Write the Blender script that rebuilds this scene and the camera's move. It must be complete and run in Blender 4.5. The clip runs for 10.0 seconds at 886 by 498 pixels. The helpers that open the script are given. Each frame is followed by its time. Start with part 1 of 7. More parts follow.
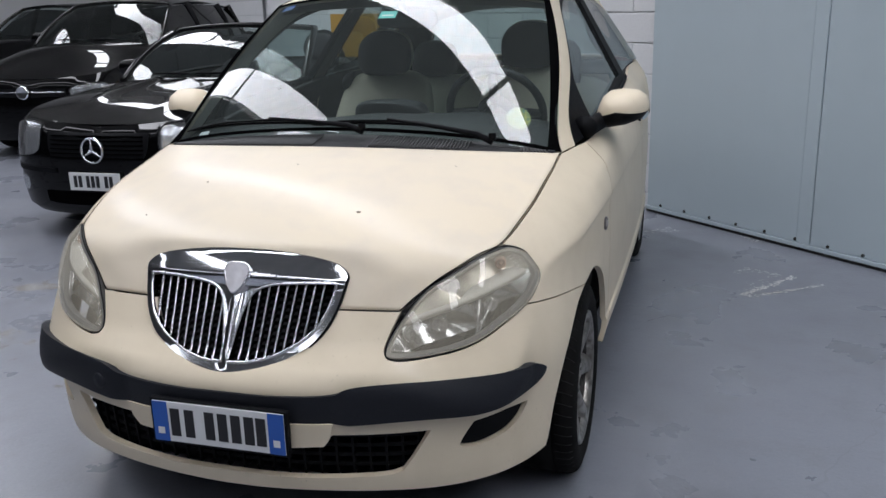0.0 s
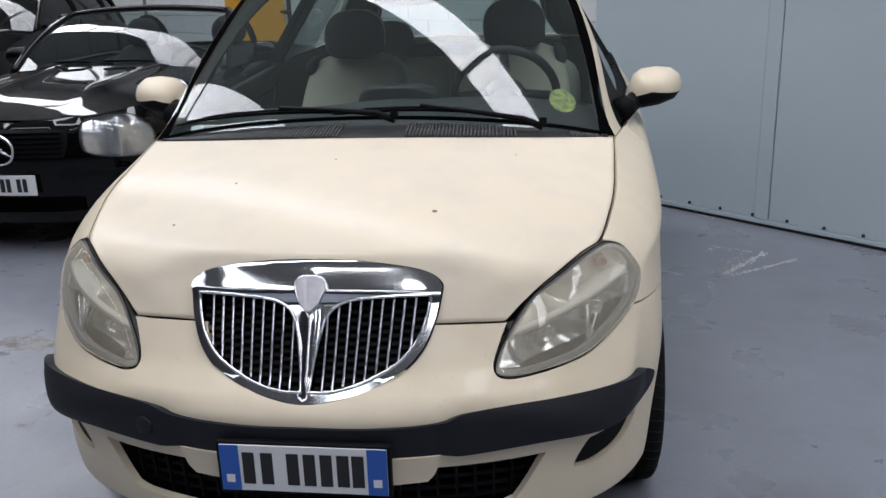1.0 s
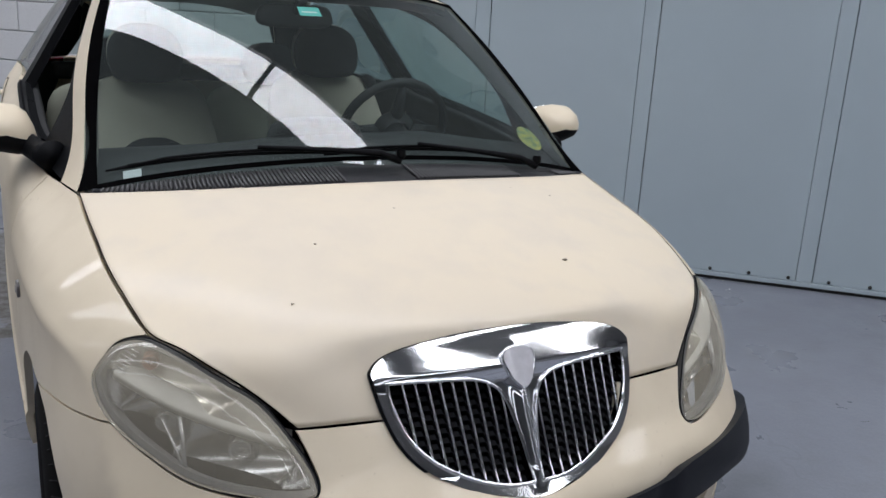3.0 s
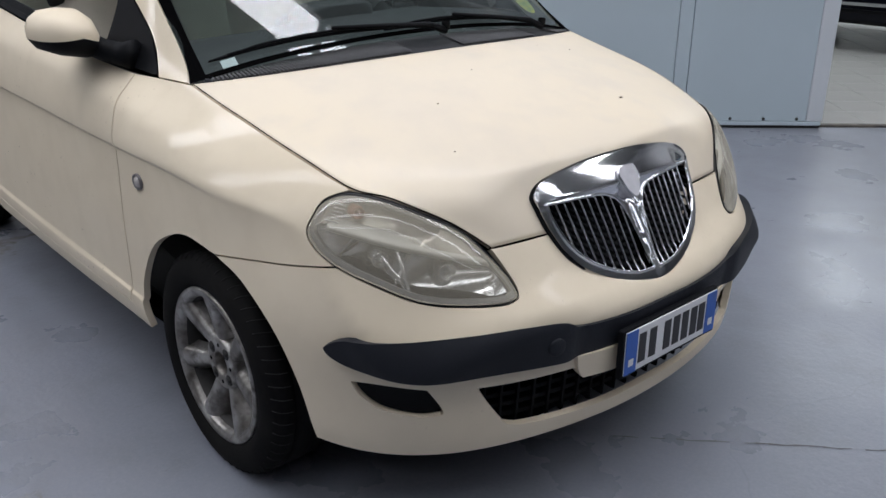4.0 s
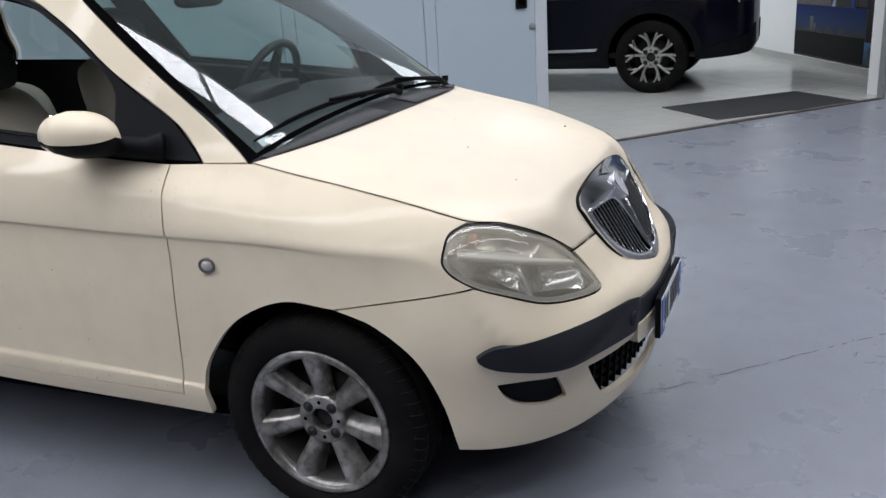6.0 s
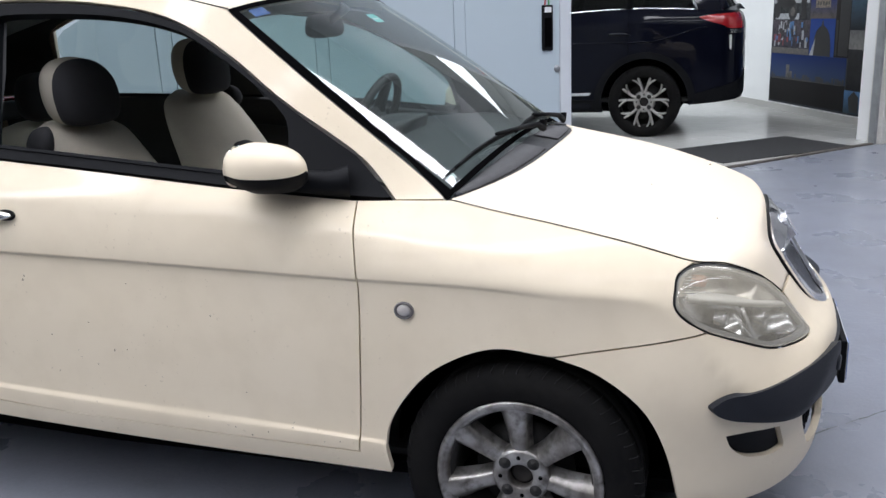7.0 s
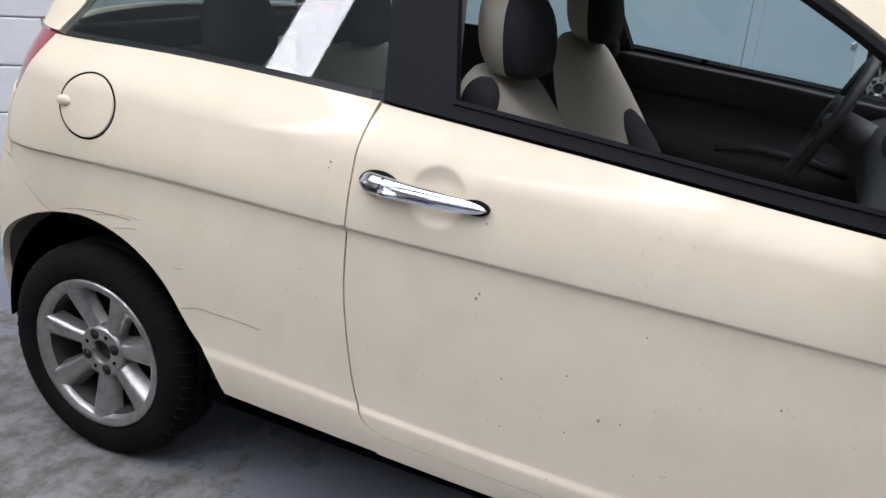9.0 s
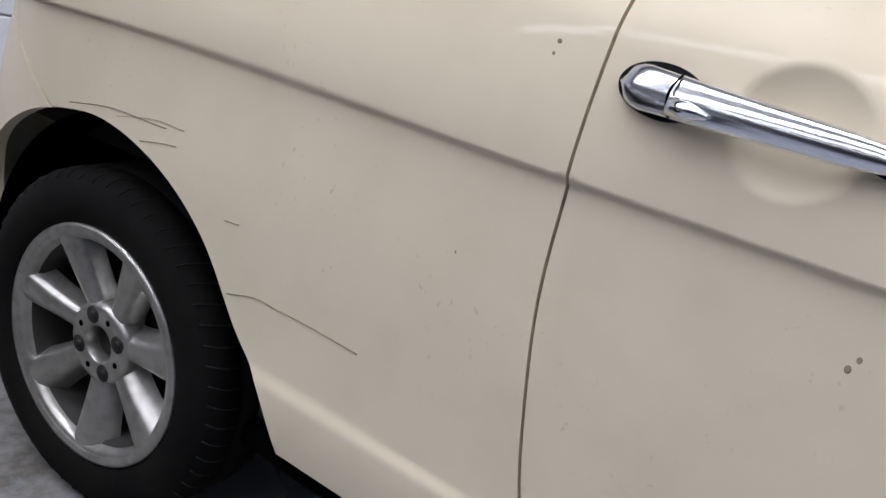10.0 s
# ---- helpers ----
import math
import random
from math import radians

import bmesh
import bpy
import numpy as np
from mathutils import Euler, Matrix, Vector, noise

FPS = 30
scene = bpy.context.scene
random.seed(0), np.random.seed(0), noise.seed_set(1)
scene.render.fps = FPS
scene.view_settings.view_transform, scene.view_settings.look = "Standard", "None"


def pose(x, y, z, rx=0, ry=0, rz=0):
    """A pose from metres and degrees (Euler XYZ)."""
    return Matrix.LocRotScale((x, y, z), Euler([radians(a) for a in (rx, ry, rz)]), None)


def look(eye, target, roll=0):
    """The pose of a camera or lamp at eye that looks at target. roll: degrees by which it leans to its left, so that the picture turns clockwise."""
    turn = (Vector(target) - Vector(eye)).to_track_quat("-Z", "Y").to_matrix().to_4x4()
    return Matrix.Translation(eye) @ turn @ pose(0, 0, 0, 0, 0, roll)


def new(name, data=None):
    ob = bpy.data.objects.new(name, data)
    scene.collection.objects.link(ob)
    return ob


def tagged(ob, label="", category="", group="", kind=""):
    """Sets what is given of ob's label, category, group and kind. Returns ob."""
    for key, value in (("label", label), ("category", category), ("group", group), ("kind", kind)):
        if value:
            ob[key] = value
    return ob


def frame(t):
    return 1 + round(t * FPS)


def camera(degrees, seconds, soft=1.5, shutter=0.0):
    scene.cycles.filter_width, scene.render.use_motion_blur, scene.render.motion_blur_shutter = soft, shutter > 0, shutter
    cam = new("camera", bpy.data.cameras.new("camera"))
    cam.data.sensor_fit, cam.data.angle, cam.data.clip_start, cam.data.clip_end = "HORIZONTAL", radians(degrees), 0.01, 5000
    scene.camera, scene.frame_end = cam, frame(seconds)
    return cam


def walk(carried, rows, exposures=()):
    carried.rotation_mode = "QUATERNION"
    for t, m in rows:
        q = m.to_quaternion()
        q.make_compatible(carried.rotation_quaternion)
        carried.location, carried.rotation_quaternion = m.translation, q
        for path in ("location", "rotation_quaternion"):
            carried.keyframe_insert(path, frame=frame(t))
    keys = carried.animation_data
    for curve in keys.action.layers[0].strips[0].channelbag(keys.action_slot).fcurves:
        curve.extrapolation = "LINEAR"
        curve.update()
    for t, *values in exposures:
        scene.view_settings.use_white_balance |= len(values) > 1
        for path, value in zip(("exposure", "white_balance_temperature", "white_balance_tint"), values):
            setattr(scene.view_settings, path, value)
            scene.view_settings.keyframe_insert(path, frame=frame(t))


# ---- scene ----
from mathutils.geometry import delaunay_2d_cdt

cam = camera(54.0, 10.0)
PATH = [
    (0, (1.1, -2.458, 1.393), (0.544, -0.615, 0.849), -1.6),
    (0.3, (0.924, -2.462, 1.402), (0.518, -0.573, 0.888), -2.7),
    (0.5, (0.821, -2.427, 1.396), (0.435, -0.547, 0.831), -2.6),
    (0.8, (0.626, -2.401, 1.398), (0.313, -0.525, 0.78), -0.2),
    (1, (0.523, -2.326, 1.378), (0.268, -0.431, 0.792), -1.9),
    (1.3, (0.329, -2.268, 1.375), (0.253, -0.346, 0.827), -0.6),
    (1.5, (0.22, -2.221, 1.375), (0.225, -0.29, 0.857), 1.3),
    (1.7, (0.026, -2.195, 1.38), (0.184, -0.264, 0.882), 2.5),
    (2, (-0.214, -2.137, 1.4), (0.198, -0.23, 0.958), 2.6),
    (2.2, (-0.327, -2.091, 1.393), (0.169, -0.19, 1.021), 4.3),
    (3.3, (-1.095, -1.857, 1.373), (-0.076, -0.253, 0.749), 1.8),
    (3.5, (-1.275, -1.866, 1.382), (-0.195, -0.322, 0.713), 1.6),
    (3.7, (-1.408, -1.876, 1.368), (-0.273, -0.37, 0.702), 2.1),
    (4, (-1.621, -1.783, 1.361), (-0.392, -0.395, 0.61), 0.1),
    (4.3, (-1.796, -1.756, 1.375), (-0.524, -0.416, 0.61), -3.0),
    (4.5, (-1.925, -1.699, 1.37), (-0.527, -0.454, 0.664), -2.0),
    (4.8, (-2.133, -1.68, 1.38), (-0.55, -0.605, 0.8), -0.5),
    (5, (-2.236, -1.598, 1.39), (-0.563, -0.639, 0.861), 0.6),
    (5.2, (-2.294, -1.566, 1.377), (-0.604, -0.647, 0.829), 1.0),
    (5.5, (-2.354, -1.374, 1.361), (-0.661, -0.522, 0.722), -2.4),
    (5.7, (-2.405, -1.273, 1.385), (-0.693, -0.456, 0.753), -3.8),
    (6.8, (-2.638, -0.592, 1.37), (-0.811, -0.005, 0.806), 0.2),
    (7, (-2.597, -0.446, 1.369), (-0.77, 0.174, 0.843), -2.4),
    (7.2, (-2.594, -0.306, 1.387), (-0.745, 0.323, 0.955), -4.2),
    (7.5, (-2.573, -0.123, 1.382), (-0.726, 0.494, 0.926), -1.9),
    (7.8, (-2.569, 0.089, 1.374), (-0.72, 0.689, 0.902), -1.4),
    (8, (-2.558, 0.222, 1.371), (-0.681, 0.756, 0.931), -0.7),
    (8.2, (-2.521, 0.358, 1.401), (-0.674, 0.912, 0.871), -0.1),
    (8.5, (-2.461, 0.572, 1.346), (-0.667, 1.25, 0.779), 0.2),
    (8.7, (-2.401, 0.677, 1.367), (-0.653, 1.426, 0.748), 2.5),
    (9, (-2.272, 0.805, 1.365), (-0.542, 1.544, 0.689), 5.1),
    (9.4, (-2.12, 0.942, 1.329), (-0.426, 1.719, 0.605), 7.0),
    (9.5, (-1.929, 1.104, 1.23), (-0.211, 1.836, 0.512), 9.0),
    (9.7, (-1.732, 1.245, 1.082), (0.005, 1.995, 0.433), 11.0),
    (10, (-1.625, 1.316, 0.982), (0.037, 2.235, 0.356), 12.2),
]
walk(cam, [(t, look(eye, target, roll)) for t, eye, target, roll in PATH],
     exposures=[(0, -0.50, 6500, 10), (1, -0.5, 6500, 10), (1.5, -0.62, 6500, 10), (2, -0.57, 6500, 10), (3.5, -0.63, 6500, 10), (4, -0.48, 6500, 10), (4.5, -0.49, 6500, 10), (5.0, -0.35, 6500, 10), (5.5, -0.38, 6500, 10), (7, 0.18, 6450, 11), (7.5, -0.24, 6420, 11.4), (8, -0.19, 6400, 11.6), (9, 0.13, 6390, 11.6), (9.5, 0.04, 6390, 11.6), (10, -0.12, 6420, 11.4)])

# ---- world and daylight: an overcast sky over long roof lights that run along the block wall ----
world = bpy.data.worlds.new("sky")
scene.world = world
world.use_nodes = True
wn = world.node_tree
sky = wn.nodes.new("ShaderNodeTexSky")
sky.sky_type, sky.sun_disc, sky.sun_elevation, sky.sun_rotation = "NISHITA", False, radians(50), radians(120)
wn.links.new(sky.outputs["Color"], wn.nodes["Background"].inputs["Color"])
wn.nodes["Background"].inputs["Strength"].default_value = 0.10
scene.view_settings.exposure = 0.0
CEILING = 5.0
CORNER = Vector((.75, 3.46, 0))
WALL_TURN = math.degrees(math.atan2(-.678, .735))
ALONG = Matrix.Translation(CORNER) @ pose(0, 0, 0, 0, 0, WALL_TURN)  # x along the block wall, y away from the hall
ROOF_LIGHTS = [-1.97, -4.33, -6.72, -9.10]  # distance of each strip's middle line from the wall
STRIP_POWER = [660, 510, 280, 160]  # set by hand, weaker further into the hall, to balance the light
STRIP_WIDTH, STRIP_FROM, STRIP_TO = 0.56, -11.0, 9.0


def area_light(name, m, length, width, power, color):
    lamp = bpy.data.lights.new(name, "AREA")
    lamp.shape, lamp.size, lamp.size_y, lamp.energy, lamp.color = "RECTANGLE", length, width, power, color
    ob = new(name, lamp)
    ob.matrix_world = m
    return ob


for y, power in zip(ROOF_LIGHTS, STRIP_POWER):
    area_light("daylight_and_fill", ALONG @ pose((STRIP_FROM + STRIP_TO) / 2, y, CEILING + 0.16), STRIP_TO - STRIP_FROM, STRIP_WIDTH, power, (0.916, 0.933, 1.0))
# unseen showroom lights: daylight from its glass front, and an added fill overhead
area_light("daylight_and_fill", ALONG @ pose(12.4, 5.0, 1.7, 0, 90, 0), 2.6, 5.0, 480, (0.86, 0.945, 1.0))
area_light("daylight_and_fill", ALONG @ pose(5.5, 5.0, 3.38), 5.0, 6.0, 395, (0.87, 0.945, 1.0))

# ---- materials ----
def material(name, color, rough=0.5, metal=0.0, coat=0.0, spec=0.5, grain=0.0, grain_scale=60.0, spread=0.0, spread_scale=3.0, bump=0.0, bump_scale=200.0,
             dark=None, rough_spread=0.0, coat_rough=0.04, speck=None):
    """A surface with a base colour, its variation at two scales, a rough or glossy finish and fine relief."""
    m = bpy.data.materials.new(name)
    m.use_nodes = True
    t = m.node_tree
    b = t.nodes["Principled BSDF"]
    b.inputs["Roughness"].default_value, b.inputs["Metallic"].default_value = rough, metal
    b.inputs["Coat Weight"].default_value, b.inputs["Coat Roughness"].default_value = coat, coat_rough
    b.inputs["Specular IOR Level"].default_value = spec
    b.inputs["Base Color"].default_value = (*color, 1)
    co = t.nodes.new("ShaderNodeTexCoord")

    def noise_at(scale, detail=4.0):
        n = t.nodes.new("ShaderNodeTexNoise")
        n.inputs["Scale"].default_value, n.inputs["Detail"].default_value = scale, detail
        t.links.new(co.outputs["Object"], n.inputs["Vector"])
        return n.outputs["Fac"]

    def mix(fac, a, c):
        n = t.nodes.new("ShaderNodeMix")
        n.data_type = "RGBA"
        for v, s in ((fac, n.inputs[0]), (a, n.inputs[6]), (c, n.inputs[7])):
            if hasattr(v, "default_value"):
                t.links.new(v, s)
            else:
                s.default_value = v if isinstance(v, float) else (*v[:3], 1)
        return n.outputs[2]

    out = color
    if spread:
        r = t.nodes.new("ShaderNodeMapRange")
        r.inputs["From Min"].default_value, r.inputs["From Max"].default_value = 0.35, 0.7
        t.links.new(noise_at(spread_scale, 6.0), r.inputs["Value"])
        out = mix(r.outputs["Result"], out, dark or tuple(c * (1 - spread) for c in color))
    if grain:
        r = t.nodes.new("ShaderNodeMapRange")
        r.inputs["From Min"].default_value, r.inputs["From Max"].default_value = 0.45, 0.75
        t.links.new(noise_at(grain_scale), r.inputs["Value"])
        base = out
        d = tuple(c * (1 - grain) for c in (dark or color))
        out = mix(r.outputs["Result"], base, d)
    if speck:
        # fine grains of dirt, thicker in some places than in others
        r, r2, mul = t.nodes.new("ShaderNodeMapRange"), t.nodes.new("ShaderNodeMapRange"), t.nodes.new("ShaderNodeMath")
        r.inputs["From Min"].default_value, r.inputs["From Max"].default_value = 0.67, 0.74
        r2.inputs["From Min"].default_value, r2.inputs["From Max"].default_value, r2.inputs["To Max"].default_value = 0.48, 0.72, 0.5
        t.links.new(noise_at(95.0, 2.0), r.inputs["Value"])
        t.links.new(noise_at(3.7, 3.0), r2.inputs["Value"])
        mul.operation = "MULTIPLY"
        t.links.new(r.outputs["Result"], mul.inputs[0])
        t.links.new(r2.outputs["Result"], mul.inputs[1])
        out = mix(mul.outputs[0], out, speck)
    if out is not color:
        t.links.new(out, b.inputs["Base Color"])
    if rough_spread:
        r = t.nodes.new("ShaderNodeMapRange")
        r.inputs["To Min"].default_value, r.inputs["To Max"].default_value = rough - rough_spread, rough + rough_spread
        t.links.new(noise_at(spread_scale * 2.3, 5.0), r.inputs["Value"])
        t.links.new(r.outputs["Result"], b.inputs["Roughness"])
    if bump:
        n = t.nodes.new("ShaderNodeBump")
        n.inputs["Strength"].default_value, n.inputs["Distance"].default_value = bump, 0.002
        t.links.new(noise_at(bump_scale), n.inputs["Height"])
        t.links.new(n.outputs["Normal"], b.inputs["Normal"])
    return m


def glass(name, tint, gloss=0.12, haze=0.0, haze_color=(0.8, 0.8, 0.75), rough=0.0):
    """A thin pane: it lets light through with a tint, mirrors more at a glancing angle, and may be hazed."""
    m = bpy.data.materials.new(name)
    m.use_nodes = True
    t = m.node_tree
    t.nodes.remove(t.nodes["Principled BSDF"])
    clear, shine, both = t.nodes.new("ShaderNodeBsdfTransparent"), t.nodes.new("ShaderNodeBsdfGlossy"), t.nodes.new("ShaderNodeMixShader")
    clear.inputs["Color"].default_value = (*tint, 1)
    shine.inputs["Roughness"].default_value = rough
    fres, power, boost = t.nodes.new("ShaderNodeLayerWeight"), t.nodes.new("ShaderNodeMath"), t.nodes.new("ShaderNodeMapRange")
    fres.inputs["Blend"].default_value = 0.5
    power.operation = "POWER"
    power.inputs[1].default_value = 4.5
    t.links.new(fres.outputs["Facing"], power.inputs[0])
    boost.inputs["From Min"].default_value, boost.inputs["From Max"].default_value = 0.0, 1.0
    boost.inputs["To Min"].default_value, boost.inputs["To Max"].default_value = gloss, 1.0
    t.links.new(power.outputs[0], boost.inputs["Value"])
    t.links.new(boost.outputs["Result"], both.inputs["Fac"])
    t.links.new(clear.outputs[0], both.inputs[1])
    t.links.new(shine.outputs[0], both.inputs[2])
    last = both.outputs[0]
    if haze:
        dull, more = t.nodes.new("ShaderNodeBsdfDiffuse"), t.nodes.new("ShaderNodeMixShader")
        dull.inputs["Color"].default_value = (*haze_color, 1)
        more.inputs["Fac"].default_value = haze
        t.links.new(last, more.inputs[1])
        t.links.new(dull.outputs[0], more.inputs[2])
        last = more.outputs[0]
    t.links.new(last, t.nodes["Material Output"].inputs["Surface"])
    return m


PAINT = material("cream_paint", (0.740, 0.648, 0.500), 0.5, coat=0.25, coat_rough=0.04, spec=0.12, spread=0.06, spread_scale=3.0, grain=0.03, grain_scale=11.0, dark=(0.718, 0.624, 0.474), speck=(0.36, 0.29, 0.20))
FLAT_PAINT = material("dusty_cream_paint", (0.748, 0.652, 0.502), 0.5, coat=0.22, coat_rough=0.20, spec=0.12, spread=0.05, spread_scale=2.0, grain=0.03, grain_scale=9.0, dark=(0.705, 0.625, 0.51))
BLACK_TRIM = material("black_plastic", (0.0075, 0.008, 0.0095), 0.55, spec=0.08, grain=0.3, grain_scale=300, bump=0.15, bump_scale=900, spread=0.3)
STRIP_TRIM = material("grey_black_plastic", (0.018, 0.020, 0.026), 0.5, spec=0.18, grain=0.3, grain_scale=250, bump=0.2, bump_scale=900, spread=0.25)
RUBBER = material("tyre_rubber", (0.0055, 0.0055, 0.006), 0.8, spec=0.08, grain=0.3, grain_scale=60, spread=0.4, spread_scale=8, dark=(0.012, 0.0115, 0.011), bump=0.2, bump_scale=300)
ALLOY = material("silver_alloy", (0.43, 0.425, 0.415), 0.33, metal=0.75, spread=0.35, spread_scale=11, grain=0.22, grain_scale=45, dark=(0.38, 0.365, 0.34), rough_spread=0.06)
CHROME = material("chrome", (0.86, 0.87, 0.89), 0.09, metal=1.0, grain=0.05, grain_scale=20)
SATIN_CHROME = material("worn_chrome", (0.84, 0.86, 0.90), 0.17, metal=1.0, grain=0.08, grain_scale=30, spread=0.06, spread_scale=12)
DASH_DARK = material("charcoal_lining", (0.016, 0.0165, 0.018), 0.75, grain=0.2, grain_scale=200, bump=0.2, bump_scale=500)
# near-black without sheen, for gaps, housings, borders and undersides
DARK_VOID = material("near_black", (0.003, 0.003, 0.0033), 0.95, spec=0.0, spread=0.4)
SCREEN_GLASS = glass("green_tinted_glass", (0.64, 0.76, 0.74), 0.058, haze=0.028, haze_color=(0.60, 0.70, 0.68))
REAR_GLASS = glass("tinted_side_glass", (0.55, 0.63, 0.62), 0.055, haze=0.02, haze_color=(0.55, 0.62, 0.62))

# ---- building helpers ----
def part(name, data, mat, parent=None, label="", smooth=True):
    """Links a bmesh or a mesh as one object, under a thing or a part."""
    if isinstance(data, bmesh.types.BMesh):
        me = bpy.data.meshes.new(name)
        bmesh.ops.recalc_face_normals(data, faces=data.faces)
        data.to_mesh(me)
        data.free()
        me.shade_smooth() if smooth else None
    else:
        me = data
    if mat:
        me.materials.append(mat)
    ob = new(name, me)
    if parent:
        ob.parent = parent
    return tagged(ob, label=label)


def thing(name, label, category, m=None, group="", kind=""):
    ob = new(name)
    ob.matrix_world = m or Matrix.Identity(4)
    ob.empty_display_size = 0.1
    return tagged(ob, label, category, group, kind)


def box(bm, x0, y0, z0, x1, y1, z1, bevel=0.0):
    verts = [bm.verts.new((x, y, z)) for x in (x0, x1) for y in (y0, y1) for z in (z0, z1)]
    faces = [bm.faces.new([verts[i] for i in q]) for q in ((0, 1, 3, 2), (4, 6, 7, 5), (0, 4, 5, 1), (2, 3, 7, 6), (0, 2, 6, 4), (1, 5, 7, 3))]
    if bevel:
        edges = {e for f in faces for e in f.edges}
        bmesh.ops.bevel(bm, geom=list(edges), offset=bevel, segments=2, affect="EDGES", profile=0.5)
    return bm


def boxed(x0, y0, z0, x1, y1, z1, bevel=0.0):
    return box(bmesh.new(), x0, y0, z0, x1, y1, z1, bevel)


def arched(rings, m, n=32):
    """The upper half of a turned shape round the x axis, open below."""
    return sheet([[m @ Vector((x, r * math.cos(a), r * math.sin(a))) for a in np.linspace(-.12, math.pi + .12, n)] for x, r in rings])


def lathe(bm, rings, n=48, m=None):
    """A turned shape round the x axis: rings of (x, radius)."""
    m = m or Matrix.Identity(4)
    rows = [[bm.verts.new(m @ Vector((x, r * math.cos(2 * math.pi * k / n), r * math.sin(2 * math.pi * k / n)))) for k in range(n)] for x, r in rings]
    for a, b in zip(rows, rows[1:]):
        for k in range(n):
            bm.faces.new((a[k], a[(k + 1) % n], b[(k + 1) % n], b[k]))
    return bm


def tube(bm, points, radius, n=10, closed=False):
    """A round bar along points; radius a number or one for each point."""
    pts = [Vector(p) for p in points]
    rad = radius if hasattr(radius, "__len__") else [radius] * len(pts)
    rows, up = [], None
    for i, p in enumerate(pts):
        a = pts[i - 1] if i or closed else p
        b = pts[(i + 1) % len(pts)] if i < len(pts) - 1 or closed else p
        d = (b - a).normalized()
        if up is None:
            up = d.orthogonal().normalized()
        up = (up - d * up.dot(d)).normalized()
        side = d.cross(up)
        rows.append([bm.verts.new(p + rad[i] * (math.cos(2 * math.pi * k / n) * up + math.sin(2 * math.pi * k / n) * side)) for k in range(n)])
    for a, b in list(zip(rows, rows[1:])) + ([(rows[-1], rows[0])] if closed else []):
        for k in range(n):
            bm.faces.new((a[k], a[(k + 1) % n], b[(k + 1) % n], b[k]))
    if not closed:
        bm.faces.new(rows[0][::-1])
        bm.faces.new(rows[-1])
    return bm


def sheet(rows, closed=False):
    """A bmesh grid through rows of points."""
    bm = bmesh.new()
    v = [[bm.verts.new(p) for p in r] for r in rows]
    for a, b in zip(v, v[1:]):
        for k in range(len(a) - 1 + closed):
            j = (k + 1) % len(a)
            if len({a[k], a[j], b[j], b[k]}) == 4:
                bm.faces.new((a[k], a[j], b[j], b[k]))
    return bm


def thick(bm, depth):
    """Gives a sheet a thickness, inward from its faces' normals."""
    bmesh.ops.recalc_face_normals(bm, faces=bm.faces)
    bmesh.ops.solidify(bm, geom=bm.faces[:], thickness=depth)
    return bm


def inside(px, py, poly):
    hit = np.zeros(len(px), bool)
    x0, y0 = poly[:, 0], poly[:, 1]
    x1, y1 = np.roll(x0, -1), np.roll(y0, -1)
    for a, b, c, d in zip(x0, y0, x1, y1):
        if b != d:
            hit ^= ((b > py) != (d > py)) & (px < (c - a) * (py - b) / (d - b) + a)
    return hit


def dense(points, step):
    """A closed outline at even steps. Points that carry a third value 1 are corners; between them the line is smooth."""
    pts = [tuple(p) for p in points]
    corner = [i for i, p in enumerate(pts) if len(p) > 2]
    flat = [p[:2] for p in pts]
    if not corner:
        loop = catmull(flat[-2:] + flat + flat[:3], 12)[24:]
        loop = loop[: 12 * len(flat)]
    else:
        flat = flat[corner[0]:] + flat[:corner[0]]
        at = [c - corner[0] for c in corner] + [len(flat)]
        flat = flat + [flat[0]]
        loop = np.vstack([catmull(flat[a : b + 1], 12)[:-1] for a, b in zip(at, at[1:])])
    out = []
    for a, b in zip(loop, np.roll(loop, -1, 0)):
        n = max(1, int(np.ceil(np.linalg.norm(b - a) / step)))
        out += [a + (b - a) * k / n for k in range(n)]
    keep = [out[0]]
    for p in out[1:]:
        if np.linalg.norm(p - keep[-1]) > step * 0.45:
            keep.append(p)
    return np.array(keep)


def shrunk(loop, gap):
    """The outline drawn in by a gap."""
    area = 0.5 * np.sum(loop[:, 0] * np.roll(loop[:, 1], -1) - np.roll(loop[:, 0], -1) * loop[:, 1])
    t = np.roll(loop, -1, 0) - np.roll(loop, 1, 0)
    n = np.stack([-t[:, 1], t[:, 0]], 1) / np.maximum(np.linalg.norm(t, axis=1), 1e-9)[:, None]
    return loop + n * gap * np.sign(area)


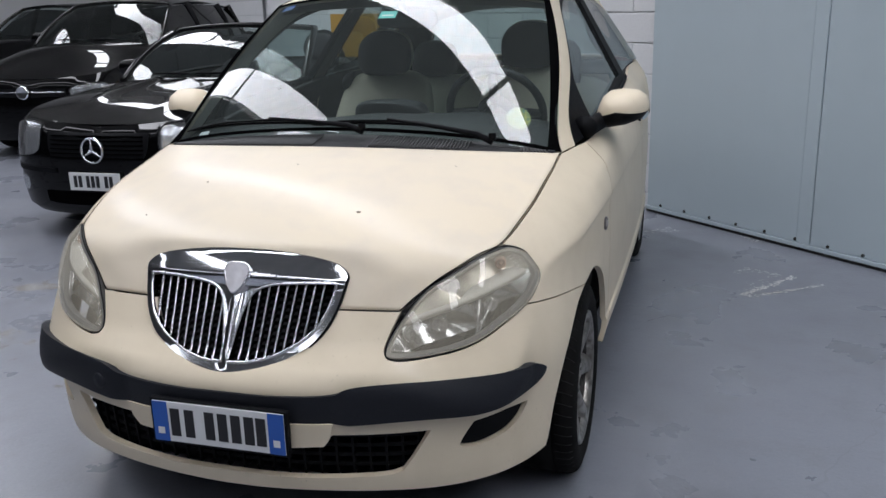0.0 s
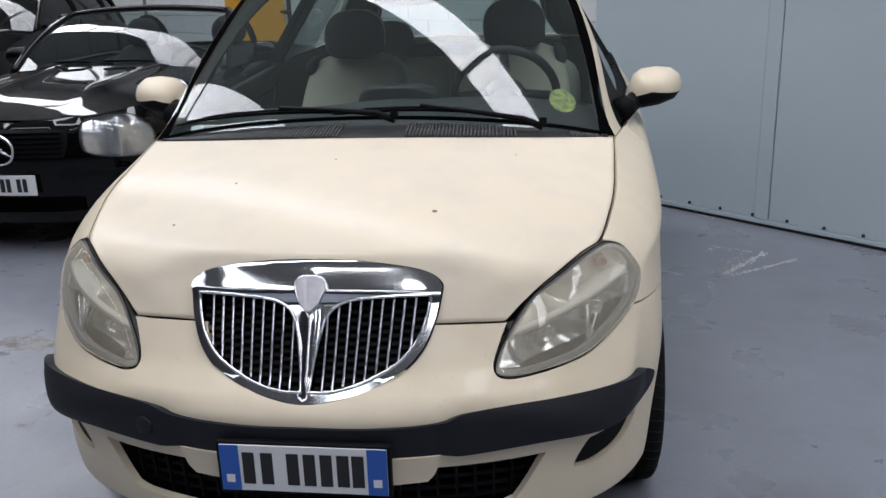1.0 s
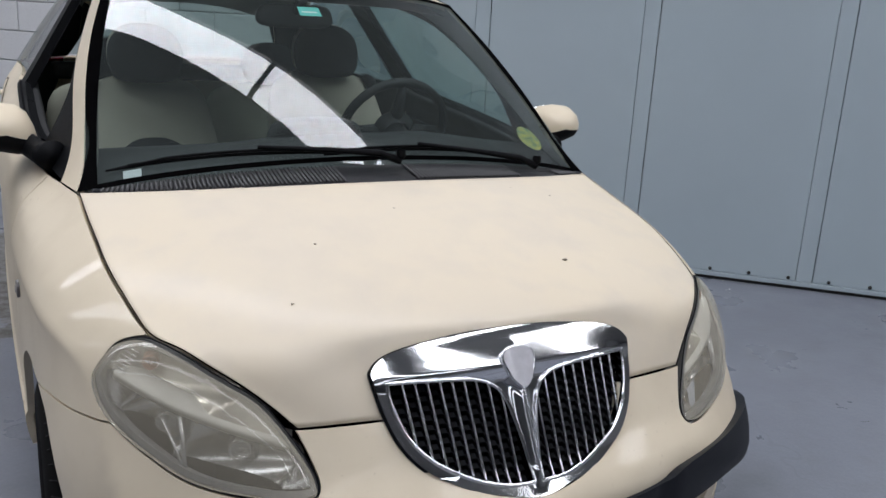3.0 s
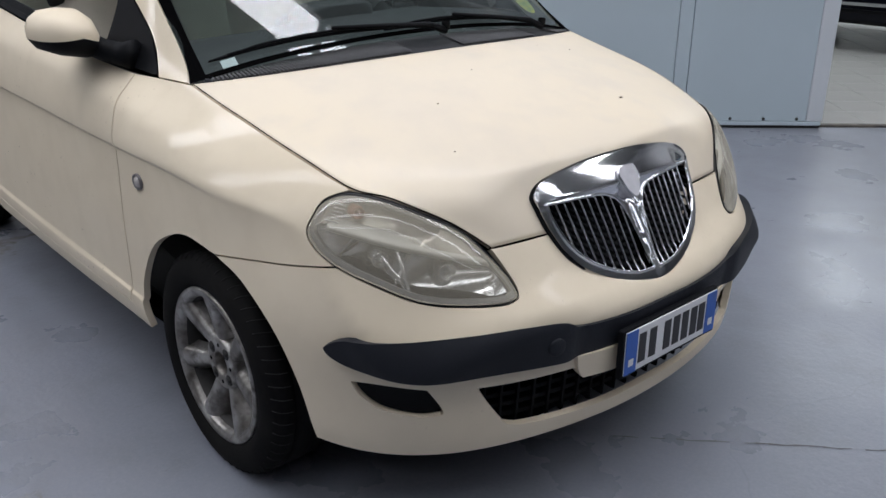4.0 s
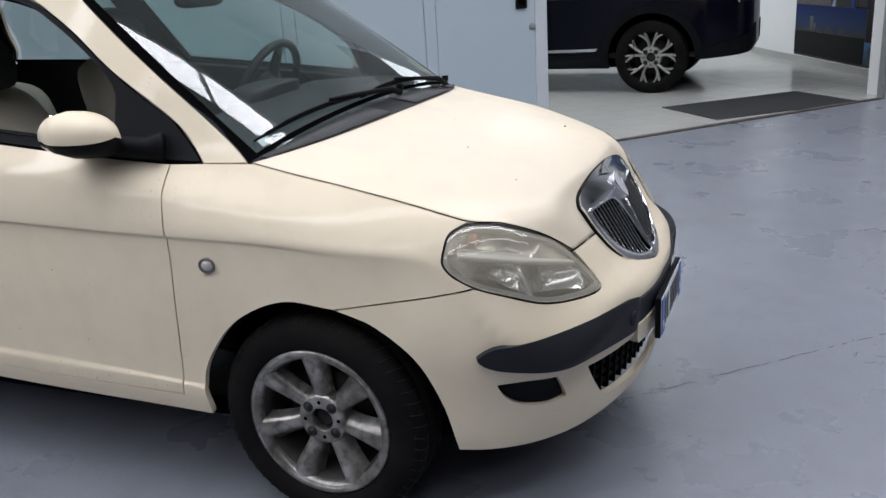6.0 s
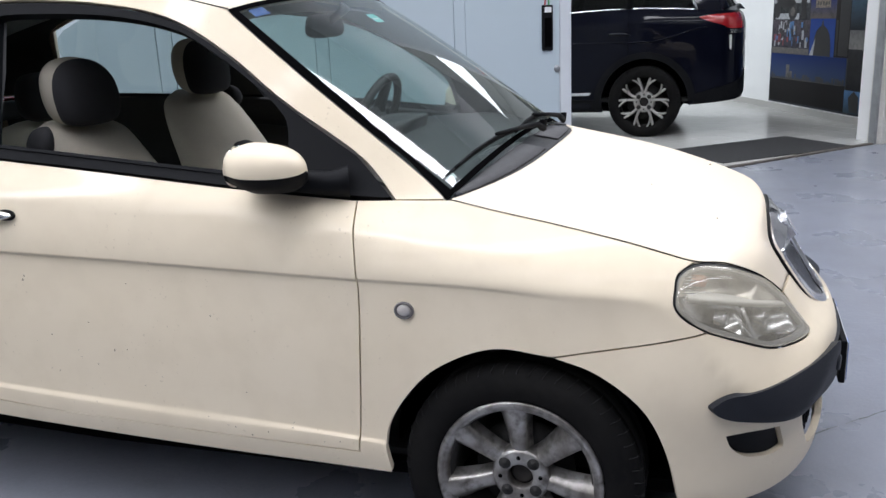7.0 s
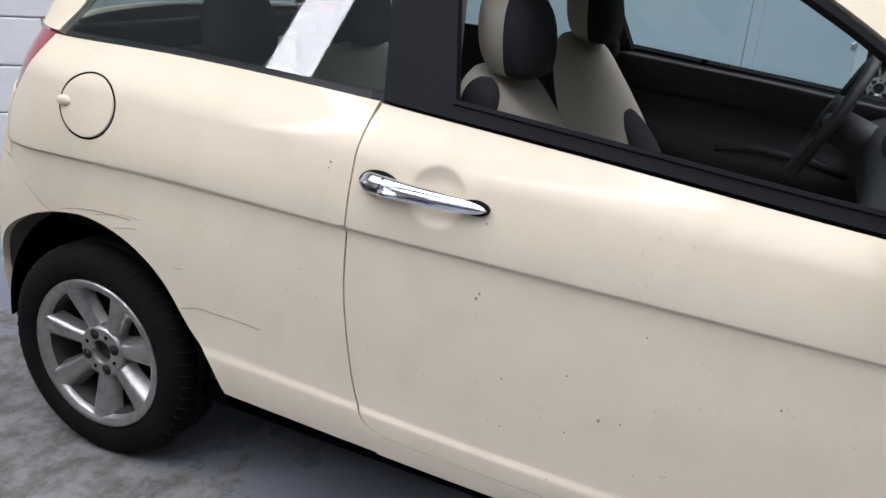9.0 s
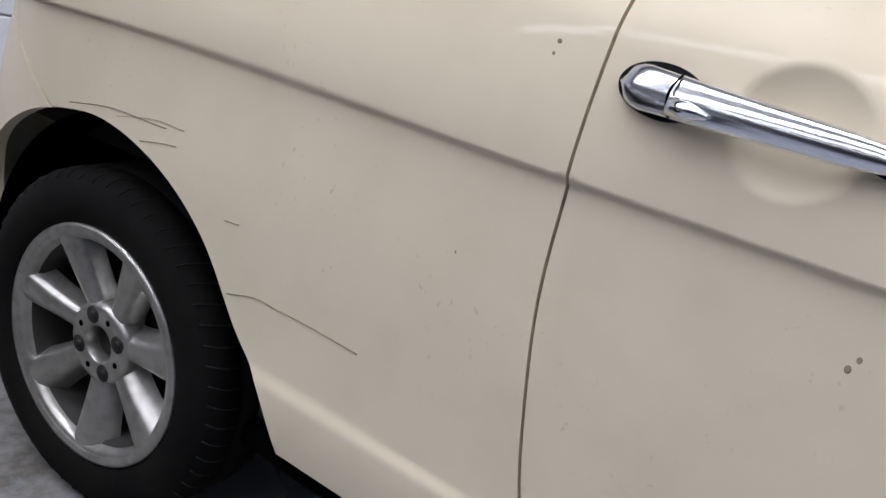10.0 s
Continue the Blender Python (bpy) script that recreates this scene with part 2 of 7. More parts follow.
def panel(name, surface, outline, mat, parent, holes=(), step=0.03, edge=0.010, gap=0.002, rim=0.018, lift=None, mirror=False, label="", extra=None):
    """A panel cut out of a surface(u, v, lift) by an outline, with clean edges turned in by rim. lift(u, v): relief. extra: places where the mesh must be fine."""
    loops = [shrunk(dense(outline, edge), gap)] + [shrunk(dense(h, edge), -gap) for h in holes]
    lo, hi = loops[0].min(0), loops[0].max(0)
    gu, gv = np.meshgrid(np.arange(lo[0], hi[0], step), np.arange(lo[1], hi[1], step))
    pts = np.stack([gu.ravel(), gv.ravel()], 1)
    if extra is not None:
        apart = np.array([np.min(np.sum((extra - p) ** 2, 1)) for p in pts])
        pts = np.vstack([pts[apart > 0.0001], extra])
    ok = inside(pts[:, 0], pts[:, 1], loops[0])
    for h in loops[1:]:
        ok &= ~inside(pts[:, 0], pts[:, 1], h)
    border = np.vstack(loops)
    pts = pts[ok]
    if len(pts):
        near = np.array([np.min(np.sum((border - p) ** 2, 1)) for p in pts])
        pts = pts[near > (0.004 if extra is not None else 0.45 * step) ** 2]
    verts, edges, base = [], [], 0
    for loop in loops:
        edges += [(base + i, base + (i + 1) % len(loop)) for i in range(len(loop))]
        base += len(loop)
    flat = [Vector(p) for p in np.vstack([border, pts])]
    co, _, tri, *_ = delaunay_2d_cdt(flat, edges, [], 0, 1e-7)
    co = np.array([tuple(c) for c in co])
    tri = np.array([tuple(t) for t in tri])
    mid = co[tri].mean(1)
    ok = inside(mid[:, 0], mid[:, 1], loops[0])
    for h in loops[1:]:
        ok &= ~inside(mid[:, 0], mid[:, 1], h)
    tri = tri[ok]
    up = lift(co[:, 0], co[:, 1]) if callable(lift) else np.full(len(co), lift or 0.0)
    e = 0.002
    at = lambda a, b, l: surface(a, b, l)
    lf = (lambda a, b: lift(a, b)) if callable(lift) else (lambda a, b: np.full(len(a), lift or 0.0))
    top = at(co[:, 0], co[:, 1], up)
    du = at(co[:, 0] + e, co[:, 1], lf(co[:, 0] + e, co[:, 1])) - at(co[:, 0] - e, co[:, 1], lf(co[:, 0] - e, co[:, 1]))
    dv = at(co[:, 0], co[:, 1] + e, lf(co[:, 0], co[:, 1] + e)) - at(co[:, 0], co[:, 1] - e, lf(co[:, 0], co[:, 1] - e))
    nor = np.cross(du, dv)
    nor /= np.maximum(np.linalg.norm(nor, axis=1), 1e-9)[:, None]
    out = at(co[:, 0], co[:, 1], up + 0.01) - top
    flip = np.sign(np.sum(nor * out, axis=1))
    flip[flip == 0] = 1
    nor *= flip[:, None]
    a, b, c = (top[tri[:, k]] for k in range(3))
    wrong = np.sum(np.cross(b - a, c - a) * nor[tri[:, 0]], axis=1) < 0
    tri[wrong] = tri[wrong][:, ::-1]
    # border edges of the faces kept
    count = {}
    for t in tri:
        for i in range(3):
            k = (t[i], t[(i + 1) % 3])
            if (k[1], k[0]) in count:
                del count[(k[1], k[0])]
            else:
                count[k] = 1
    V, N, Fc = list(top), list(nor), [tuple(t) for t in tri]
    fore, deep = {}, {}
    for p, q in count:
        for v in (p, q):
            if v not in fore:
                fore[v] = len(V)
                V.append(top[v])
                N.append(nor[v])
                deep[v] = len(V)
                V.append(top[v] - nor[v] * rim)
                N.append(nor[v])
    for p, q in count:
        d = np.cross(nor[p], top[q] - top[p])
        d = -d / max(np.linalg.norm(d), 1e-9)
        for v in (p, q):
            for w in (fore[v], deep[v]):
                N[w] = d
        Fc.append((fore[q], fore[p], deep[p], deep[q]))
    V, N = np.array(V), np.array(N)
    if mirror:
        V, N = V * [-1, 1, 1], N * [-1, 1, 1]
        Fc = [f[::-1] for f in Fc]
    me = bpy.data.meshes.new(name)
    me.from_pydata(V.tolist(), [], Fc)
    me.shade_smooth()
    me.normals_split_custom_set_from_vertices(N.tolist())
    return part(name, me, mat, parent, label)
# ---- the shape of the car body: a plan curve and an inward offset that varies with height ----
PLAN = [(0, -.748), (.12, -.745), (.25, -.729), (.38, -.700), (.50, -.655), (.60, -.595), (.68, -.520), (.74, -.425),
        (.783, -.30), (.808, -.15), (.822, .02), (.830, .25), (.840, .6), (.848, 1.0), (.852, 1.4), (.850, 1.8), (.841, 2.15),
        (.818, 2.43), (.768, 2.66), (.69, 2.82), (.57, 2.92), (.42, 2.975), (.22, 3.003), (0, 3.01)]


def slopes(x, y):
    """Slopes of a monotone cubic through the knots; x, y: arrays (..., K)."""
    h, d = np.diff(x, axis=-1), np.diff(y, axis=-1) / np.maximum(np.diff(x, axis=-1), 1e-9)
    m = np.zeros(np.broadcast(x, y).shape)
    a, b, ha, hb = d[..., :-1], d[..., 1:], h[..., :-1], h[..., 1:]
    w1, w2 = 2 * hb + ha, hb + 2 * ha
    ok = a * b > 0
    m[..., 1:-1] = np.where(ok, (w1 + w2) / np.where(ok, w1 / np.where(ok, a, 1) + w2 / np.where(ok, b, 1), 1), 0)
    m[..., 0], m[..., -1] = d[..., 0], d[..., -1]
    return m


def spline(x, y, q):
    """The monotone cubic through knots x, y (K) at the points q (N)."""
    x, y, q = np.asarray(x, float), np.asarray(y, float), np.asarray(q, float)
    m = slopes(x, y)
    i = np.clip(np.searchsorted(x, q) - 1, 0, len(x) - 2)
    h = x[i + 1] - x[i]
    s = (q - x[i]) / h
    out = (1 + 2 * s) * (1 - s) ** 2 * y[i] + s * (1 - s) ** 2 * h * m[i] + s * s * (3 - 2 * s) * y[i + 1] + s * s * (s - 1) * h * m[i + 1]
    out = np.where(q < x[0], y[0] + m[0] * (q - x[0]), out)
    return np.where(q > x[-1], y[-1] + m[-1] * (q - x[-1]), out)


def catmull(points, n):
    """A smooth open curve through points, n samples a stretch."""
    p = np.asarray(points, float)
    p = np.vstack([2 * p[0] - p[1], p, 2 * p[-1] - p[-2]])
    out = []
    for i in range(1, len(p) - 2):
        for s in np.arange(n) / n:
            a, b, c, d = p[i - 1 : i + 3]
            out.append(0.5 * (2 * b + (c - a) * s + (2 * a - 5 * b + 4 * c - d) * s * s + (3 * b - a - 3 * c + d) * s**3))
    return np.array(out + [p[-2]])


def bend(x, y):
    """Second derivatives of the natural cubic spline through the knots."""
    n, h = len(x), np.diff(x)
    a, r = np.eye(n), np.zeros(n)
    for i in range(1, n - 1):
        a[i, i - 1 : i + 2] = h[i - 1], 2 * (h[i - 1] + h[i]), h[i]
        r[i] = 6 * ((y[i + 1] - y[i]) / h[i] - (y[i] - y[i - 1]) / h[i - 1])
    return np.linalg.solve(a, r)


def cubic(x, y, q):
    """The natural cubic spline through knots x, y at the points q."""
    x, y, q = np.asarray(x, float), np.asarray(y, float), np.clip(np.asarray(q, float), x[0], x[-1])
    m = bend(x, y)
    i = np.clip(np.searchsorted(x, q) - 1, 0, len(x) - 2)
    h = x[i + 1] - x[i]
    a, b = (x[i + 1] - q) / h, (q - x[i]) / h
    return a * y[i] + b * y[i + 1] + ((a**3 - a) * m[i] + (b**3 - b) * m[i + 1]) * h * h / 6


def fair(points, n):
    """A curve of even bend through the points, which begins and ends at right angles to the middle line."""
    p = np.asarray(points, float)
    q = np.vstack([p[3:0:-1] * [-1, 1], p, p[-2:-5:-1] * [-1, 1]])
    s = np.r_[0, np.cumsum(np.linalg.norm(np.diff(q, axis=0), axis=1))]
    t = np.linspace(s[3], s[-4], n)
    return np.stack([cubic(s, q[:, 0], t), cubic(s, q[:, 1], t)], 1)


PLAN_CURVE = fair(PLAN, 700)
PLAN_LEN = np.r_[0, np.cumsum(np.linalg.norm(np.diff(PLAN_CURVE, axis=0), axis=1))]
U_END = PLAN_LEN[-1]


# stations along the plan curve, and for each the heights and the inward offsets of ten feature lines:
# lower edge, lip, sill ledge, lower flank, hollow, crease, shoulder, belt, mid-glass, roof rail
STATIONS = [
    (0.00, (.175, .215, .28, .36, .43, .51, .60, .675, .74, .80), (.075, .035, .022, .018, .008, .002, .086, .138, .18, .26)),
    (0.26, (.175, .215, .28, .36, .43, .51, .60, .675, .74, .80), (.075, .035, .022, .018, .008, .001, .074, .125, .17, .25)),
    (0.48, (.175, .215, .28, .36, .43, .51, .60, .680, .75, .82), (.075, .035, .022, .018, .008, .0, .055, .100, .15, .24)),
    (0.80, (.175, .215, .28, .36, .43, .51, .62, .73, .79, .86), (.075, .030, .018, .014, .006, .0, .035, .078, .115, .22)),
    (0.92, (.175, .215, .28, .37, .51, .716, .727, .755, .80, .88), (.071, .027, .014, .009, .002, .051, .053, .070, .112, .218)),
    (1.03, (.175, .215, .28, .37, .50, .731, .742, .776, .83, .91), (.069, .024, .011, .0065, .001, .034, .0345, .056, .108, .218)),
    (1.25, (.180, .22, .28, .37, .47, .752, .762, .805, .875, .95), (.060, .020, .008, .004, .002, .0165, .0135, .033, .106, .23)),
    (1.56, (.200, .24, .350, .364, .56, .768, .777, .85, .945, 1.05), (.060, .028, .003, .009, .005, .009, .003, .025, .121, .19)),
    (1.90, (.200, .25, .370, .386, .58, .776, .785, .90, .985, 1.25), (.066, .032, .002, .0085, .005, .011, .003, .024, .088, .225)),
    (2.50, (.205, .25, .388, .406, .60, .791, .800, .93, 1.02, 1.40), (.070, .036, .002, .008, .005, .011, .002, .022, .080, .310)),
    (3.00, (.210, .25, .408, .428, .62, .799, .808, .95, 1.045, 1.44), (.070, .036, .002, .008, .005, .011, .002, .024, .085, .325)),
    (3.60, (.215, .26, .424, .446, .63, .803, .812, .97, 1.065, 1.42), (.068, .034, .002, .006, .004, .010, .002, .030, .090, .320)),
    (3.95, (.220, .27, .43, .44, .64, .786, .795, .98, 1.08, 1.38), (.064, .026, .004, .006, .004, .008, .003, .040, .100, .290)),
    (4.11, (.224, .273, .42, .467, .627, .752, .79, .98, 1.083, 1.35), (.063, .022, .006, .005, .010, .036, .045, .130, .205, .350)),
    (4.40, (.230, .28, .39, .48, .60, .70, .78, .98, 1.09, 1.30), (.070, .022, .006, .004, .004, .020, .055, .170, .245, .350)),
    (5.10, (.240, .29, .39, .48, .56, .62, .78, .98, 1.08, 1.30), (.070, .022, .006, .004, .0, .01, .030, .090, .130, .240)),
]
ST_U = np.array([s[0] for s in STATIONS])
ST_Z = np.array([s[1] for s in STATIONS])
ST_D = np.array([s[2] for s in STATIONS])


EVENED = {}


def evened(ST_U, ST_Z, ST_D):
    """The stations' knots along the car, evened out so that the panels flow into one another."""
    key = (float(ST_Z.sum()), float(ST_D.sum()), float(ST_U.sum()))
    if key not in EVENED:
        grid = np.linspace(ST_U[0], ST_U[-1], 800)
        step = grid[1] - grid[0]
        reach = int(0.24 / step)
        bell = np.exp(-0.5 * (np.arange(-reach, reach + 1) * step / 0.08) ** 2)
        bell /= bell.sum()

        def even(row):
            g = np.pad(cubic(ST_U, row, grid), reach, mode="reflect")
            return np.convolve(g, bell, "valid")

        EVENED[key] = (grid, [even(r) for r in ST_Z.T], [even(r) for r in ST_D.T])
    return EVENED[key]


def offset_at(u, z, ST_U=ST_U, ST_Z=ST_Z, ST_D=ST_D):
    u, z = np.asarray(u, float), np.asarray(z, float)
    grid, gz, gd = evened(ST_U, ST_Z, ST_D)
    kz = np.stack([np.interp(u, grid, g) for g in gz], -1)
    kd = np.stack([np.interp(u, grid, g) for g in gd], -1)
    m = slopes(kz, kd)
    i = np.clip((kz < z[:, None]).sum(1) - 1, 0, kz.shape[1] - 2)
    pick = lambda a, j: np.take_along_axis(a, j[:, None], 1)[:, 0]
    x0, x1, y0, y1, m0, m1 = pick(kz, i), pick(kz, i + 1), pick(kd, i), pick(kd, i + 1), pick(m, i), pick(m, i + 1)
    h = x1 - x0
    s = (z - x0) / h
    out = (1 + 2 * s) * (1 - s) ** 2 * y0 + s * (1 - s) ** 2 * h * m0 + s * s * (3 - 2 * s) * y1 + s * s * (s - 1) * h * m1
    out = np.where(s < 0, y0 + m0 * (z - x0), out)
    return np.where(s > 1, y1 + m1 * (z - x1), out)


def body(u, z, lift=0.0, PLAN_LEN=PLAN_LEN, PLAN_CURVE=PLAN_CURVE, table=(ST_U, ST_Z, ST_D)):
    """Places on the body, for the car's right side (x below 0): u along the plan curve from the middle of the nose, z the height, lift outward."""
    u, z = np.asarray(u, float), np.asarray(z, float)
    x, y = np.interp(np.abs(u), PLAN_LEN, PLAN_CURVE[:, 0]), np.interp(np.abs(u), PLAN_LEN, PLAN_CURVE[:, 1])
    e = 0.03
    tx = np.interp(np.abs(u) + e, PLAN_LEN, PLAN_CURVE[:, 0]) - np.interp(np.maximum(np.abs(u) - e, 0), PLAN_LEN, PLAN_CURVE[:, 0])
    ty = np.interp(np.abs(u) + e, PLAN_LEN, PLAN_CURVE[:, 1]) - np.interp(np.maximum(np.abs(u) - e, 0), PLAN_LEN, PLAN_CURVE[:, 1])
    tx, ty = np.where(np.abs(u) < e, 1, tx), np.where(np.abs(u) < e, ty * np.abs(u) / e, ty)
    n = np.maximum(np.hypot(tx, ty), 1e-9)
    d = offset_at(np.abs(u), z, *table) - lift
    x, y = x - d * ty / n, y + d * tx / n
    return np.stack([-np.sign(u) * np.maximum(x, 0) + 0.0, y, z], -1)


def car_shell(plan, stations):
    """A surface like body() for another car, and its length along the plan."""
    curve = fair(plan, 500)
    length = np.r_[0, np.cumsum(np.linalg.norm(np.diff(curve, axis=0), axis=1))]
    table = tuple(np.array([s[k] for s in stations]) for k in range(3))
    return (lambda u, z, lift=0.0: body(u, z, lift, length, curve, table)), length, curve

# ---- the cream hatchback ----
car = thing("hatchback_car", "cream three-door hatchback with black bumper strip on painted floor", "car")

HEADLIGHT = [(.925, .72), (.92, .752), (.903, .782), (.842, .797), (.73, .784), (.608, .747), (.53, .712), (.455, .645), (.42, .590), (.445, .573), (.532, .575), (.646, .590),
             (.744, .622), (.844, .657), (.900, .690)]
LAMP_LOW = [(.47, .676), (.44, .632), (.42, .590), (.445, .573), (.532, .575), (.646, .590), (.744, .622), (.845, .658)]
HOOD_EDGE = [(.47, .676), (.53, .713), (.608, .749), (.73, .786), (.842, .800), (.925, .820), (1.011, .843), (1.105, .866), (1.21, .889), (1.345, .916), (1.462, .942)]
ARCH_FRONT = [(1.203, .611), (1.099, .572), (1.002, .493), (.943, .375), (.908, .240)]
ARCH_REAR_OF_FRONT = [(1.600, .277), (1.604, .385), (1.555, .480), (1.470, .567), (1.340, .622), (1.203, .611)]
DOOR_FRONT = [(1.680, .945), (1.657, .773), (1.664, .545), (1.680, .330)]
DOOR_REAR = [(2.895, 1.048), (2.909, .985), (2.915, .809), (2.915, .690), (2.903, .585), (2.884, .475), (2.862, .408), (2.838, .377), (2.808, .361)]
DOOR_LOW = [(2.574, .349), (2.123, .337), (1.680, .330)]
FRAME_OUT = [(1.590, .943), (1.697, 1.046), (1.903, 1.174), (2.057, 1.278), (2.234, 1.368), (2.419, 1.415), (2.69, 1.444), (3.02, 1.449), (3.40, 1.425), (3.66, 1.36)]
SCREEN_EDGE = [(1.470, .942), (1.523, .984), (1.704, 1.119), (1.913, 1.269), (2.095, 1.397)]
RAIL = [(2.095, 1.397), (2.30, 1.440), (2.60, 1.472), (3.00, 1.482), (3.50, 1.455), (3.85, 1.395), (4.08, 1.325)]
BELT = [(2.895, 1.048), (2.314, 1.002), (1.686, .947)]


def c(points, ends=True):
    """Marks the first and the last point as corners."""
    return [(*p, 1) if i in (0, len(points) - 1) else p for i, p in enumerate(points)]


def two_sided(right):
    """An outline across the nose from its right half, which begins and ends on the middle line."""
    return [*right, *[(-p[0], *p[1:]) for p in reversed(right)][1 if right[-1][0] == 0 else 0 : -1 if right[0][0] == 0 else None]]


def soft_step(x, a, b):
    s = np.clip((x - a) / (b - a), 0, 1)
    return s * s * (3 - 2 * s)


# bumper, with the openings for grille, intake and fog covers
INTAKE = two_sided([(0, .372), (.262, .374, 1), (.285, .389, 1), (.525, .394, 1), (.49, .338), (.455, .290, 1), (.40, .278), (.2, .268), (0, .268)])
FOG = [(.803, .415, 1), (.73, .413), (.64, .402, 1), (.613, .36), (.602, .337, 1), (.66, .334), (.74, .352), (.783, .381)]
GRILLE_HOLE = two_sided([(0, .541), (.060, .547), (.135, .5645), (.202, .598), (.245, .640), (.263, .6735, 1), (0, .6735)])
bumper_right = [(0, .676), *c(LAMP_LOW), *c([(.845, .658), (1.05, .635), (1.203, .611)])[1:], *c(ARCH_FRONT)[1:], (.80, .232), (.60, .226), (.40, .228), (.2, .226), (0, .222)]
bumper = panel("front_bumper", body, two_sided(bumper_right), PAINT, car, holes=[INTAKE, FOG, [(-u, *r) for u, *r in FOG], GRILLE_HOLE], label="cream painted front bumper")


def strip_lift(u, z):
    outer = soft_step(np.abs(u), .275, .335)
    return 0.004 + 0.016 * outer + 0.003 * np.cos(np.clip((z - .485) / .06, -1.5, 1.5))


STRIP = two_sided([(0, .498), (.15, .498), (.282, .505), (.336, .530), (.433, .538), (.539, .536), (.672, .531), (.798, .525), (.845, .508), (.853, .494), (.83, .474), (.776, .457), (.636, .440),
                   (.466, .436), (.30, .426), (.147, .422), (0, .420)])
panel("bumper_strip", body, STRIP, STRIP_TRIM, car, lift=strip_lift, rim=0.028, step=0.02, label="matt black rubbing strip")
for side in (1, -1):
    cap = bmesh.new()
    at = body([side * .36, side * .375], [.478, .478], 0.0285)
    n = (body([side * .36], [.478], 1.0) - body([side * .36], [.478], 0.0))[0]
    lathe(cap, [(0, .0), (0, .019), (-.003, .021), (-.01, .022)], 24, Matrix.Translation(at[0]) @ Vector(n).to_track_quat("X", "Z").to_matrix().to_4x4())
    part("tow_cap", cap, STRIP_TRIM, car) if side == 1 else cap.free()
    f = [(side * u, *r) for u, *r in FOG]
    panel("fog_lamp_cover", body, f, BLACK_TRIM, car, lift=-0.012, step=0.02, label="black blanking cover")

# cream plinth that carries the number plate
plinth = two_sided([(0, .424), (.20, .425), (.292, .430, 1), (.280, .385), (.262, .360, 1), (.15, .352), (0, .350)])
panel("plate_plinth", body, plinth, PAINT, car, lift=0.010, rim=0.03, step=0.02)

# intake slats behind the opening
slats = bmesh.new()
for k in range(4):
    z = .285 + .027 * k
    row = np.linspace(-.55, .55, 41)
    lo, hi = body(row, np.full(41, z), -.035), body(row, np.full(41, z + .010), -.035)
    back = body(row, np.full(41, z + .005), -.075)
    v = [[slats.verts.new(p) for p in r] for r in (lo, hi, back)]
    for i in range(40):
        for a, b in ((0, 1), (1, 2), (2, 0)):
            slats.faces.new((v[a][i], v[a][i + 1], v[b][i + 1], v[b][i]))
for u in np.linspace(-.50, .50, 24):
    p = body([u - .003, u + .003, u + .003, u - .003], [.262, .262, .40, .40], -.028)
    q = body([u - .003, u + .003, u + .003, u - .003], [.262, .262, .40, .40], -.07)
    v = [slats.verts.new(x) for x in (*p, *q)]
    for f in ((0, 1, 2, 3), (4, 7, 6, 5), (0, 4, 5, 1), (1, 5, 6, 2), (2, 6, 7, 3), (3, 7, 4, 0)):
        slats.faces.new([v[i] for i in f])
part("lower_grille", slats, BLACK_TRIM, car, "black plastic intake grid", smooth=False)

# fenders, doors, sills, quarter panels
FENDER = [*c(HOOD_EDGE[4:]), (1.58, .944, 1), *c(DOOR_FRONT), (1.64, .29), *c(ARCH_REAR_OF_FRONT), *c([(1.203, .611), (1.05, .635), (.845, .658)])[1:], (.900, .690), (.925, .72), (.92, .752), (.903, .782)]
DOOR = [*c(DOOR_FRONT), *c(list(reversed(DOOR_LOW)))[1:], *c(list(reversed(DOOR_REAR)))[0:], *c(BELT)[1:-1]]
SILL = [*c([(1.604, .276), (1.68, .3285)]), *c(list(reversed(DOOR_LOW)))[1:], (2.8165, .3605, 1), (2.8165, .309, 1), (2.60, .300), (2.134, .285)]
QUARTER = [*c([(3.808, 1.073), (3.44, 1.069), (3.134, 1.061), (2.898, 1.051)]), *c(DOOR_REAR)[1:], (2.815, .312, 1), (3.062, .322), (3.222, .328, 1), (3.266, .412), (3.322, .472),
           (3.405, .575), (3.510, .640), (3.640, .668), (3.775, .650, 1), (3.863, .694), (3.955, .748, 1), (3.958, .85), (3.936, .914, 1), (3.860, 1.0)]


CREASE_LINE = [(.94, .724), (1.03, .7365), (1.25, .757), (1.56, .7725), (1.90, .7805), (2.50, .7955), (3.00, .8035), (3.60, .8075), (3.95, .7905)]
LEDGE_LINE = [(1.56, .357), (1.90, .377), (2.50, .397), (3.00, .419), (3.60, .435)]


def feature_rows(lo, hi):
    """Places close above and below the flank's crease and sill ledge, where the mesh must be fine."""
    out = []
    for line in (CREASE_LINE, LEDGE_LINE):
        us = np.arange(max(lo, line[0][0]), min(hi, line[-1][0]), 0.012)
        z = spline([p[0] for p in line], [p[1] for p in line], us)
        for dz in (-.026, -.016, -.010, -.006, -.003, 0, .003, .006, .010, .016, .026):
            out.append(np.stack([us, z + dz], 1))
    return np.vstack(out)


def ring_points(u, z):
    return np.array([(u + r * math.cos(a), z + r * math.sin(a)) for r in (.063, .058, .053, .046, .037, .025, .012) for a in np.linspace(0, 2 * math.pi, int(r * 700) + 8, endpoint=False)])


def door_relief(u, z):
    r = np.hypot(u - 2.726, (z - .903)) / .058
    return -0.015 * np.clip(1 - r ** 3, 0, 1) ** 1.1


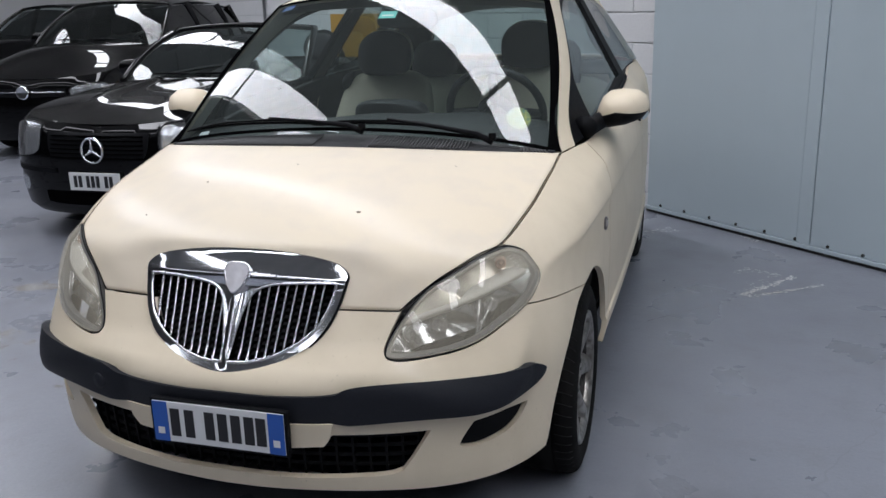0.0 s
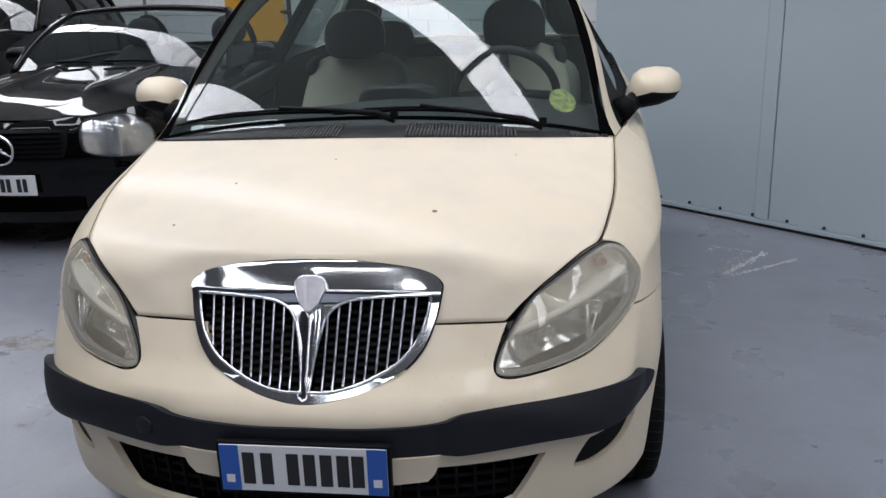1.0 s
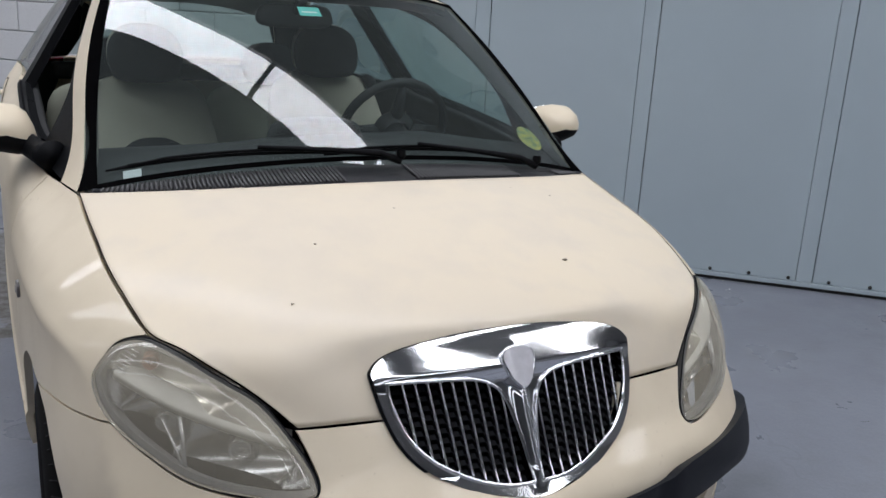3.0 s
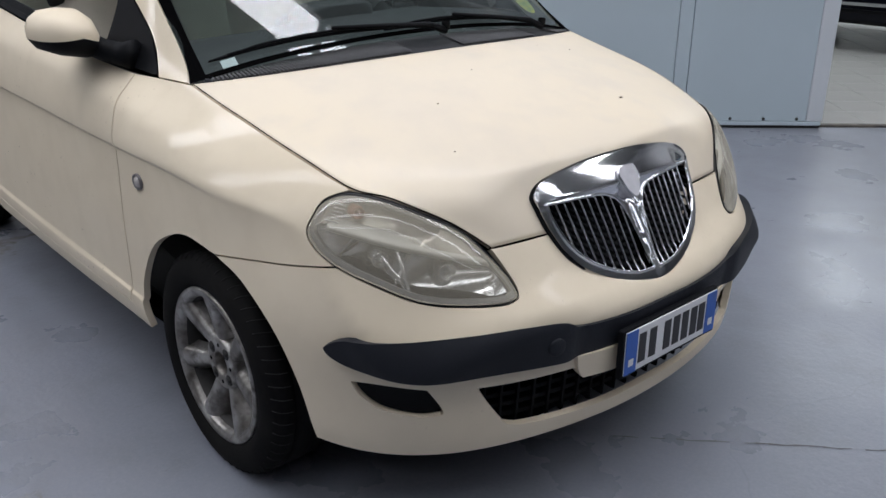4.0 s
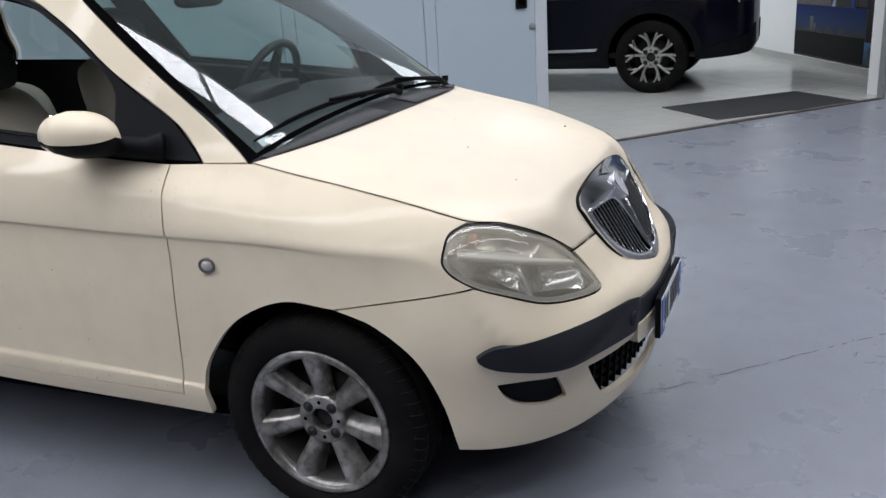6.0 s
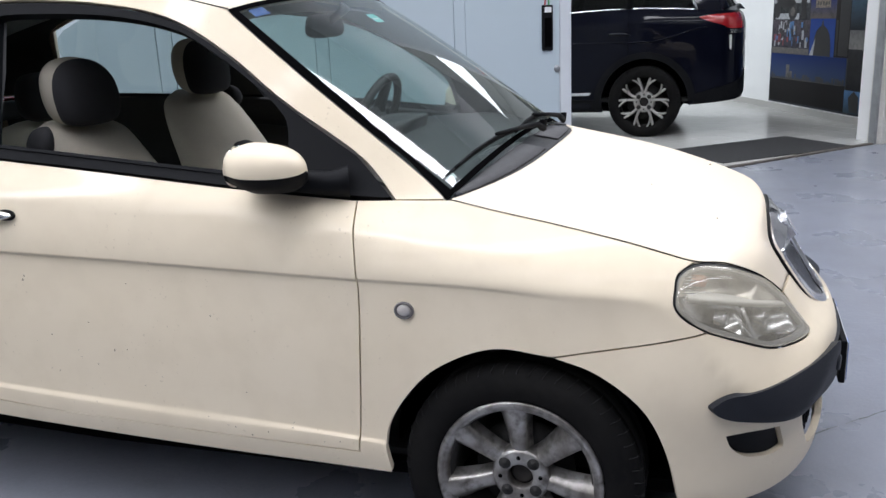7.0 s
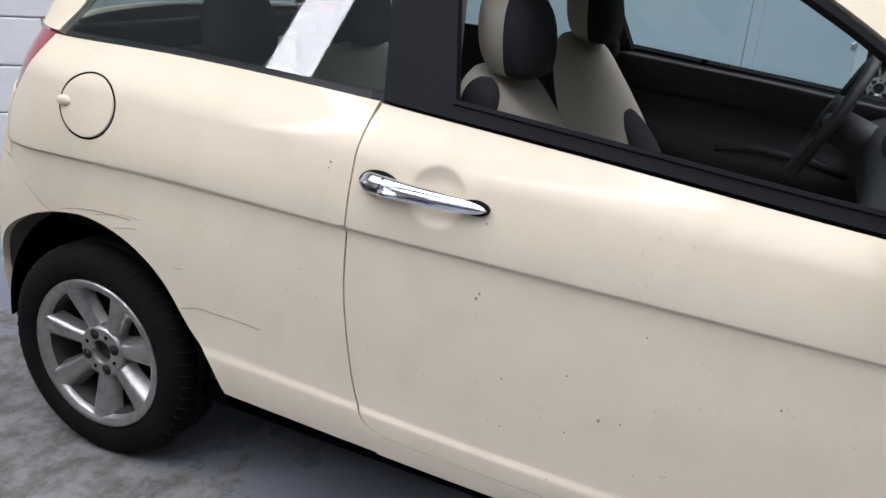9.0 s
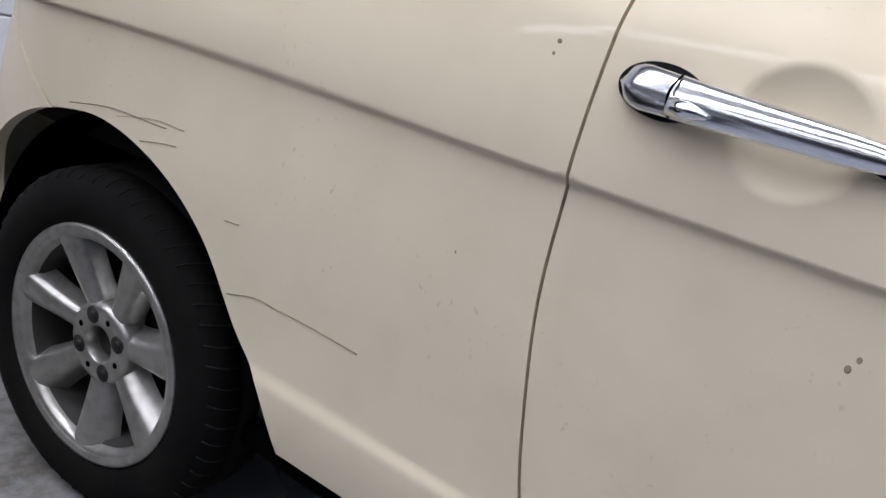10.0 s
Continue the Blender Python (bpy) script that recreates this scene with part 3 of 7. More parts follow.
def quarter_lift(u, z):
    """The quarter window bends inwards towards the door."""
    return .006 - .06 * np.clip(3.76 - np.asarray(u, float), 0, None) ** 2


MIRRORED = ((1, False), (-1, True))
RED_LENS = material("red_lens", (0.30, 0.012, 0.016), 0.12, coat=0.6)
SMOKY = material("smoky_lens", (0.45, 0.42, 0.40), 0.12, coat=0.5)
BEZEL = material("grey_bezel", (0.12, 0.11, 0.11), 0.35)
doors = []
for side, flip in MIRRORED:
    panel("fender", body, FENDER, PAINT, car, mirror=flip, step=0.02, extra=feature_rows(.94, 1.66))
    d = panel("door", body, DOOR, PAINT, car, mirror=flip, lift=door_relief, step=0.02, edge=0.008, extra=np.vstack([feature_rows(1.65, 2.93), ring_points(2.726, .903)]), label="cream painted door with its window lowered")
    doors.append(d)
    panel("sill", body, SILL, PAINT, car, mirror=flip, gap=0.0003)
    panel("quarter_panel", body, QUARTER, PAINT, car, mirror=flip, step=0.02, edge=0.008, extra=feature_rows(2.8, 3.95), label="cream rear quarter panel with scuffs above the wheel")

    # pillar and roof rail, door frame, quarter window
    PILLAR = [*c(SCREEN_EDGE), *c(RAIL)[1:], (4.16, 1.20), (4.12, 1.085, 1), (3.80, 1.077, 1), (3.755, 1.14), (3.735, 1.22), *c(list(reversed(FRAME_OUT)))]
    panel("pillar_and_roof_rail", body, PILLAR, PAINT, car, mirror=flip, step=0.02)
    GLASS_HOLE = [(1.868, .998, 1), (1.88, 1.098), (1.905, 1.145), (1.99, 1.213), (2.121, 1.292), (2.265, 1.355), (2.5, 1.396), (2.823, 1.408), (2.850, 1.384, 1), (2.742, 1.066, 1), (2.3, 1.032)]
    FRAME = [*c([(1.600, .9475), (1.686, .9515), (2.314, 1.006), (2.897, 1.052)]), *c([(3.015, 1.445), (2.69, 1.440), (2.419, 1.411), (2.234, 1.364), (2.057, 1.274), (1.903, 1.170), (1.697, 1.042)])]
    panel("door_window_frame", body, FRAME, BLACK_TRIM, d, holes=[GLASS_HOLE], mirror=flip, step=0.02, lift=-0.004, rim=0.03, label="black window frame and pillar trim")
    panel("belt_trim", body, [(1.87, .966, 1), (2.314, 1.006), (2.893, 1.051, 1), (2.893, 1.068, 1), (2.314, 1.023), (1.87, .985, 1)], BLACK_TRIM, d, mirror=flip, lift=0.005, step=0.02, rim=0.012)
    panel("belt_trim_upper", body, [(1.89, .992, 1), (2.30, 1.027), (2.75, 1.064, 1), (2.75, 1.076, 1), (2.30, 1.039), (1.89, 1.004, 1)], BLACK_TRIM, d, mirror=flip, lift=0.001, step=0.02, rim=0.02)
    if side == -1:
        panel("door_glass", body, GLASS_HOLE, SCREEN_GLASS, d, mirror=flip, lift=-0.016, gap=-0.004, step=0.03, rim=0.003, label="raised green tinted door glass").visible_shadow = False
    QUARTER_GLASS = [(2.904, 1.056, 1), (3.134, 1.0655), (3.44, 1.0735), (3.785, 1.0785, 1), (3.745, 1.14), (3.722, 1.22), (3.70, 1.31), (3.62, 1.36, 1), (3.40, 1.418), (3.03, 1.444, 1)]
    panel("quarter_window", body, QUARTER_GLASS, REAR_GLASS, car, mirror=flip, lift=quarter_lift, step=0.025, rim=0.004, label="dark tinted quarter window")
    # dark lining inside the rear pillar and under the quarter window
    panel("pillar_lining", body, [(3.81, 1.078, 1), (3.765, 1.14), (3.745, 1.22), (3.71, 1.315), (3.63, 1.372), (3.40, 1.428), (3.03, 1.452), (2.70, 1.452, 1), (2.70, 1.474, 1), (3.0, 1.478), (3.5, 1.451), (3.85, 1.391), (4.08, 1.32, 1), (4.13, 1.20), (4.10, 1.088, 1)],
          DASH_DARK, car, mirror=flip, lift=-.028, step=0.04, gap=0, rim=0.004)
    panel("ledge_lining", body, [(2.93, 1.02, 1), (3.80, 1.03, 1), (3.80, 1.080, 1), (3.44, 1.076), (3.134, 1.068), (2.93, 1.060, 1)], DASH_DARK, car, mirror=flip, lift=-.021, step=0.04, gap=0, rim=0.004)
    # fuel flap
    if side == 1:
        FLAP = [(3.627 + .080 * math.cos(a), .934 + .070 * math.sin(a)) for a in np.linspace(0, 2 * math.pi, 24, endpoint=False)]
        flap = panel("fuel_flap", body, FLAP, PAINT, car, lift=0.003, step=0.02, label="round fuel flap")
        line = bmesh.new()
        tube(line, body([3.627 + .0825 * math.cos(a) for a in np.linspace(0, 6.283, 60)[:-1]], [.934 + .0725 * math.sin(a) for a in np.linspace(0, 6.283, 60)[:-1]], 0.0), 0.0022, 6, True)
        part("flap_gap", line, DARK_VOID, car)
        knob = bmesh.new()
        p = Vector(body([3.695], [.937], 0.004)[0])
        bmesh.ops.create_uvsphere(knob, u_segments=16, v_segments=10, radius=0.016, matrix=Matrix.Translation(p) @ Matrix.Diagonal((0.6, 1.3, 0.8, 1)))
        part("flap_grip", knob, PAINT, flap)
    # tail lamp
    panel("tail_lamp", body, [(3.812, 1.075, 1), (3.862, 1.0), (3.938, .918, 1), (4.02, .93), (4.10, 1.0), (4.11, 1.08, 1)], None, car, mirror=flip, lift=-0.004, label="red tail lamp").data.materials.append(RED_LENS)
    # side repeater
    lens = bmesh.new()
    p, q = Vector(body([1.545], [.706], 0.0)[0]), Vector(body([1.545], [.706], 1.0)[0])
    turn = (q - p).to_track_quat("X", "Z").to_matrix().to_4x4()
    p.x *= side
    turn = turn if side == 1 else Matrix.Diagonal((-1, 1, 1, 1)) @ turn
    lathe(lens, [(.010, 0), (.0095, .007), (.007, .012), (.003, .015)], 24, Matrix.Translation(p) @ turn @ Matrix.Diagonal((1, 1.15, 1, 1)))
    rep = part("side_repeater", lens, SMOKY, car, "small round clear repeater")
    ring = bmesh.new()
    lathe(ring, [(.0, .021), (.006, .0205), (.007, .018), (.004, .0155), (.0, .015)], 24, Matrix.Translation(p) @ turn @ Matrix.Diagonal((1, 1.15, 1, 1)))
    part("bezel", ring, BEZEL, rep)

# rear end
REAR_BUMPER = [(3.777, .648, 1), (3.863, .692), (3.957, .746, 1), (4.4, .74), (U_END - .002, .74, 1), (U_END - .002, .26, 1), (4.4, .26), (4.10, .26, 1), (4.11, .40), (4.085, .47), (4.047, .519), (3.965, .571), (3.858, .621)]
TAILGATE = [(3.957, .750, 1), (3.960, .85), (3.940, .916, 1), (4.02, .93), (4.11, 1.00), (4.12, 1.085, 1), (4.5, 1.09), (U_END - .002, 1.09, 1), (U_END - .002, .744, 1), (4.4, .744)]
for side, flip in MIRRORED:
    panel("rear_bumper_half", body, REAR_BUMPER, PAINT, car, mirror=flip, step=0.05)
    panel("tailgate_half", body, TAILGATE, PAINT, car, mirror=flip, step=0.05)


# hood, windscreen and roof: sheets between a right and a left edge
def across(edge, middle, bow_y=2.0, bow_z=2.0, n=41):
    """Rows from the left edge to the right one. edge: (R, 3) places on the right, middle: (R, 2) y and z on the middle line."""
    w = np.linspace(-1, 1, n)
    return [[Vector((e[0] * k, m[0] + (e[1] - m[0]) * abs(k) ** bow_y, m[1] + (e[2] - m[1]) * abs(k) ** bow_z)) for k in w] for e, m in zip(edge, middle)]


def along(points, n):
    """n even places along a smooth line."""
    p = catmull(points, 10)
    s = np.r_[0, np.cumsum(np.linalg.norm(np.diff(p, axis=0), axis=1))]
    q = np.linspace(0, s[-1], n)
    return np.stack([np.interp(q, s, p[:, k]) for k in range(p.shape[1])], 1)


def nose(x, z, lift=0.0):
    """The plane of the grille, leaning back and bowed, its foot a little forward."""
    x, z = np.asarray(x, float), np.asarray(z, float)
    return np.stack([x, -.704 + .585 * (z - .537) + .25 * x * x - lift * .9 - .012 * np.clip((.58 - z) / .05, 0, 1), z + lift * .42], -1)


HOOD_ROWS = 60
edge = along(HOOD_EDGE, HOOD_ROWS)
edge3 = body(edge[:, 0], edge[:, 1], 0.0)
edge3[:, 0] += 0.003
v = np.linspace(0, 1, HOOD_ROWS)
hood_mid = np.stack([spline([0, .12, .25, .38, .55, .75, 1], [-.645, -.612, -.556, -.452, -.302, -.13, .060], v),
                     spline([0, .12, .25, .38, .55, .75, 1], [.677, .748, .806, .853, .902, .941, .966], v)], 1)
hood_rows = across(edge3, hood_mid, 3.2, 2.4, 121)
hood_bm = sheet(hood_rows)
inner = [v for v in hood_bm.verts if not v.is_boundary]
for _ in range(60):
    bmesh.ops.smooth_vert(hood_bm, verts=inner, factor=0.5, use_axis_x=True, use_axis_y=True, use_axis_z=True)
hood_bm.verts.ensure_lookup_table()
lip_u = np.linspace(0, .47, 60)
lip = body(lip_u, np.full(60, .6785), 0.0)
for j in range(121):
    end = hood_bm.verts[j].co.copy()
    x = min(abs(end.x), -lip[-1][0])
    to = Vector((end.x, float(np.interp(x, -lip[:, 0], lip[:, 1])), .6768))
    for i in range(12):
        hood_bm.verts[i * 121 + j].co += (to - end) * (1 - i / 12) ** 2
for v in hood_bm.verts:
    # the hood dips behind the grille's frame and eases out of the dip round it
    x, y, z = v.co
    away = math.hypot(max(abs(x) - (.262 + .018 * min(1, max(0, (z - .70) / .05))), 0), max(z - (.792 - .42 * x * x), 0) * 1.4)
    if y < -.40:
        v.co.y += max(0, float(nose(x, z)[1]) + .004 - y) * math.exp(-(away / .125) ** 2)
hood_rows = [[hood_bm.verts[i * 121 + j].co.copy() for j in range(121)] for i in range(HOOD_ROWS)]
shield = np.array([(0, .774), (.10, .771), (.20, .762), (.25, .756), (.268, .747), (.268, .730), (.255, .68), (.228, .63), (.0, .53)])
shield = np.vstack([shield, shield[::-1][:-1] * [-1, 1]])
mids = np.array([tuple(f.calc_center_median()) for f in hood_bm.faces])
cut = inside(mids[:, 0], mids[:, 2], shield) & (mids[:, 1] < -.45)
bmesh.ops.delete(hood_bm, geom=[f for f, k in zip(list(hood_bm.faces), cut) if k], context="FACES")
# dark tubes along the edge draw the shaded gap round the hood
for s in (1, -1):
    line = [Vector((r[-1].x * s, r[-1].y, r[-1].z)) - Vector((-s * .0015, 0, .0008)) for r in hood_rows]
    part("hood_gap", tube(bmesh.new(), line, .0017, 6), DARK_VOID, car)
part("hood_gap", tube(bmesh.new(), [p + Vector((0, .003, -.002)) for p in hood_rows[0]], .0011, 6), DARK_VOID, car)
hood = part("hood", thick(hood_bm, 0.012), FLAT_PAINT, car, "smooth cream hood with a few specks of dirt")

SCREEN_ROWS = 24
edge = along(SCREEN_EDGE, SCREEN_ROWS)
screen_edge3 = body(edge[:, 0], edge[:, 1], -0.004)
v = np.linspace(0, 1, SCREEN_ROWS)
SIDE_BEND = [np.polyfit(v, screen_edge3[:, k], 2) for k in range(3)]  # an even bend from base to top
MID_BEND = [np.polyfit([0, .5, 1], k, 2) for k in ((.190, .462, .770), (.990, 1.230, 1.430))]


def glass_at(w, v, lift=0.0):
    """A place on the windscreen: w from -1 (car's left) to 1, v from base to top. The pane is domed, most of all low on the middle line."""
    ex, ey, ez = (float(np.polyval(k, v)) for k in SIDE_BEND)
    my, mz = (float(np.polyval(k, v)) for k in MID_BEND)
    h, r = v - .5, w * w
    d = (1 - r) * (.019 - .0136 * h + .040 * h * h - .0314 * h ** 3 + .0154 * r + .0017 * r * h + .0166 * r * r)
    return Vector((ex * w, my + (ey - my) * r - .65 * d, mz + (ez - mz) * r + .76 * d)) + Vector((w * -.25, -.62, .74)).normalized() * lift


cowl_line = [Vector(p) for p in across([[np.polyval(k, 0) for k in SIDE_BEND]], [[.190, .990]], 2.0, 2.0, 61)[0]]
screen_rows = [[glass_at(w, k - (.055 * (1 - k) + .022 * k) * (1 - w * w)) for w in np.linspace(-1, 1, 61)] for k in np.linspace(0, 1, 34)]
screen = part("windscreen", sheet(screen_rows), SCREEN_GLASS, car, "green tinted windscreen")
screen.visible_shadow = False

ROOF_ROWS = 30
edge = along(RAIL, ROOF_ROWS)
roof_edge3 = body(edge[:, 0], edge[:, 1], 0.0)
v = np.linspace(0, 1, ROOF_ROWS)
roof_mid = np.stack([cubic([0, .3, .6, 1], [.770, 1.35, 2.05, 2.86], v), cubic([0, .15, .3, .6, .85, 1], [1.430, 1.490, 1.520, 1.522, 1.470, 1.400], v)], 1)
roof_rows = across(roof_edge3, roof_mid, 2.0, 3.0, 41)
for j, w in enumerate(np.linspace(-1, 1, 41)):
    ease = glass_at(w, 1 - .022 * (1 - w * w), .002) - roof_rows[0][j]
    for i in range(9):
        roof_rows[i][j] += ease * (1 - i / 9) ** 2 * (1 - w ** 8)
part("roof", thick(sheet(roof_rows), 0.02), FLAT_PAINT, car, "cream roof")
# rear window
lower = body(np.linspace(4.13, U_END - .008, 12), np.full(12, 1.092), -0.006)
upper = roof_edge3[-1]
rows = []
for k in np.linspace(0, 1, 8):
    row = []
    for s in np.linspace(-1, 1, 25):
        i = abs(s)
        low = np.array([np.interp(1 - i, np.linspace(0, 1, 12), lower[:, j]) for j in range(3)])
        top = np.array([upper[0] * i, roof_mid[-1][0] + (upper[1] - roof_mid[-1][0]) * i * i, roof_mid[-1][1] + (upper[2] - roof_mid[-1][1]) * i * i - .01])
        p = low + (top - low) * k
        row.append(Vector((p[0] * (1 if s > 0 else -1) if i else 0, p[1], p[2])))
    rows.append(row)
part("rear_window", sheet(rows), REAR_GLASS, car, "tinted rear window")


# ---- wheels ----
WHEEL_R, RIM_R = 0.297, 0.203


def wheel_meshes(spokes=7, slim=1.0):
    """Tyre, rim and bolts round the x axis, outer side towards -x."""
    w = 0.095
    tyre = bmesh.new()
    lathe(tyre, [(-.060, RIM_R - .006), (-w + .012, RIM_R + .001), (-w + .002, RIM_R + .018), (-w - .004, RIM_R + .045), (-w + .004, WHEEL_R - .022), (-w + .018, WHEEL_R - .006), (-w + .034, WHEEL_R - .001),
                 (-.036, WHEEL_R), (-.035, WHEEL_R - .007), (-.027, WHEEL_R - .007), (-.026, WHEEL_R), (.026, WHEEL_R), (.027, WHEEL_R - .007), (.035, WHEEL_R - .007), (.036, WHEEL_R),
                 (w - .034, WHEEL_R - .001), (w - .018, WHEEL_R - .006), (w, WHEEL_R - .03), (w, RIM_R + .02), (w - .02, RIM_R - .005)], 96)
    # tread cuts on the shoulder
    cuts = bmesh.new()
    for k in range(56):
        a = 2 * math.pi * k / 56
        for s in (-1, 1):
            line = []
            for n_, (x, r) in enumerate(((.040, WHEEL_R), (.060, WHEEL_R - .0008), (.072, WHEEL_R - .0035), (.081, WHEEL_R - .0085), (.088, WHEEL_R - .017))):
                b = a + .012 * n_ * s
                line.append((s * x, r * math.cos(b), r * math.sin(b)))
            tube(cuts, line, .0014, 5)
    rim, barrel = bmesh.new(), bmesh.new()
    lathe(barrel, [(-.070, RIM_R - .0240), (-.064, RIM_R - .0285), (-.03, RIM_R - .032), (.06, RIM_R - .037), (.058, .03)], 64)
    lathe(rim, [(-.072, RIM_R - .020), (-.088, RIM_R - .012), (-.092, RIM_R - .003), (-.090, RIM_R + .004), (-.084, RIM_R + .006), (-.076, RIM_R + .002), (-.07, RIM_R - .012), (-.03, RIM_R - .022), (.06, RIM_R - .03),
                (.06, RIM_R - .035), (-.03, RIM_R - .030), (-.066, RIM_R - .026), (-.072, RIM_R - .020)], 84)
    if spokes == 10:
        # five pairs of split spokes: flat polished arms that part towards the rim
        for k in range(5):
            a0 = 2 * math.pi * k / 5
            for side in (-1, 1):
                for fork in (0, 1):
                    rows = []
                    for i in range(9):
                        q = i / 8
                        r = .045 + q * (RIM_R - .016 - .045) if not fork else .115 + q * (RIM_R - .016 - .115)
                        f = (r - .045) / (RIM_R - .061)
                        b = side * (.10 + .16 * f ** .8 if not fork else .215 + .34 * max(0, q) ** 1.1)
                        half = .0085 - .0015 * f
                        x = -.066 - .020 * f
                        row = []
                        for g, dx in ((-1.15, .030), (-1, .002), (0, 0), (1, .002), (1.15, .030)):
                            y = g * half
                            row.append(Vector((x + dx, y * math.cos(a0 + b) - r * math.sin(a0 + b), y * math.sin(a0 + b) + r * math.cos(a0 + b))))
                        rows.append(row)
                    v = [[rim.verts.new(p) for p in r] for r in rows]
                    for a, b in zip(v, v[1:]):
                        for j in range(4):
                            rim.faces.new((a[j], a[j + 1], b[j + 1], b[j]))
    if spokes == 7:
        lathe(rim, [(-.0885, RIM_R - .010), (-.0870, RIM_R - .015), (-.083, RIM_R - .0195), (-.076, RIM_R - .0225), (-.068, RIM_R - .024)], 84)
    # seven spokes, each a ridge that widens to the rim, with a channel between
    for k in range(spokes if spokes != 10 else 0):
        a0 = 2 * math.pi * k / spokes
        rows = []
        for i in range(13):
            s = i / 12
            r = .056 + s * (RIM_R - .014 - .056)
            half = (.0205 + .0160 * s ** 1.3 + .005 * (1 - s) ** 4) * slim
            x = -.060 - .026 * s ** 0.8
            row = []
            for j, (f, dx) in enumerate(((-1.25, .040), (-1.0, .016), (-.86, .004), (-.6, .0), (0, -.001), (.45, .003), (.75, .012), (1, .024), (1.25, .040))):
                y = f * half
                row.append(Vector((x + dx, y * math.cos(a0) - r * math.sin(a0), y * math.sin(a0) + r * math.cos(a0))))
            rows.append(row)
        v = [[rim.verts.new(p) for p in r] for r in rows]
        for a, b in zip(v, v[1:]):
            for j in range(8):
                rim.faces.new((a[j], a[j + 1], b[j + 1], b[j]))
    # hub with the open centre bore
    lathe(rim, [(-.03, .076), (-.058, .073), (-.066, .069), (-.0685, .063), (-.0685, .034), (-.066, .032), (-.040, .031)], 48)
    bolts = []
    for k in range(4):
        b = bmesh.new()
        a = radians(45 + 90 * k)
        m = Matrix.Translation((0, .0505 * math.cos(a), .0505 * math.sin(a)))
        # flat dark discs on the closed hub face stand in for shaded holes
        lathe(b, [(-.067, .0155), (-.0690, .0150), (-.0690, .0)], 20, m)
        lathe(b, [(-.0715, .0), (-.0715, .0075), (-.068, .008)], 6, m)
        bolts.append(b)
        b2 = bmesh.new()
        a += radians(45)
        lathe(b2, [(-.067, .0058), (-.0690, .0054), (-.0690, 0)], 12, Matrix.Translation((0, .0505 * math.cos(a), .0505 * math.sin(a))))
        bolts.append(b2)
    core = bmesh.new()
    lathe(core, [(-.044, 0), (-.044, .020), (-.046, .026), (-.040, .029)], 32)
    disc = bmesh.new()
    lathe(disc, [(-.012, .03), (-.012, .125), (.0, .125)], 48)
    return tyre, cuts, rim, bolts, core, disc, barrel


BOLT = material("dull_bolt_steel", (0.022, 0.021, 0.020), 0.6, metal=0.3, grain=0.4)
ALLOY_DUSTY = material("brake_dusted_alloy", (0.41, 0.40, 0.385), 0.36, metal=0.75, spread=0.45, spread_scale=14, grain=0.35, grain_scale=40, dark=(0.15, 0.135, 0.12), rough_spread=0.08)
# much darker than the spokes, so that the openings between them read dark
BARREL = material("dark_barrel_metal", (0.030, 0.028, 0.026), 0.7, spread=0.4, spread_scale=20, grain=0.3)
RUST = material("hub_rust", (0.022, 0.018, 0.016), 0.8, grain=0.5, spread=0.3, spread_scale=30)
DISC = material("brake_disc_iron", (0.035, 0.033, 0.032), 0.6, metal=0.6, grain=0.4)
TREAD = material("tread_groove", (0.006, 0.006, 0.006), 0.9)


def wheel(parent, name, m, tint=ALLOY, spokes=7, slim=1.0):
    tyre, cuts, rim, bolts, core, disc, barrel = wheel_meshes(spokes, slim)
    if spokes != 7:
        for bm in (rim, barrel, core, disc, *bolts):
            bm.transform(Matrix.Diagonal((1.02, 1.20, 1.20, 1)))
    w = new(name)
    w.parent = parent
    w.matrix_local = m
    part("tyre", tyre, RUBBER, w, "black rubber tyre")
    tagged(part("tread", cuts, TREAD, w), kind="stuff")
    part("rim", rim, tint, w, "seven-spoke silver alloy rim" if spokes == 7 else "many-spoked silver alloy rim")
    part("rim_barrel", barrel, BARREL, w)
    for i, b in enumerate(bolts):
        part("wheel_bolt" if i % 2 == 0 else "rim_hole_disc", b, BOLT if i % 2 == 0 else DARK_VOID, w)
    part("hub_bore", core, RUST, w)
    part("brake_disc", disc, DISC, w)
    return w


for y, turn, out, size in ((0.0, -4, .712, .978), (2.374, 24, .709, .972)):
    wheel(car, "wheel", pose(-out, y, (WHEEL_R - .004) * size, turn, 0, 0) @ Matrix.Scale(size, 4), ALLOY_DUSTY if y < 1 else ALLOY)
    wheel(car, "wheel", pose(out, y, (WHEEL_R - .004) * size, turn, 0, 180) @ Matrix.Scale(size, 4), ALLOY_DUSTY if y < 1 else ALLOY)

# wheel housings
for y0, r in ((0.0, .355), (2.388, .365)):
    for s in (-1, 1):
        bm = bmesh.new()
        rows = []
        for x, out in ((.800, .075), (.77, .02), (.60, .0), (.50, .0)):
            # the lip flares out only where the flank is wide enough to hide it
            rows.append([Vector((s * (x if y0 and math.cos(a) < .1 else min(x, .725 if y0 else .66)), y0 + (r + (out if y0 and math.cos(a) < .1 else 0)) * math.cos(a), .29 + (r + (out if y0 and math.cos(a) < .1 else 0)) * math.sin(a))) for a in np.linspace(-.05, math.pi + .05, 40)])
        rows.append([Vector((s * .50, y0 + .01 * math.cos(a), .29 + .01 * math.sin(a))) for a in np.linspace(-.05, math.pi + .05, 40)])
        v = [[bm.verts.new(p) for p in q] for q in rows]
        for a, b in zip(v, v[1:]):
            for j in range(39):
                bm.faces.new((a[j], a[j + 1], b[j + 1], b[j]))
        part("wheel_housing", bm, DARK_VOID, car)
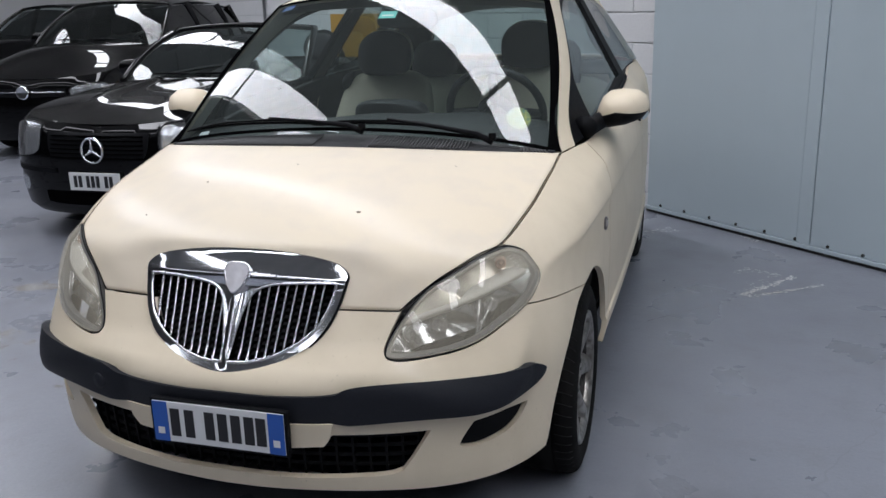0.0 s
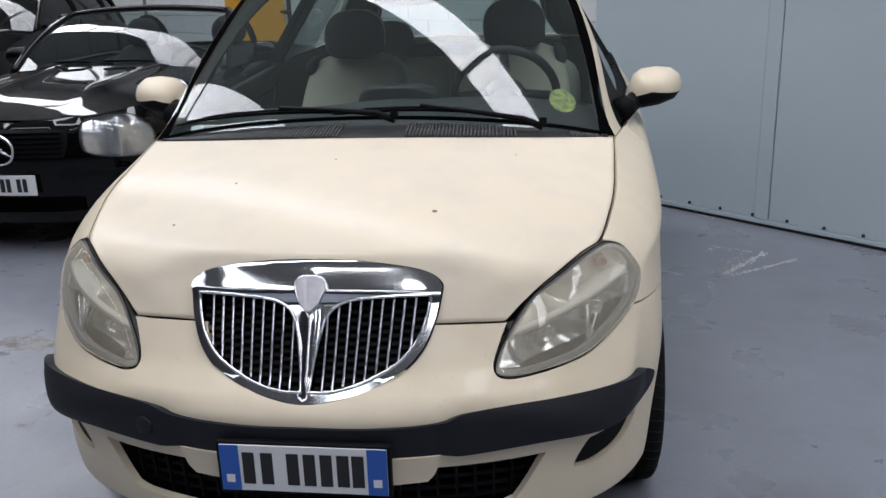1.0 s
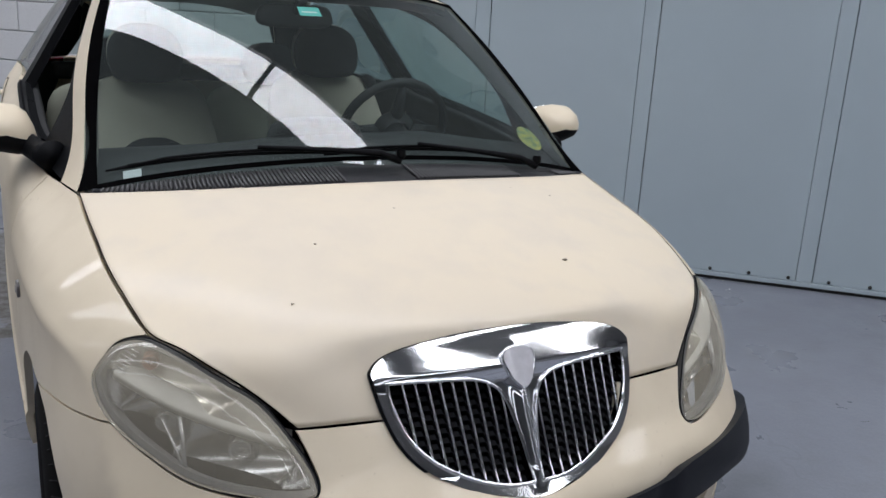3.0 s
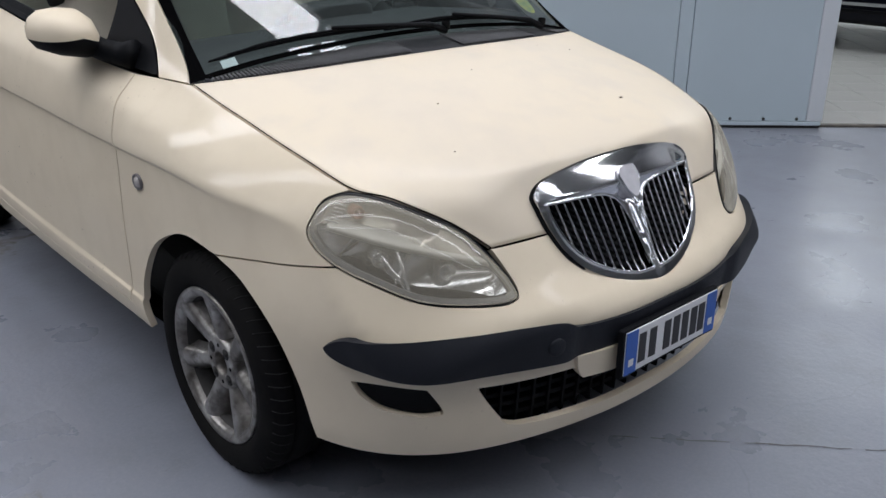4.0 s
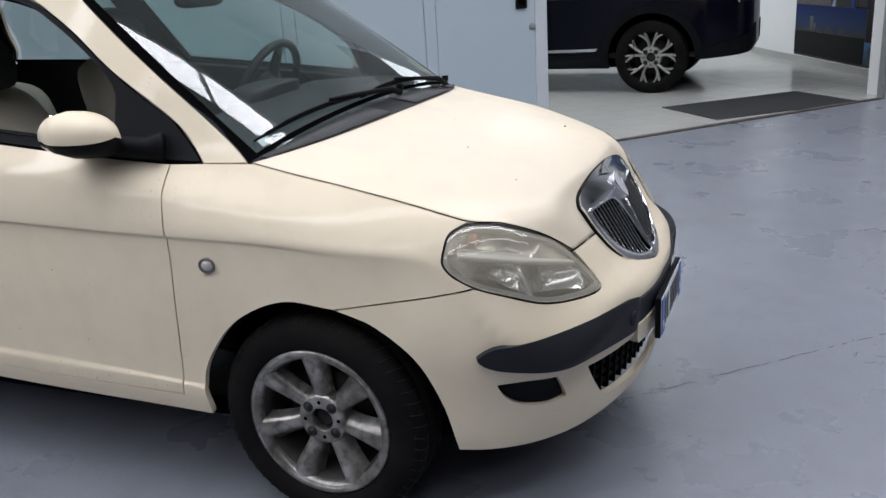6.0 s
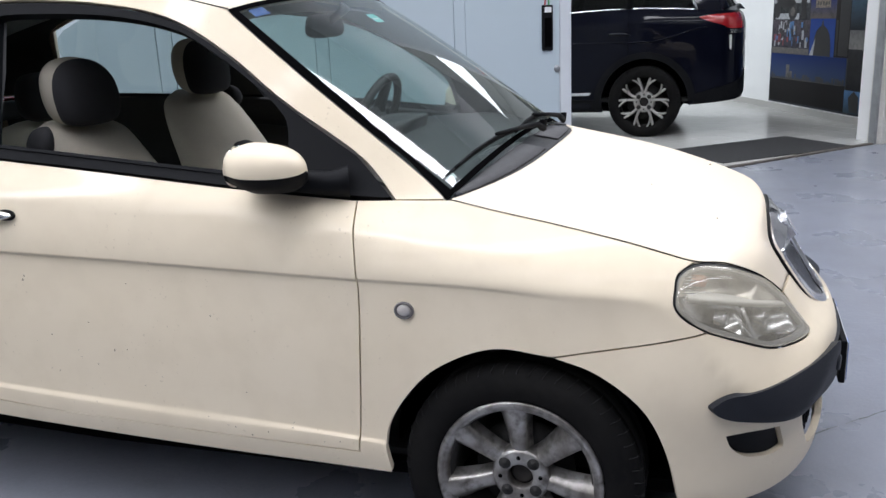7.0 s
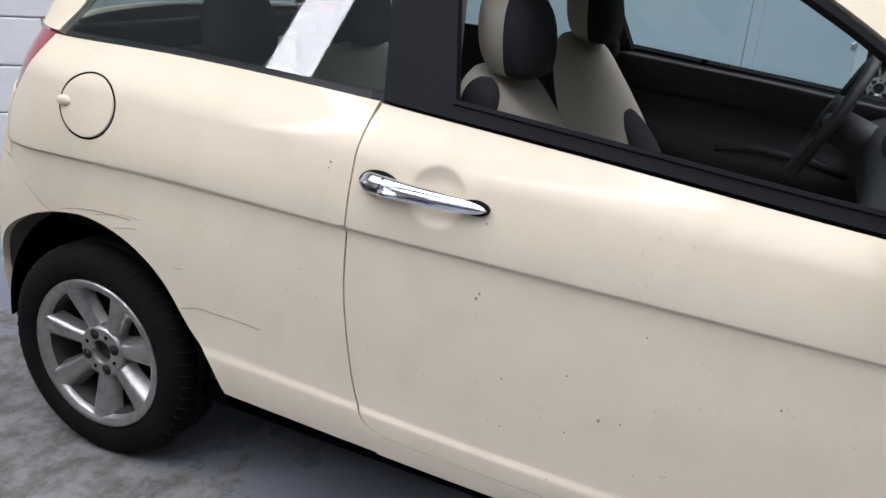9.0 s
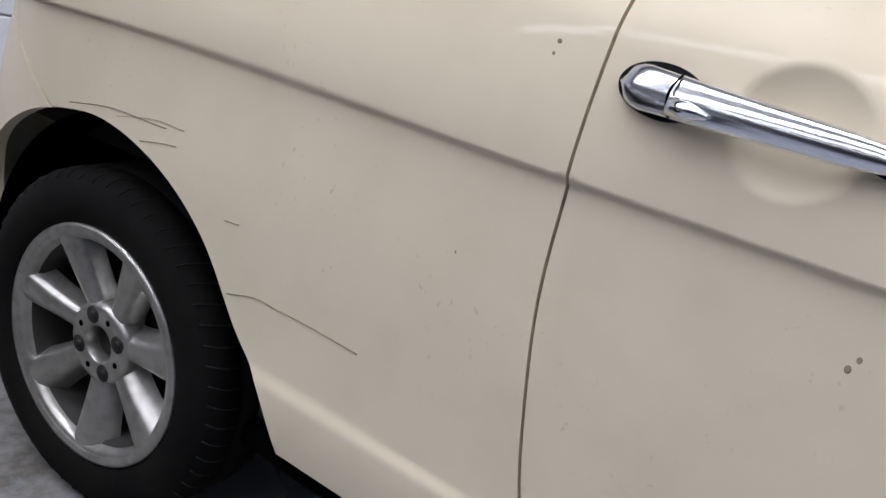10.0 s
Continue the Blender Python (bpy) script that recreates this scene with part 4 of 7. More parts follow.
# underbody
tray = bmesh.new()
ring = [(-.40, -.62), (-.60, -.47), (-.66, -.36), (-.74, .40), (-.76, 1.2), (-.74, 2.0), (-.66, 2.65), (-.40, 2.85)]
ring += [(-x, y) for x, y in reversed(ring)]
lows, highs = [tray.verts.new((x, y, .228)) for x, y in ring], [tray.verts.new((x, y, .262)) for x, y in ring]
tray.faces.new(lows)
tray.faces.new(highs)
for i in range(len(ring)):
    j = (i + 1) % len(ring)
    tray.faces.new((lows[i], lows[j], highs[j], highs[i]))
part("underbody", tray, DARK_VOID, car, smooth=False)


# ---- grille, lamps, plate ----
def mirror_x(right):
    return [*right, *[(-p[0], *p[1:]) for p in reversed(right) if abs(p[0]) > 1e-6]]


grille = new("grille")
grille.parent = car
FRAME_OUTER = mirror_x([(0, .801), (.10, .798), (.20, .786), (.255, .772), (.281, .752), (.280, .732), (.268, .680), (.245, .631), (.204, .590), (.135, .558), (.060, .541), (0, .533)])
OPEN_HALF = [(.259, .731, 1), (.18, .729), (.10, .724), (.058, .712), (.036, .690), (.0225, .650), (.0135, .60), (.0085, .5535, 1), (.065, .5565), (.132, .574), (.193, .605), (.233, .644), (.253, .692)]
OTHER_HALF = [(-p[0], *p[1:]) for p in OPEN_HALF]


def visor(x, z):
    """The brow above the openings: it rises forwards to a lip and has a fold in the middle."""
    lean = soft_step(.803 - .38 * x * x - z, 0, .075)
    ends = 1 - soft_step(np.abs(x), .20, .275)
    return soft_step(z, .716, .738) * lean * (.0135 + .006 * np.exp(-np.abs(x) / .05)) * (.35 + .65 * ends) - .004 * soft_step(z, .770, .801)


def frame_lift(x, z):
    """A raised rim round the openings and a visor above them, rounded towards the outer edge."""
    top = visor(x, z)
    keel = np.exp(-(x / .012) ** 2) * (1 - soft_step(z, .69, .72)) * soft_step(z, .538, .575)
    return 0.010 + top + 0.010 * keel


panel("grille_frame", nose, FRAME_OUTER, CHROME, grille, holes=[OPEN_HALF, OTHER_HALF], lift=frame_lift, step=0.010, edge=0.006, gap=0, rim=0.022, label="chromed shield-shaped grille frame")
EDGE_OUT = mirror_x([(0, .8025), (.10, .7995), (.20, .7875), (.256, .7735), (.283, .753), (.283, .732), (.271, .679), (.248, .629), (.206, .587), (.136, .5545), (.061, .537), (0, .529)])
panel("grille_seal", nose, EDGE_OUT, BLACK_TRIM, grille, holes=[FRAME_OUTER], lift=0.004, step=0.02, gap=0, rim=0.03)
for loop, r, up in ((OPEN_HALF, .0040, .0115), (OTHER_HALF, .0040, .0115)):
    line = np.array([tuple(p) for p in dense(loop, 0.006)])
    part("grille_bead", tube(bmesh.new(), [tuple(p) for p in nose(*line.T, up + visor(*line.T))], r, 8, True), CHROME, grille)
inner_r = dense(OPEN_HALF, 0.006)
for s in (1, -1):
    for k in range(9):
        x0 = .034 + .0238 * k + .004
        zs = np.linspace(.55, .73, 60)
        xs = x0 - (.73 - zs) * .10 * (x0 / .25)
        ok = inside(xs, zs, inner_r)
        if ok.sum() < 4:
            continue
        xs, zs = xs[ok], zs[ok]
        bar = bmesh.new()
        tube(bar, [tuple(p) for p in nose(s * xs, zs, 0.006)], [0.0030] * len(xs), 8)
        part("grille_bar", bar, CHROME, grille)
    back = [(s * p[0], *p[1:]) for p in [(.266, .735, 1), (.0, .735, 1), (.0, .546, 1), (.065, .549), (.134, .566), (.197, .599), (.239, .640), (.259, .690)]]
    panel("grille_backing", nose, back, DARK_VOID, grille, lift=-0.030, step=0.03, gap=0, rim=0.002)
    mesh = bmesh.new()
    for cell in range(11):
        xs = .026 + .0238 * (cell - 1) + np.array([.014, .0355])
        for k in range(-1, 13):
            z = .560 + .0150 * k + (.0075 if cell % 2 else 0)
            if not inside(np.array([xs.mean() - (.73 - z) * .10 * (xs.mean() / .25)]), np.array([z]), inner_r)[0]:
                continue
            ux = xs - (.73 - z) * .10 * (xs / .25)
            q = [tuple(nose(s * ux[i], z + d, l)) for i, d, l in ((0, -.0040, -.004), (1, -.0040, -.004), (1, .0040, -.010), (0, .0040, -.010))]
            mesh.faces.new([mesh.verts.new(p) for p in (q if s > 0 else q[::-1])])
    part("grille_louvres", mesh, BLACK_TRIM, grille, "black plastic louvres", smooth=False)
SHIELD = mirror_x([(0, .767), (.018, .766), (.032, .758), (.033, .744), (.024, .722), (.010, .705), (0, .701)])
EMBLEM = material("pearl_grey_enamel", (0.62, 0.61, 0.64), 0.25, coat=0.8, spread=0.2, spread_scale=40, grain=0.1, grain_scale=200)
panel("emblem", nose, SHIELD, EMBLEM, grille, lift=lambda x, z: 0.0345 - 3 * x * x, step=0.008, edge=0.004, gap=0, rim=0.024, label="plain pale shield badge")
ring = bmesh.new()
tube(ring, [tuple(p) for p in nose(*dense(SHIELD, 0.004).T, 0.0300)], 0.0028, 8, True)
part("emblem_rim", ring, CHROME, grille)

# headlamps
LENS = glass("hazed_polycarbonate", (0.93, 0.92, 0.88), 0.05, haze=0.26, haze_color=(0.80, 0.73, 0.58), rough=0.03)
PEARL = material("pearl_lamp_border", (0.46, 0.455, 0.42), 0.35, spec=0.3, spread=0.1, spread_scale=20)
LAMP_EDGE_GREY = material("grey_lamp_border", (0.17, 0.17, 0.165), 0.4, spec=0.3, spread=0.15, spread_scale=20)
REFLECTOR = material("lamp_reflector", (0.74, 0.76, 0.78), 0.22, metal=0.8, spread=0.25, spread_scale=30)
LOW_BOWL = material("blue_grey_reflector", (0.68, 0.69, 0.70), 0.14, metal=0.95, spread=0.3, spread_scale=14, dark=(0.36, 0.38, 0.41))
HIGH_BOWL = material("beige_grey_reflector", (0.82, 0.79, 0.70), 0.26, metal=0.6, spread=0.25, spread_scale=12, dark=(0.42, 0.40, 0.36))
AMBER = material("amber_indicator_cap", (0.34, 0.17, 0.11), 0.3, coat=0.3, spread=0.3, spread_scale=40)


def divider(u):
    return .688 + (u - .68) * .20 + .004 * np.sin((u - .475) * 7)


def beyond(points, upper):
    """The part of an outline above or below the lamp's divider."""
    p = [q for q in points if (q[1] > divider(q[0])) == upper]
    k = max(range(len(p)), key=lambda i: math.dist(p[i], p[i - 1]))
    p = p[k:] + p[:k]
    us = np.linspace(p[-1][0], p[0][0], 14)[1:-1]
    return [(*p[0], 1), *p[1:-1], (*p[-1], 1), *[(u, float(divider(u))) for u in us]]


LAMP_EDGE = np.array([tuple(p) for p in dense(HEADLIGHT, 0.012)])


def dome(u, z):
    """The lens bulges out from its edge."""
    far = np.sqrt(np.min((np.ravel(u)[:, None] - LAMP_EDGE[:, 0]) ** 2 + (np.ravel(z)[:, None] - LAMP_EDGE[:, 1]) ** 2, axis=1)).reshape(np.shape(u))
    return 0.003 + 0.013 * (1 - np.exp(-far / 0.022))


for s, flip in MIRRORED:
    lamp = new("headlight")
    lamp.parent = car
    tagged(lamp, label="hazed almond-shaped headlight")
    rim_line = [tuple(p) for p in shrunk(dense(HEADLIGHT, 0.012), 0.0040)]
    inner = [tuple(p) for p in shrunk(dense(HEADLIGHT, 0.012), 0.014)]
    panel("lens", body, HEADLIGHT, LENS, lamp, mirror=flip, lift=dome, gap=0.005, step=0.02, rim=0.006, label="clear lens, yellowed and hazed").visible_shadow = False
    seal = tube(bmesh.new(), [tuple(p) for p in body(*np.array(shrunk(dense(HEADLIGHT, 0.012), 0.0016)).T, 0.0)], .0017, 8, True)
    seal.transform(Matrix.Diagonal((-1, 1, 1, 1))) if flip else None
    part("lamp_seal", seal, BLACK_TRIM, lamp)
    panel("seal_flange", body, HEADLIGHT, LAMP_EDGE_GREY, lamp, holes=[rim_line], mirror=flip, lift=0.001, gap=0.001, step=0.02, rim=0.03)
    panel("lamp_border", body, rim_line, LAMP_EDGE_GREY, lamp, holes=[inner], mirror=flip, lift=-0.004, gap=0, step=0.02, rim=0.02)

    def low_bowl(u, z):
        def dish(cu, cz, ru, rz):
            return np.clip(1 - ((u - cu) / ru) ** 2 - ((z - cz) / rz) ** 2, 0, 1) ** .6
        return -0.016 - 0.050 * np.maximum(dish(.585, .632, .125, .075), dish(.765, .665, .085, .055))

    def high_bowl(u, z):
        return -0.016 - 0.042 * np.clip(1 - ((u - .74) / .16) ** 2 - ((z - .742) / .055) ** 2, 0, 1) ** .6

    edge_line = [tuple(p) for p in shrunk(dense(HEADLIGHT, 0.012), 0.012)]
    panel("lower_reflector", body, beyond(edge_line, False), LOW_BOWL, lamp, mirror=flip, lift=low_bowl, gap=0, step=0.008, rim=0.01, label="blue-grey reflector with two bowls")
    panel("upper_reflector", body, beyond(edge_line, True), HIGH_BOWL, lamp, mirror=flip, lift=high_bowl, gap=0, step=0.008, rim=0.01, label="beige-grey indicator reflector")
    bar_u = np.linspace(.885, .478, 30)
    mid = divider(bar_u)
    lo, hi, deep = body(bar_u, mid - .007, -0.009), body(bar_u, mid + .006, -0.006), body(bar_u, mid + .002, -0.05)
    bar = sheet([[Vector(p) for p in r] for r in (deep, lo, hi, deep + [0, 0, .008])])
    bar.transform(Matrix.Diagonal((-1, 1, 1, 1))) if flip else None
    part("lamp_divider", bar, PEARL, lamp)
    for line, w in (([(.672, .588), (.690, .640), (.712, .690)], .0045), ([(.672, .588), (.700, .625), (.745, .672)], .0030)):
        fin = tube(bmesh.new(), [tuple(p) for p in body([q[0] for q in line], [q[1] + .006 for q in line], -.016)], w, 6)
        fin.transform(Matrix.Diagonal((-1, 1, 1, 1))) if flip else None
        part("bowl_fin", fin, REFLECTOR, lamp)
    for u, z, r, deep, mat, nm in ((.765, .662, .020, .052, REFLECTOR, "main_bulb_shroud"), (.585, .632, .022, .050, REFLECTOR, "dip_bulb_shroud"), (.835, .755, .015, .034, AMBER, "indicator_bulb")):
        bm = bmesh.new()
        p = Vector(body([u], [z], -deep)[0])
        aim = (Vector((-.25, -1, 0))).to_track_quat("X", "Z").to_matrix().to_4x4()
        lathe(bm, [(-.01, r), (.012, r * .96), (.018, r * .84), (.016, r * .7), (-.006, r * .45), (.014, r * .30), (.018, 0)], 28, Matrix.Translation(p) @ aim)
        bm.transform(Matrix.Diagonal((-1, 1, 1, 1))) if flip else None
        part(nm, bm, mat, lamp)
    # a stack of fine prisms at the rear end
    for k in range(15):
        z = .682 + .0062 * k
        u0 = .846 + .016 * math.sin(math.pi * (k + 1) / 16)
        p = body([u0, u0 + .034], [z, z + .004], -0.011)
        bm = tube(bmesh.new(), [tuple(q) for q in p], .0014, 6)
        bm.transform(Matrix.Diagonal((-1, 1, 1, 1))) if flip else None
        part("lens_prism", bm, REFLECTOR, lamp)

# number plate: plain bars for its characters
PLATE_WHITE = material("plate_white", (0.72, 0.73, 0.74), 0.35, spread=0.05)
PLATE_BLUE = material("plate_blue", (0.02, 0.10, 0.42), 0.35)
PLATE_INK = material("plate_ink", (0.012, 0.012, 0.014), 0.4)
plate = new("number_plate")
plate.parent = car
plate.matrix_local = pose(.002, -.763, .409, 0, 0, 0)
tagged(plate, label="white number plate with blue end bands")
part("plate_frame", boxed(-.188, -.004, -.062, .188, .012, .060, .003), BLACK_TRIM, plate, smooth=False)
part("plate_board", boxed(-.180, -.0065, -.054, .180, -.002, .054, .001), PLATE_WHITE, plate, smooth=False)
for x in (-.180, .138):
    part("blue_band", boxed(x, -.0080, -.0535, x + .042, -.0064, .0535), PLATE_BLUE, plate, smooth=False)
    part("band_mark", boxed(x + .012, -.0088, -.034, x + .030, -.0079, -.016), PLATE_WHITE, plate, smooth=False)
for x in (-.118, -.078, -.022, .014, .050, .086, .118):
    part("character_bar", boxed(x - .013, -.0078, -.037, x + .013, -.0064, .037), PLATE_INK, plate, smooth=False)

# ---- cowl, wipers ----
VENT_DARK = material("dusty_black_plastic", (0.026, 0.027, 0.031), 0.6, spec=0.25, spread=0.35, spread_scale=9, grain=0.25, grain_scale=180, dark=(0.040, 0.040, 0.041), bump=0.15, bump_scale=700)
first, last = hood_rows[-1], cowl_line
n = 121
front_line = [first[i] for i in range(n)]
rear_line = [Vector(p) for p in np.stack([np.interp(np.linspace(0, 1, n), np.linspace(0, 1, len(last)), [q[k] for q in last]) for k in range(3)], 1)]
rows = []
for k, sag in ((0, .030), (.02, .006), (.10, .002), (.5, .004), (.85, .004), (1.0, .012), (1.25, .016)):
    rows.append([f + (r - f) * k - Vector((0, 0, sag)) for f, r in zip(front_line, rear_line)])
part("cowl", sheet(rows), VENT_DARK, car, "black plastic scuttle panel")
VENT = material("dusty_grey_plastic", (0.085, 0.085, 0.089), 0.7, spread=0.3, grain=0.2)
for lo, hi, nm in ((.14, .95, "cowl_vent"), (-.60, -.14, "cowl_vent"), (-.94, -.82, "cowl_vent")):
    bm = bmesh.new()
    for w in np.arange(lo, hi, .0150):
        i = (w + 1) / 2 * (n - 1)
        a, b = int(i), min(int(i) + 1, n - 1)
        f = front_line[a].lerp(front_line[b], i - a)
        r = rear_line[a].lerp(rear_line[b], i - a)
        p, q = f.lerp(r, .10) + Vector((0, 0, .0015)), f.lerp(r, .90) + Vector((0, 0, .0015))
        tube(bm, [p, q], .0036, 6)
    tagged(part(nm, bm, VENT, car), kind="stuff")
for w in (.955, -.965):
    i = int((w + 1) / 2 * (n - 1))
    bm = lathe(bmesh.new(), [(-.002, .011), (.004, .010), (.004, .007), (.001, .006), (.001, 0)], 20, Matrix.Translation(front_line[i].lerp(rear_line[i], .35) + Vector((0, 0, .001))) @ pose(0, 0, 0, 0, -85, 0))
    part("cowl_screw", bm, STRIP_TRIM, car)


def on_screen(w, v, lift):
    """A place on the windscreen's seen part: v from the cowl to the roof's edge."""
    return glass_at(w, v - (.03 * (1 - v) + .022 * v) * (1 - w * w), lift)


def wiper(tip, heel, joint, pivot):
    wp = new("wiper")
    wp.parent = car
    line = [on_screen(tip[0] + (heel[0] - tip[0]) * k, tip[1] + (heel[1] - tip[1]) * k + .010 * math.sin(math.pi * k), .007) for k in np.linspace(0, 1, 16)]
    part("wiper_blade", tube(bmesh.new(), line, [.003] + [.005] * 14 + [.003], 6), BLACK_TRIM, wp)
    line2 = [on_screen(tip[0] + (heel[0] - tip[0]) * k, tip[1] + (heel[1] - tip[1]) * k + .012 * math.sin(math.pi * k), .017 if .2 < k < .8 else .011) for k in np.linspace(.08, .92, 14)]
    part("blade_bridge", tube(bmesh.new(), line2, .0038, 6), BLACK_TRIM, wp)
    j = on_screen(joint[0], joint[1], .022)
    pv = on_screen(pivot, 0.0, .0) + Vector((0, -.035, .002))
    arm = [pv, pv.lerp(j, .15) + Vector((0, 0, .014)), pv.lerp(j, .5) + Vector((0, 0, .010)), j]
    part("wiper_arm", tube(bmesh.new(), arm, [.011, .009, .007, .005], 8), BLACK_TRIM, wp)
    part("pivot_cap", lathe(bmesh.new(), [(0, 0), (0, .010), (-.008, .012), (-.02, .012)], 20, Matrix.Translation(pv + Vector((0, 0, .006))) @ pose(0, 0, 0, 0, -90, 0) @ Matrix.Diagonal((-1, 1, 1, 1))), BLACK_TRIM, wp)
    return wp


wiper((.93, .055), (.03, .022), (.42, .055), -.10)
wiper((.18, .022), (-.52, .036), (-.20, .046), -.72)

# black border print along the glass
for s, flip in MIRRORED:
    e = along(SCREEN_EDGE, 40)
    a, b = body(e[:, 0], e[:, 1], -0.001), np.array([tuple(on_screen(.958, k, .0015)) for k in np.linspace(0, 1, 40)])
    bm = sheet([[Vector(p) for p in a], [Vector(p) for p in b]])
    bm.transform(Matrix.Diagonal((-1, 1, 1, 1))) if flip else None
    part("screen_border", bm, DARK_VOID, car)
for v0, v1 in ((.975, 1.0), (-.005, .016)):
    part("screen_border", sheet([[on_screen(w, v, .001) for w in np.linspace(-.97, .97, 40)] for v in (v0, v1)]), DARK_VOID, car)
# stickers inside the glass
STICK_GREEN = material("green_sticker", (0.12, 0.50, 0.44), 0.5)
STICK_BLUE = material("blue_sticker", (0.02, 0.06, 0.22), 0.5)
STICK_YELLOW = material("yellow_badge", (0.42, 0.38, 0.06), 0.5, spread=0.6, spread_scale=60, dark=(0.03, 0.12, 0.10))


def sticker(w0, v0, w1, v1, mat, label):
    part("sticker", sheet([[on_screen(w, v, -.003) for w in np.linspace(w0, w1, 6)] for v in np.linspace(v0, v1, 4)]), mat, car, label)


sticker(.075, .775, -.035, .835, STICK_GREEN, "green toll sticker")
sticker(.06, .795, -.02, .805, PLATE_WHITE, "pale line of print")
sticker(.90, .93, .80, .975, STICK_BLUE, "blue sticker")
rows = [[on_screen(-.815 + r * .058 * math.cos(a), .150 + r * .062 * math.sin(a), -.003) for a in np.linspace(0, 2 * math.pi, 33)] for r in (.05, 1)]
part("sticker", sheet(rows), STICK_YELLOW, car, "round faded badge sticker")
# small white patch low behind the glass
part("white_slip", sheet([[on_screen(w, v, -.02) for w in (.88, .82)] for v in (.035, .07)]), PLATE_WHITE, car, "small white patch behind the glass")


# ---- mirrors, handles, aerial, marks ----
for s, flip in MIRRORED:
    m = new("door_mirror")
    m.parent = car
    tagged(m, label="cream door mirror on a black foot")
    shell, foot = bmesh.new(), bmesh.new()
    # the shell: a blunt cap with a flat back, drawn down towards the door; below a parting line it is black
    CAP = [(-.090, -.004, 1), (-.093, .018), (-.084, .046), (-.060, .066), (-.012, .073), (.034, .069), (.060, .052), (.078, .018), (.087, -.010, 1)]
    CHIN = [(.087, -.0105, 1), (.100, -.030), (.088, -.050), (.040, -.054), (-.020, -.046), (-.070, -.029), (-.090, -.0045, 1)]
    for bm, line in ((shell, CAP), (foot, CHIN)):
        line = c(line)
        rows = []
        for q in np.linspace(0, 1, 25) ** 1.5:
            k = (1 - (1 - min(q / .72, 1)) ** 2.3) ** (1 / 2.3) * (1 - .30 * (max(0, q - .66) / .34) ** 1.6)
            rows.append([Vector((p[0] * k, -.090 + .172 * q + .10 * (p[0] * k + .02) ** 2 / .1, .012 + (p[1] - .012) * k - .010 * (1 - q))) for p in line])
        rows.append([(p - Vector((0, p.y, .012))) * .86 + Vector((0, p.y - .004, .012)) for p in rows[-1]])
        v = [[bm.verts.new(p) for p in r] for r in rows]
        for e, f in zip(v, v[1:]):
            for j in range(len(line) - 1):
                bm.faces.new((e[j], e[j + 1], f[j + 1], f[j]))
        bmesh.ops.remove_doubles(bm, verts=bm.verts, dist=1e-5)
        bmesh.ops.recalc_face_normals(bm, faces=bm.faces)
        bm.transform(Matrix.Translation((-.832, .570, 1.027)) @ pose(0, 0, 0, 0, 4, 6))
    pane = lathe(bmesh.new(), [(0, 0), (0, .9), (.12, 1.0)], 32, Matrix.Translation((-.840, .646, 1.040)) @ pose(0, 0, 0, 0, 0, 96) @ Matrix.Diagonal((.03, .074, .048, 1)))
    arm = tube(bmesh.new(), [(-.79, .56, 1.008), (-.765, .515, .992), (-.745, .46, .985), (-.725, .42, .985)], [.030, .028, .030, .040], 12)
    for bm in (shell, foot, pane, arm):
        bm.transform(Matrix.Diagonal((-1, 1, 1, 1))) if flip else None
    part("mirror_shell", shell, PAINT, m, "cream painted cap")
    part("mirror_foot", foot, BLACK_TRIM, m)
    part("mirror_pane", pane, CHROME, m, "silvered mirror pane")
    part("mirror_arm", arm, BLACK_TRIM, m)

    # chrome door handle
    d = doors[0] if s == 1 else doors[1]
    h = new("door_handle")
    h.parent = d
    tagged(h, label="chrome door handle")
    us = np.linspace(2.886, 2.621, 34)
    q = np.linspace(0, 1, 34)
    zs = .9095 - .009 * q
    half = .0205 * (1 - .45 * q) * np.sqrt(1 - np.clip(1 - q / .10, 0, 1) ** 2) * np.sqrt(1 - np.clip((q - .70) / .30, 0, 1) ** 2.4) + .001
    top = .017 + .016 * np.sin(np.pi * q) ** .7
    rows = []
    for u, z, w, t in zip(us, zs, half, top):
        row = []
        for a in np.linspace(0, 2 * math.pi, 17)[:-1]:
            row.append(Vector(body([u], [z + w * math.cos(a)], t * (.62 + .38 * math.sin(a)))[0]))
        rows.append(row)
    bm = sheet(rows, closed=True)
    bmesh.ops.contextual_create(bm, geom=[e for e in bm.edges if e.is_boundary])
    bm.transform(Matrix.Diagonal((-1, 1, 1, 1))) if flip else None
    part("grip", bm, SATIN_CHROME, h)
    seam = tube(bmesh.new(), [tuple(p) for p in body(np.full(9, 2.834) - .004 * np.linspace(-1, 1, 9) ** 2, .9085 + .0185 * np.linspace(-1, 1, 9), .034 - .010 * np.linspace(-1, 1, 9) ** 2)], .0012, 6)
    seam.transform(Matrix.Diagonal((-1, 1, 1, 1))) if flip else None
    part("lock_seam", seam, DARK_VOID, h)
    if s == 1:
        part("lock_cover", tube(bmesh.new(), [tuple(p) for p in body([2.830, 2.812, 2.795], [.901, .900, .899], .035)], [.009, .008, .002], 10), CHROME, h)
    for u0, u1 in ((2.8905, 2.806), (2.672, 2.617)):
        outline = [((u0 + u1) / 2 + (u0 - u1) / 2 * math.cos(a), np.interp((u0 + u1) / 2 + (u0 - u1) / 2 * math.cos(a), [2.63, 2.884], [.9005, .9095]) + (.0250 if u0 > 2.8 else .0145) * math.sin(a)) for a in np.linspace(0, 2 * math.pi, 20, endpoint=False)]
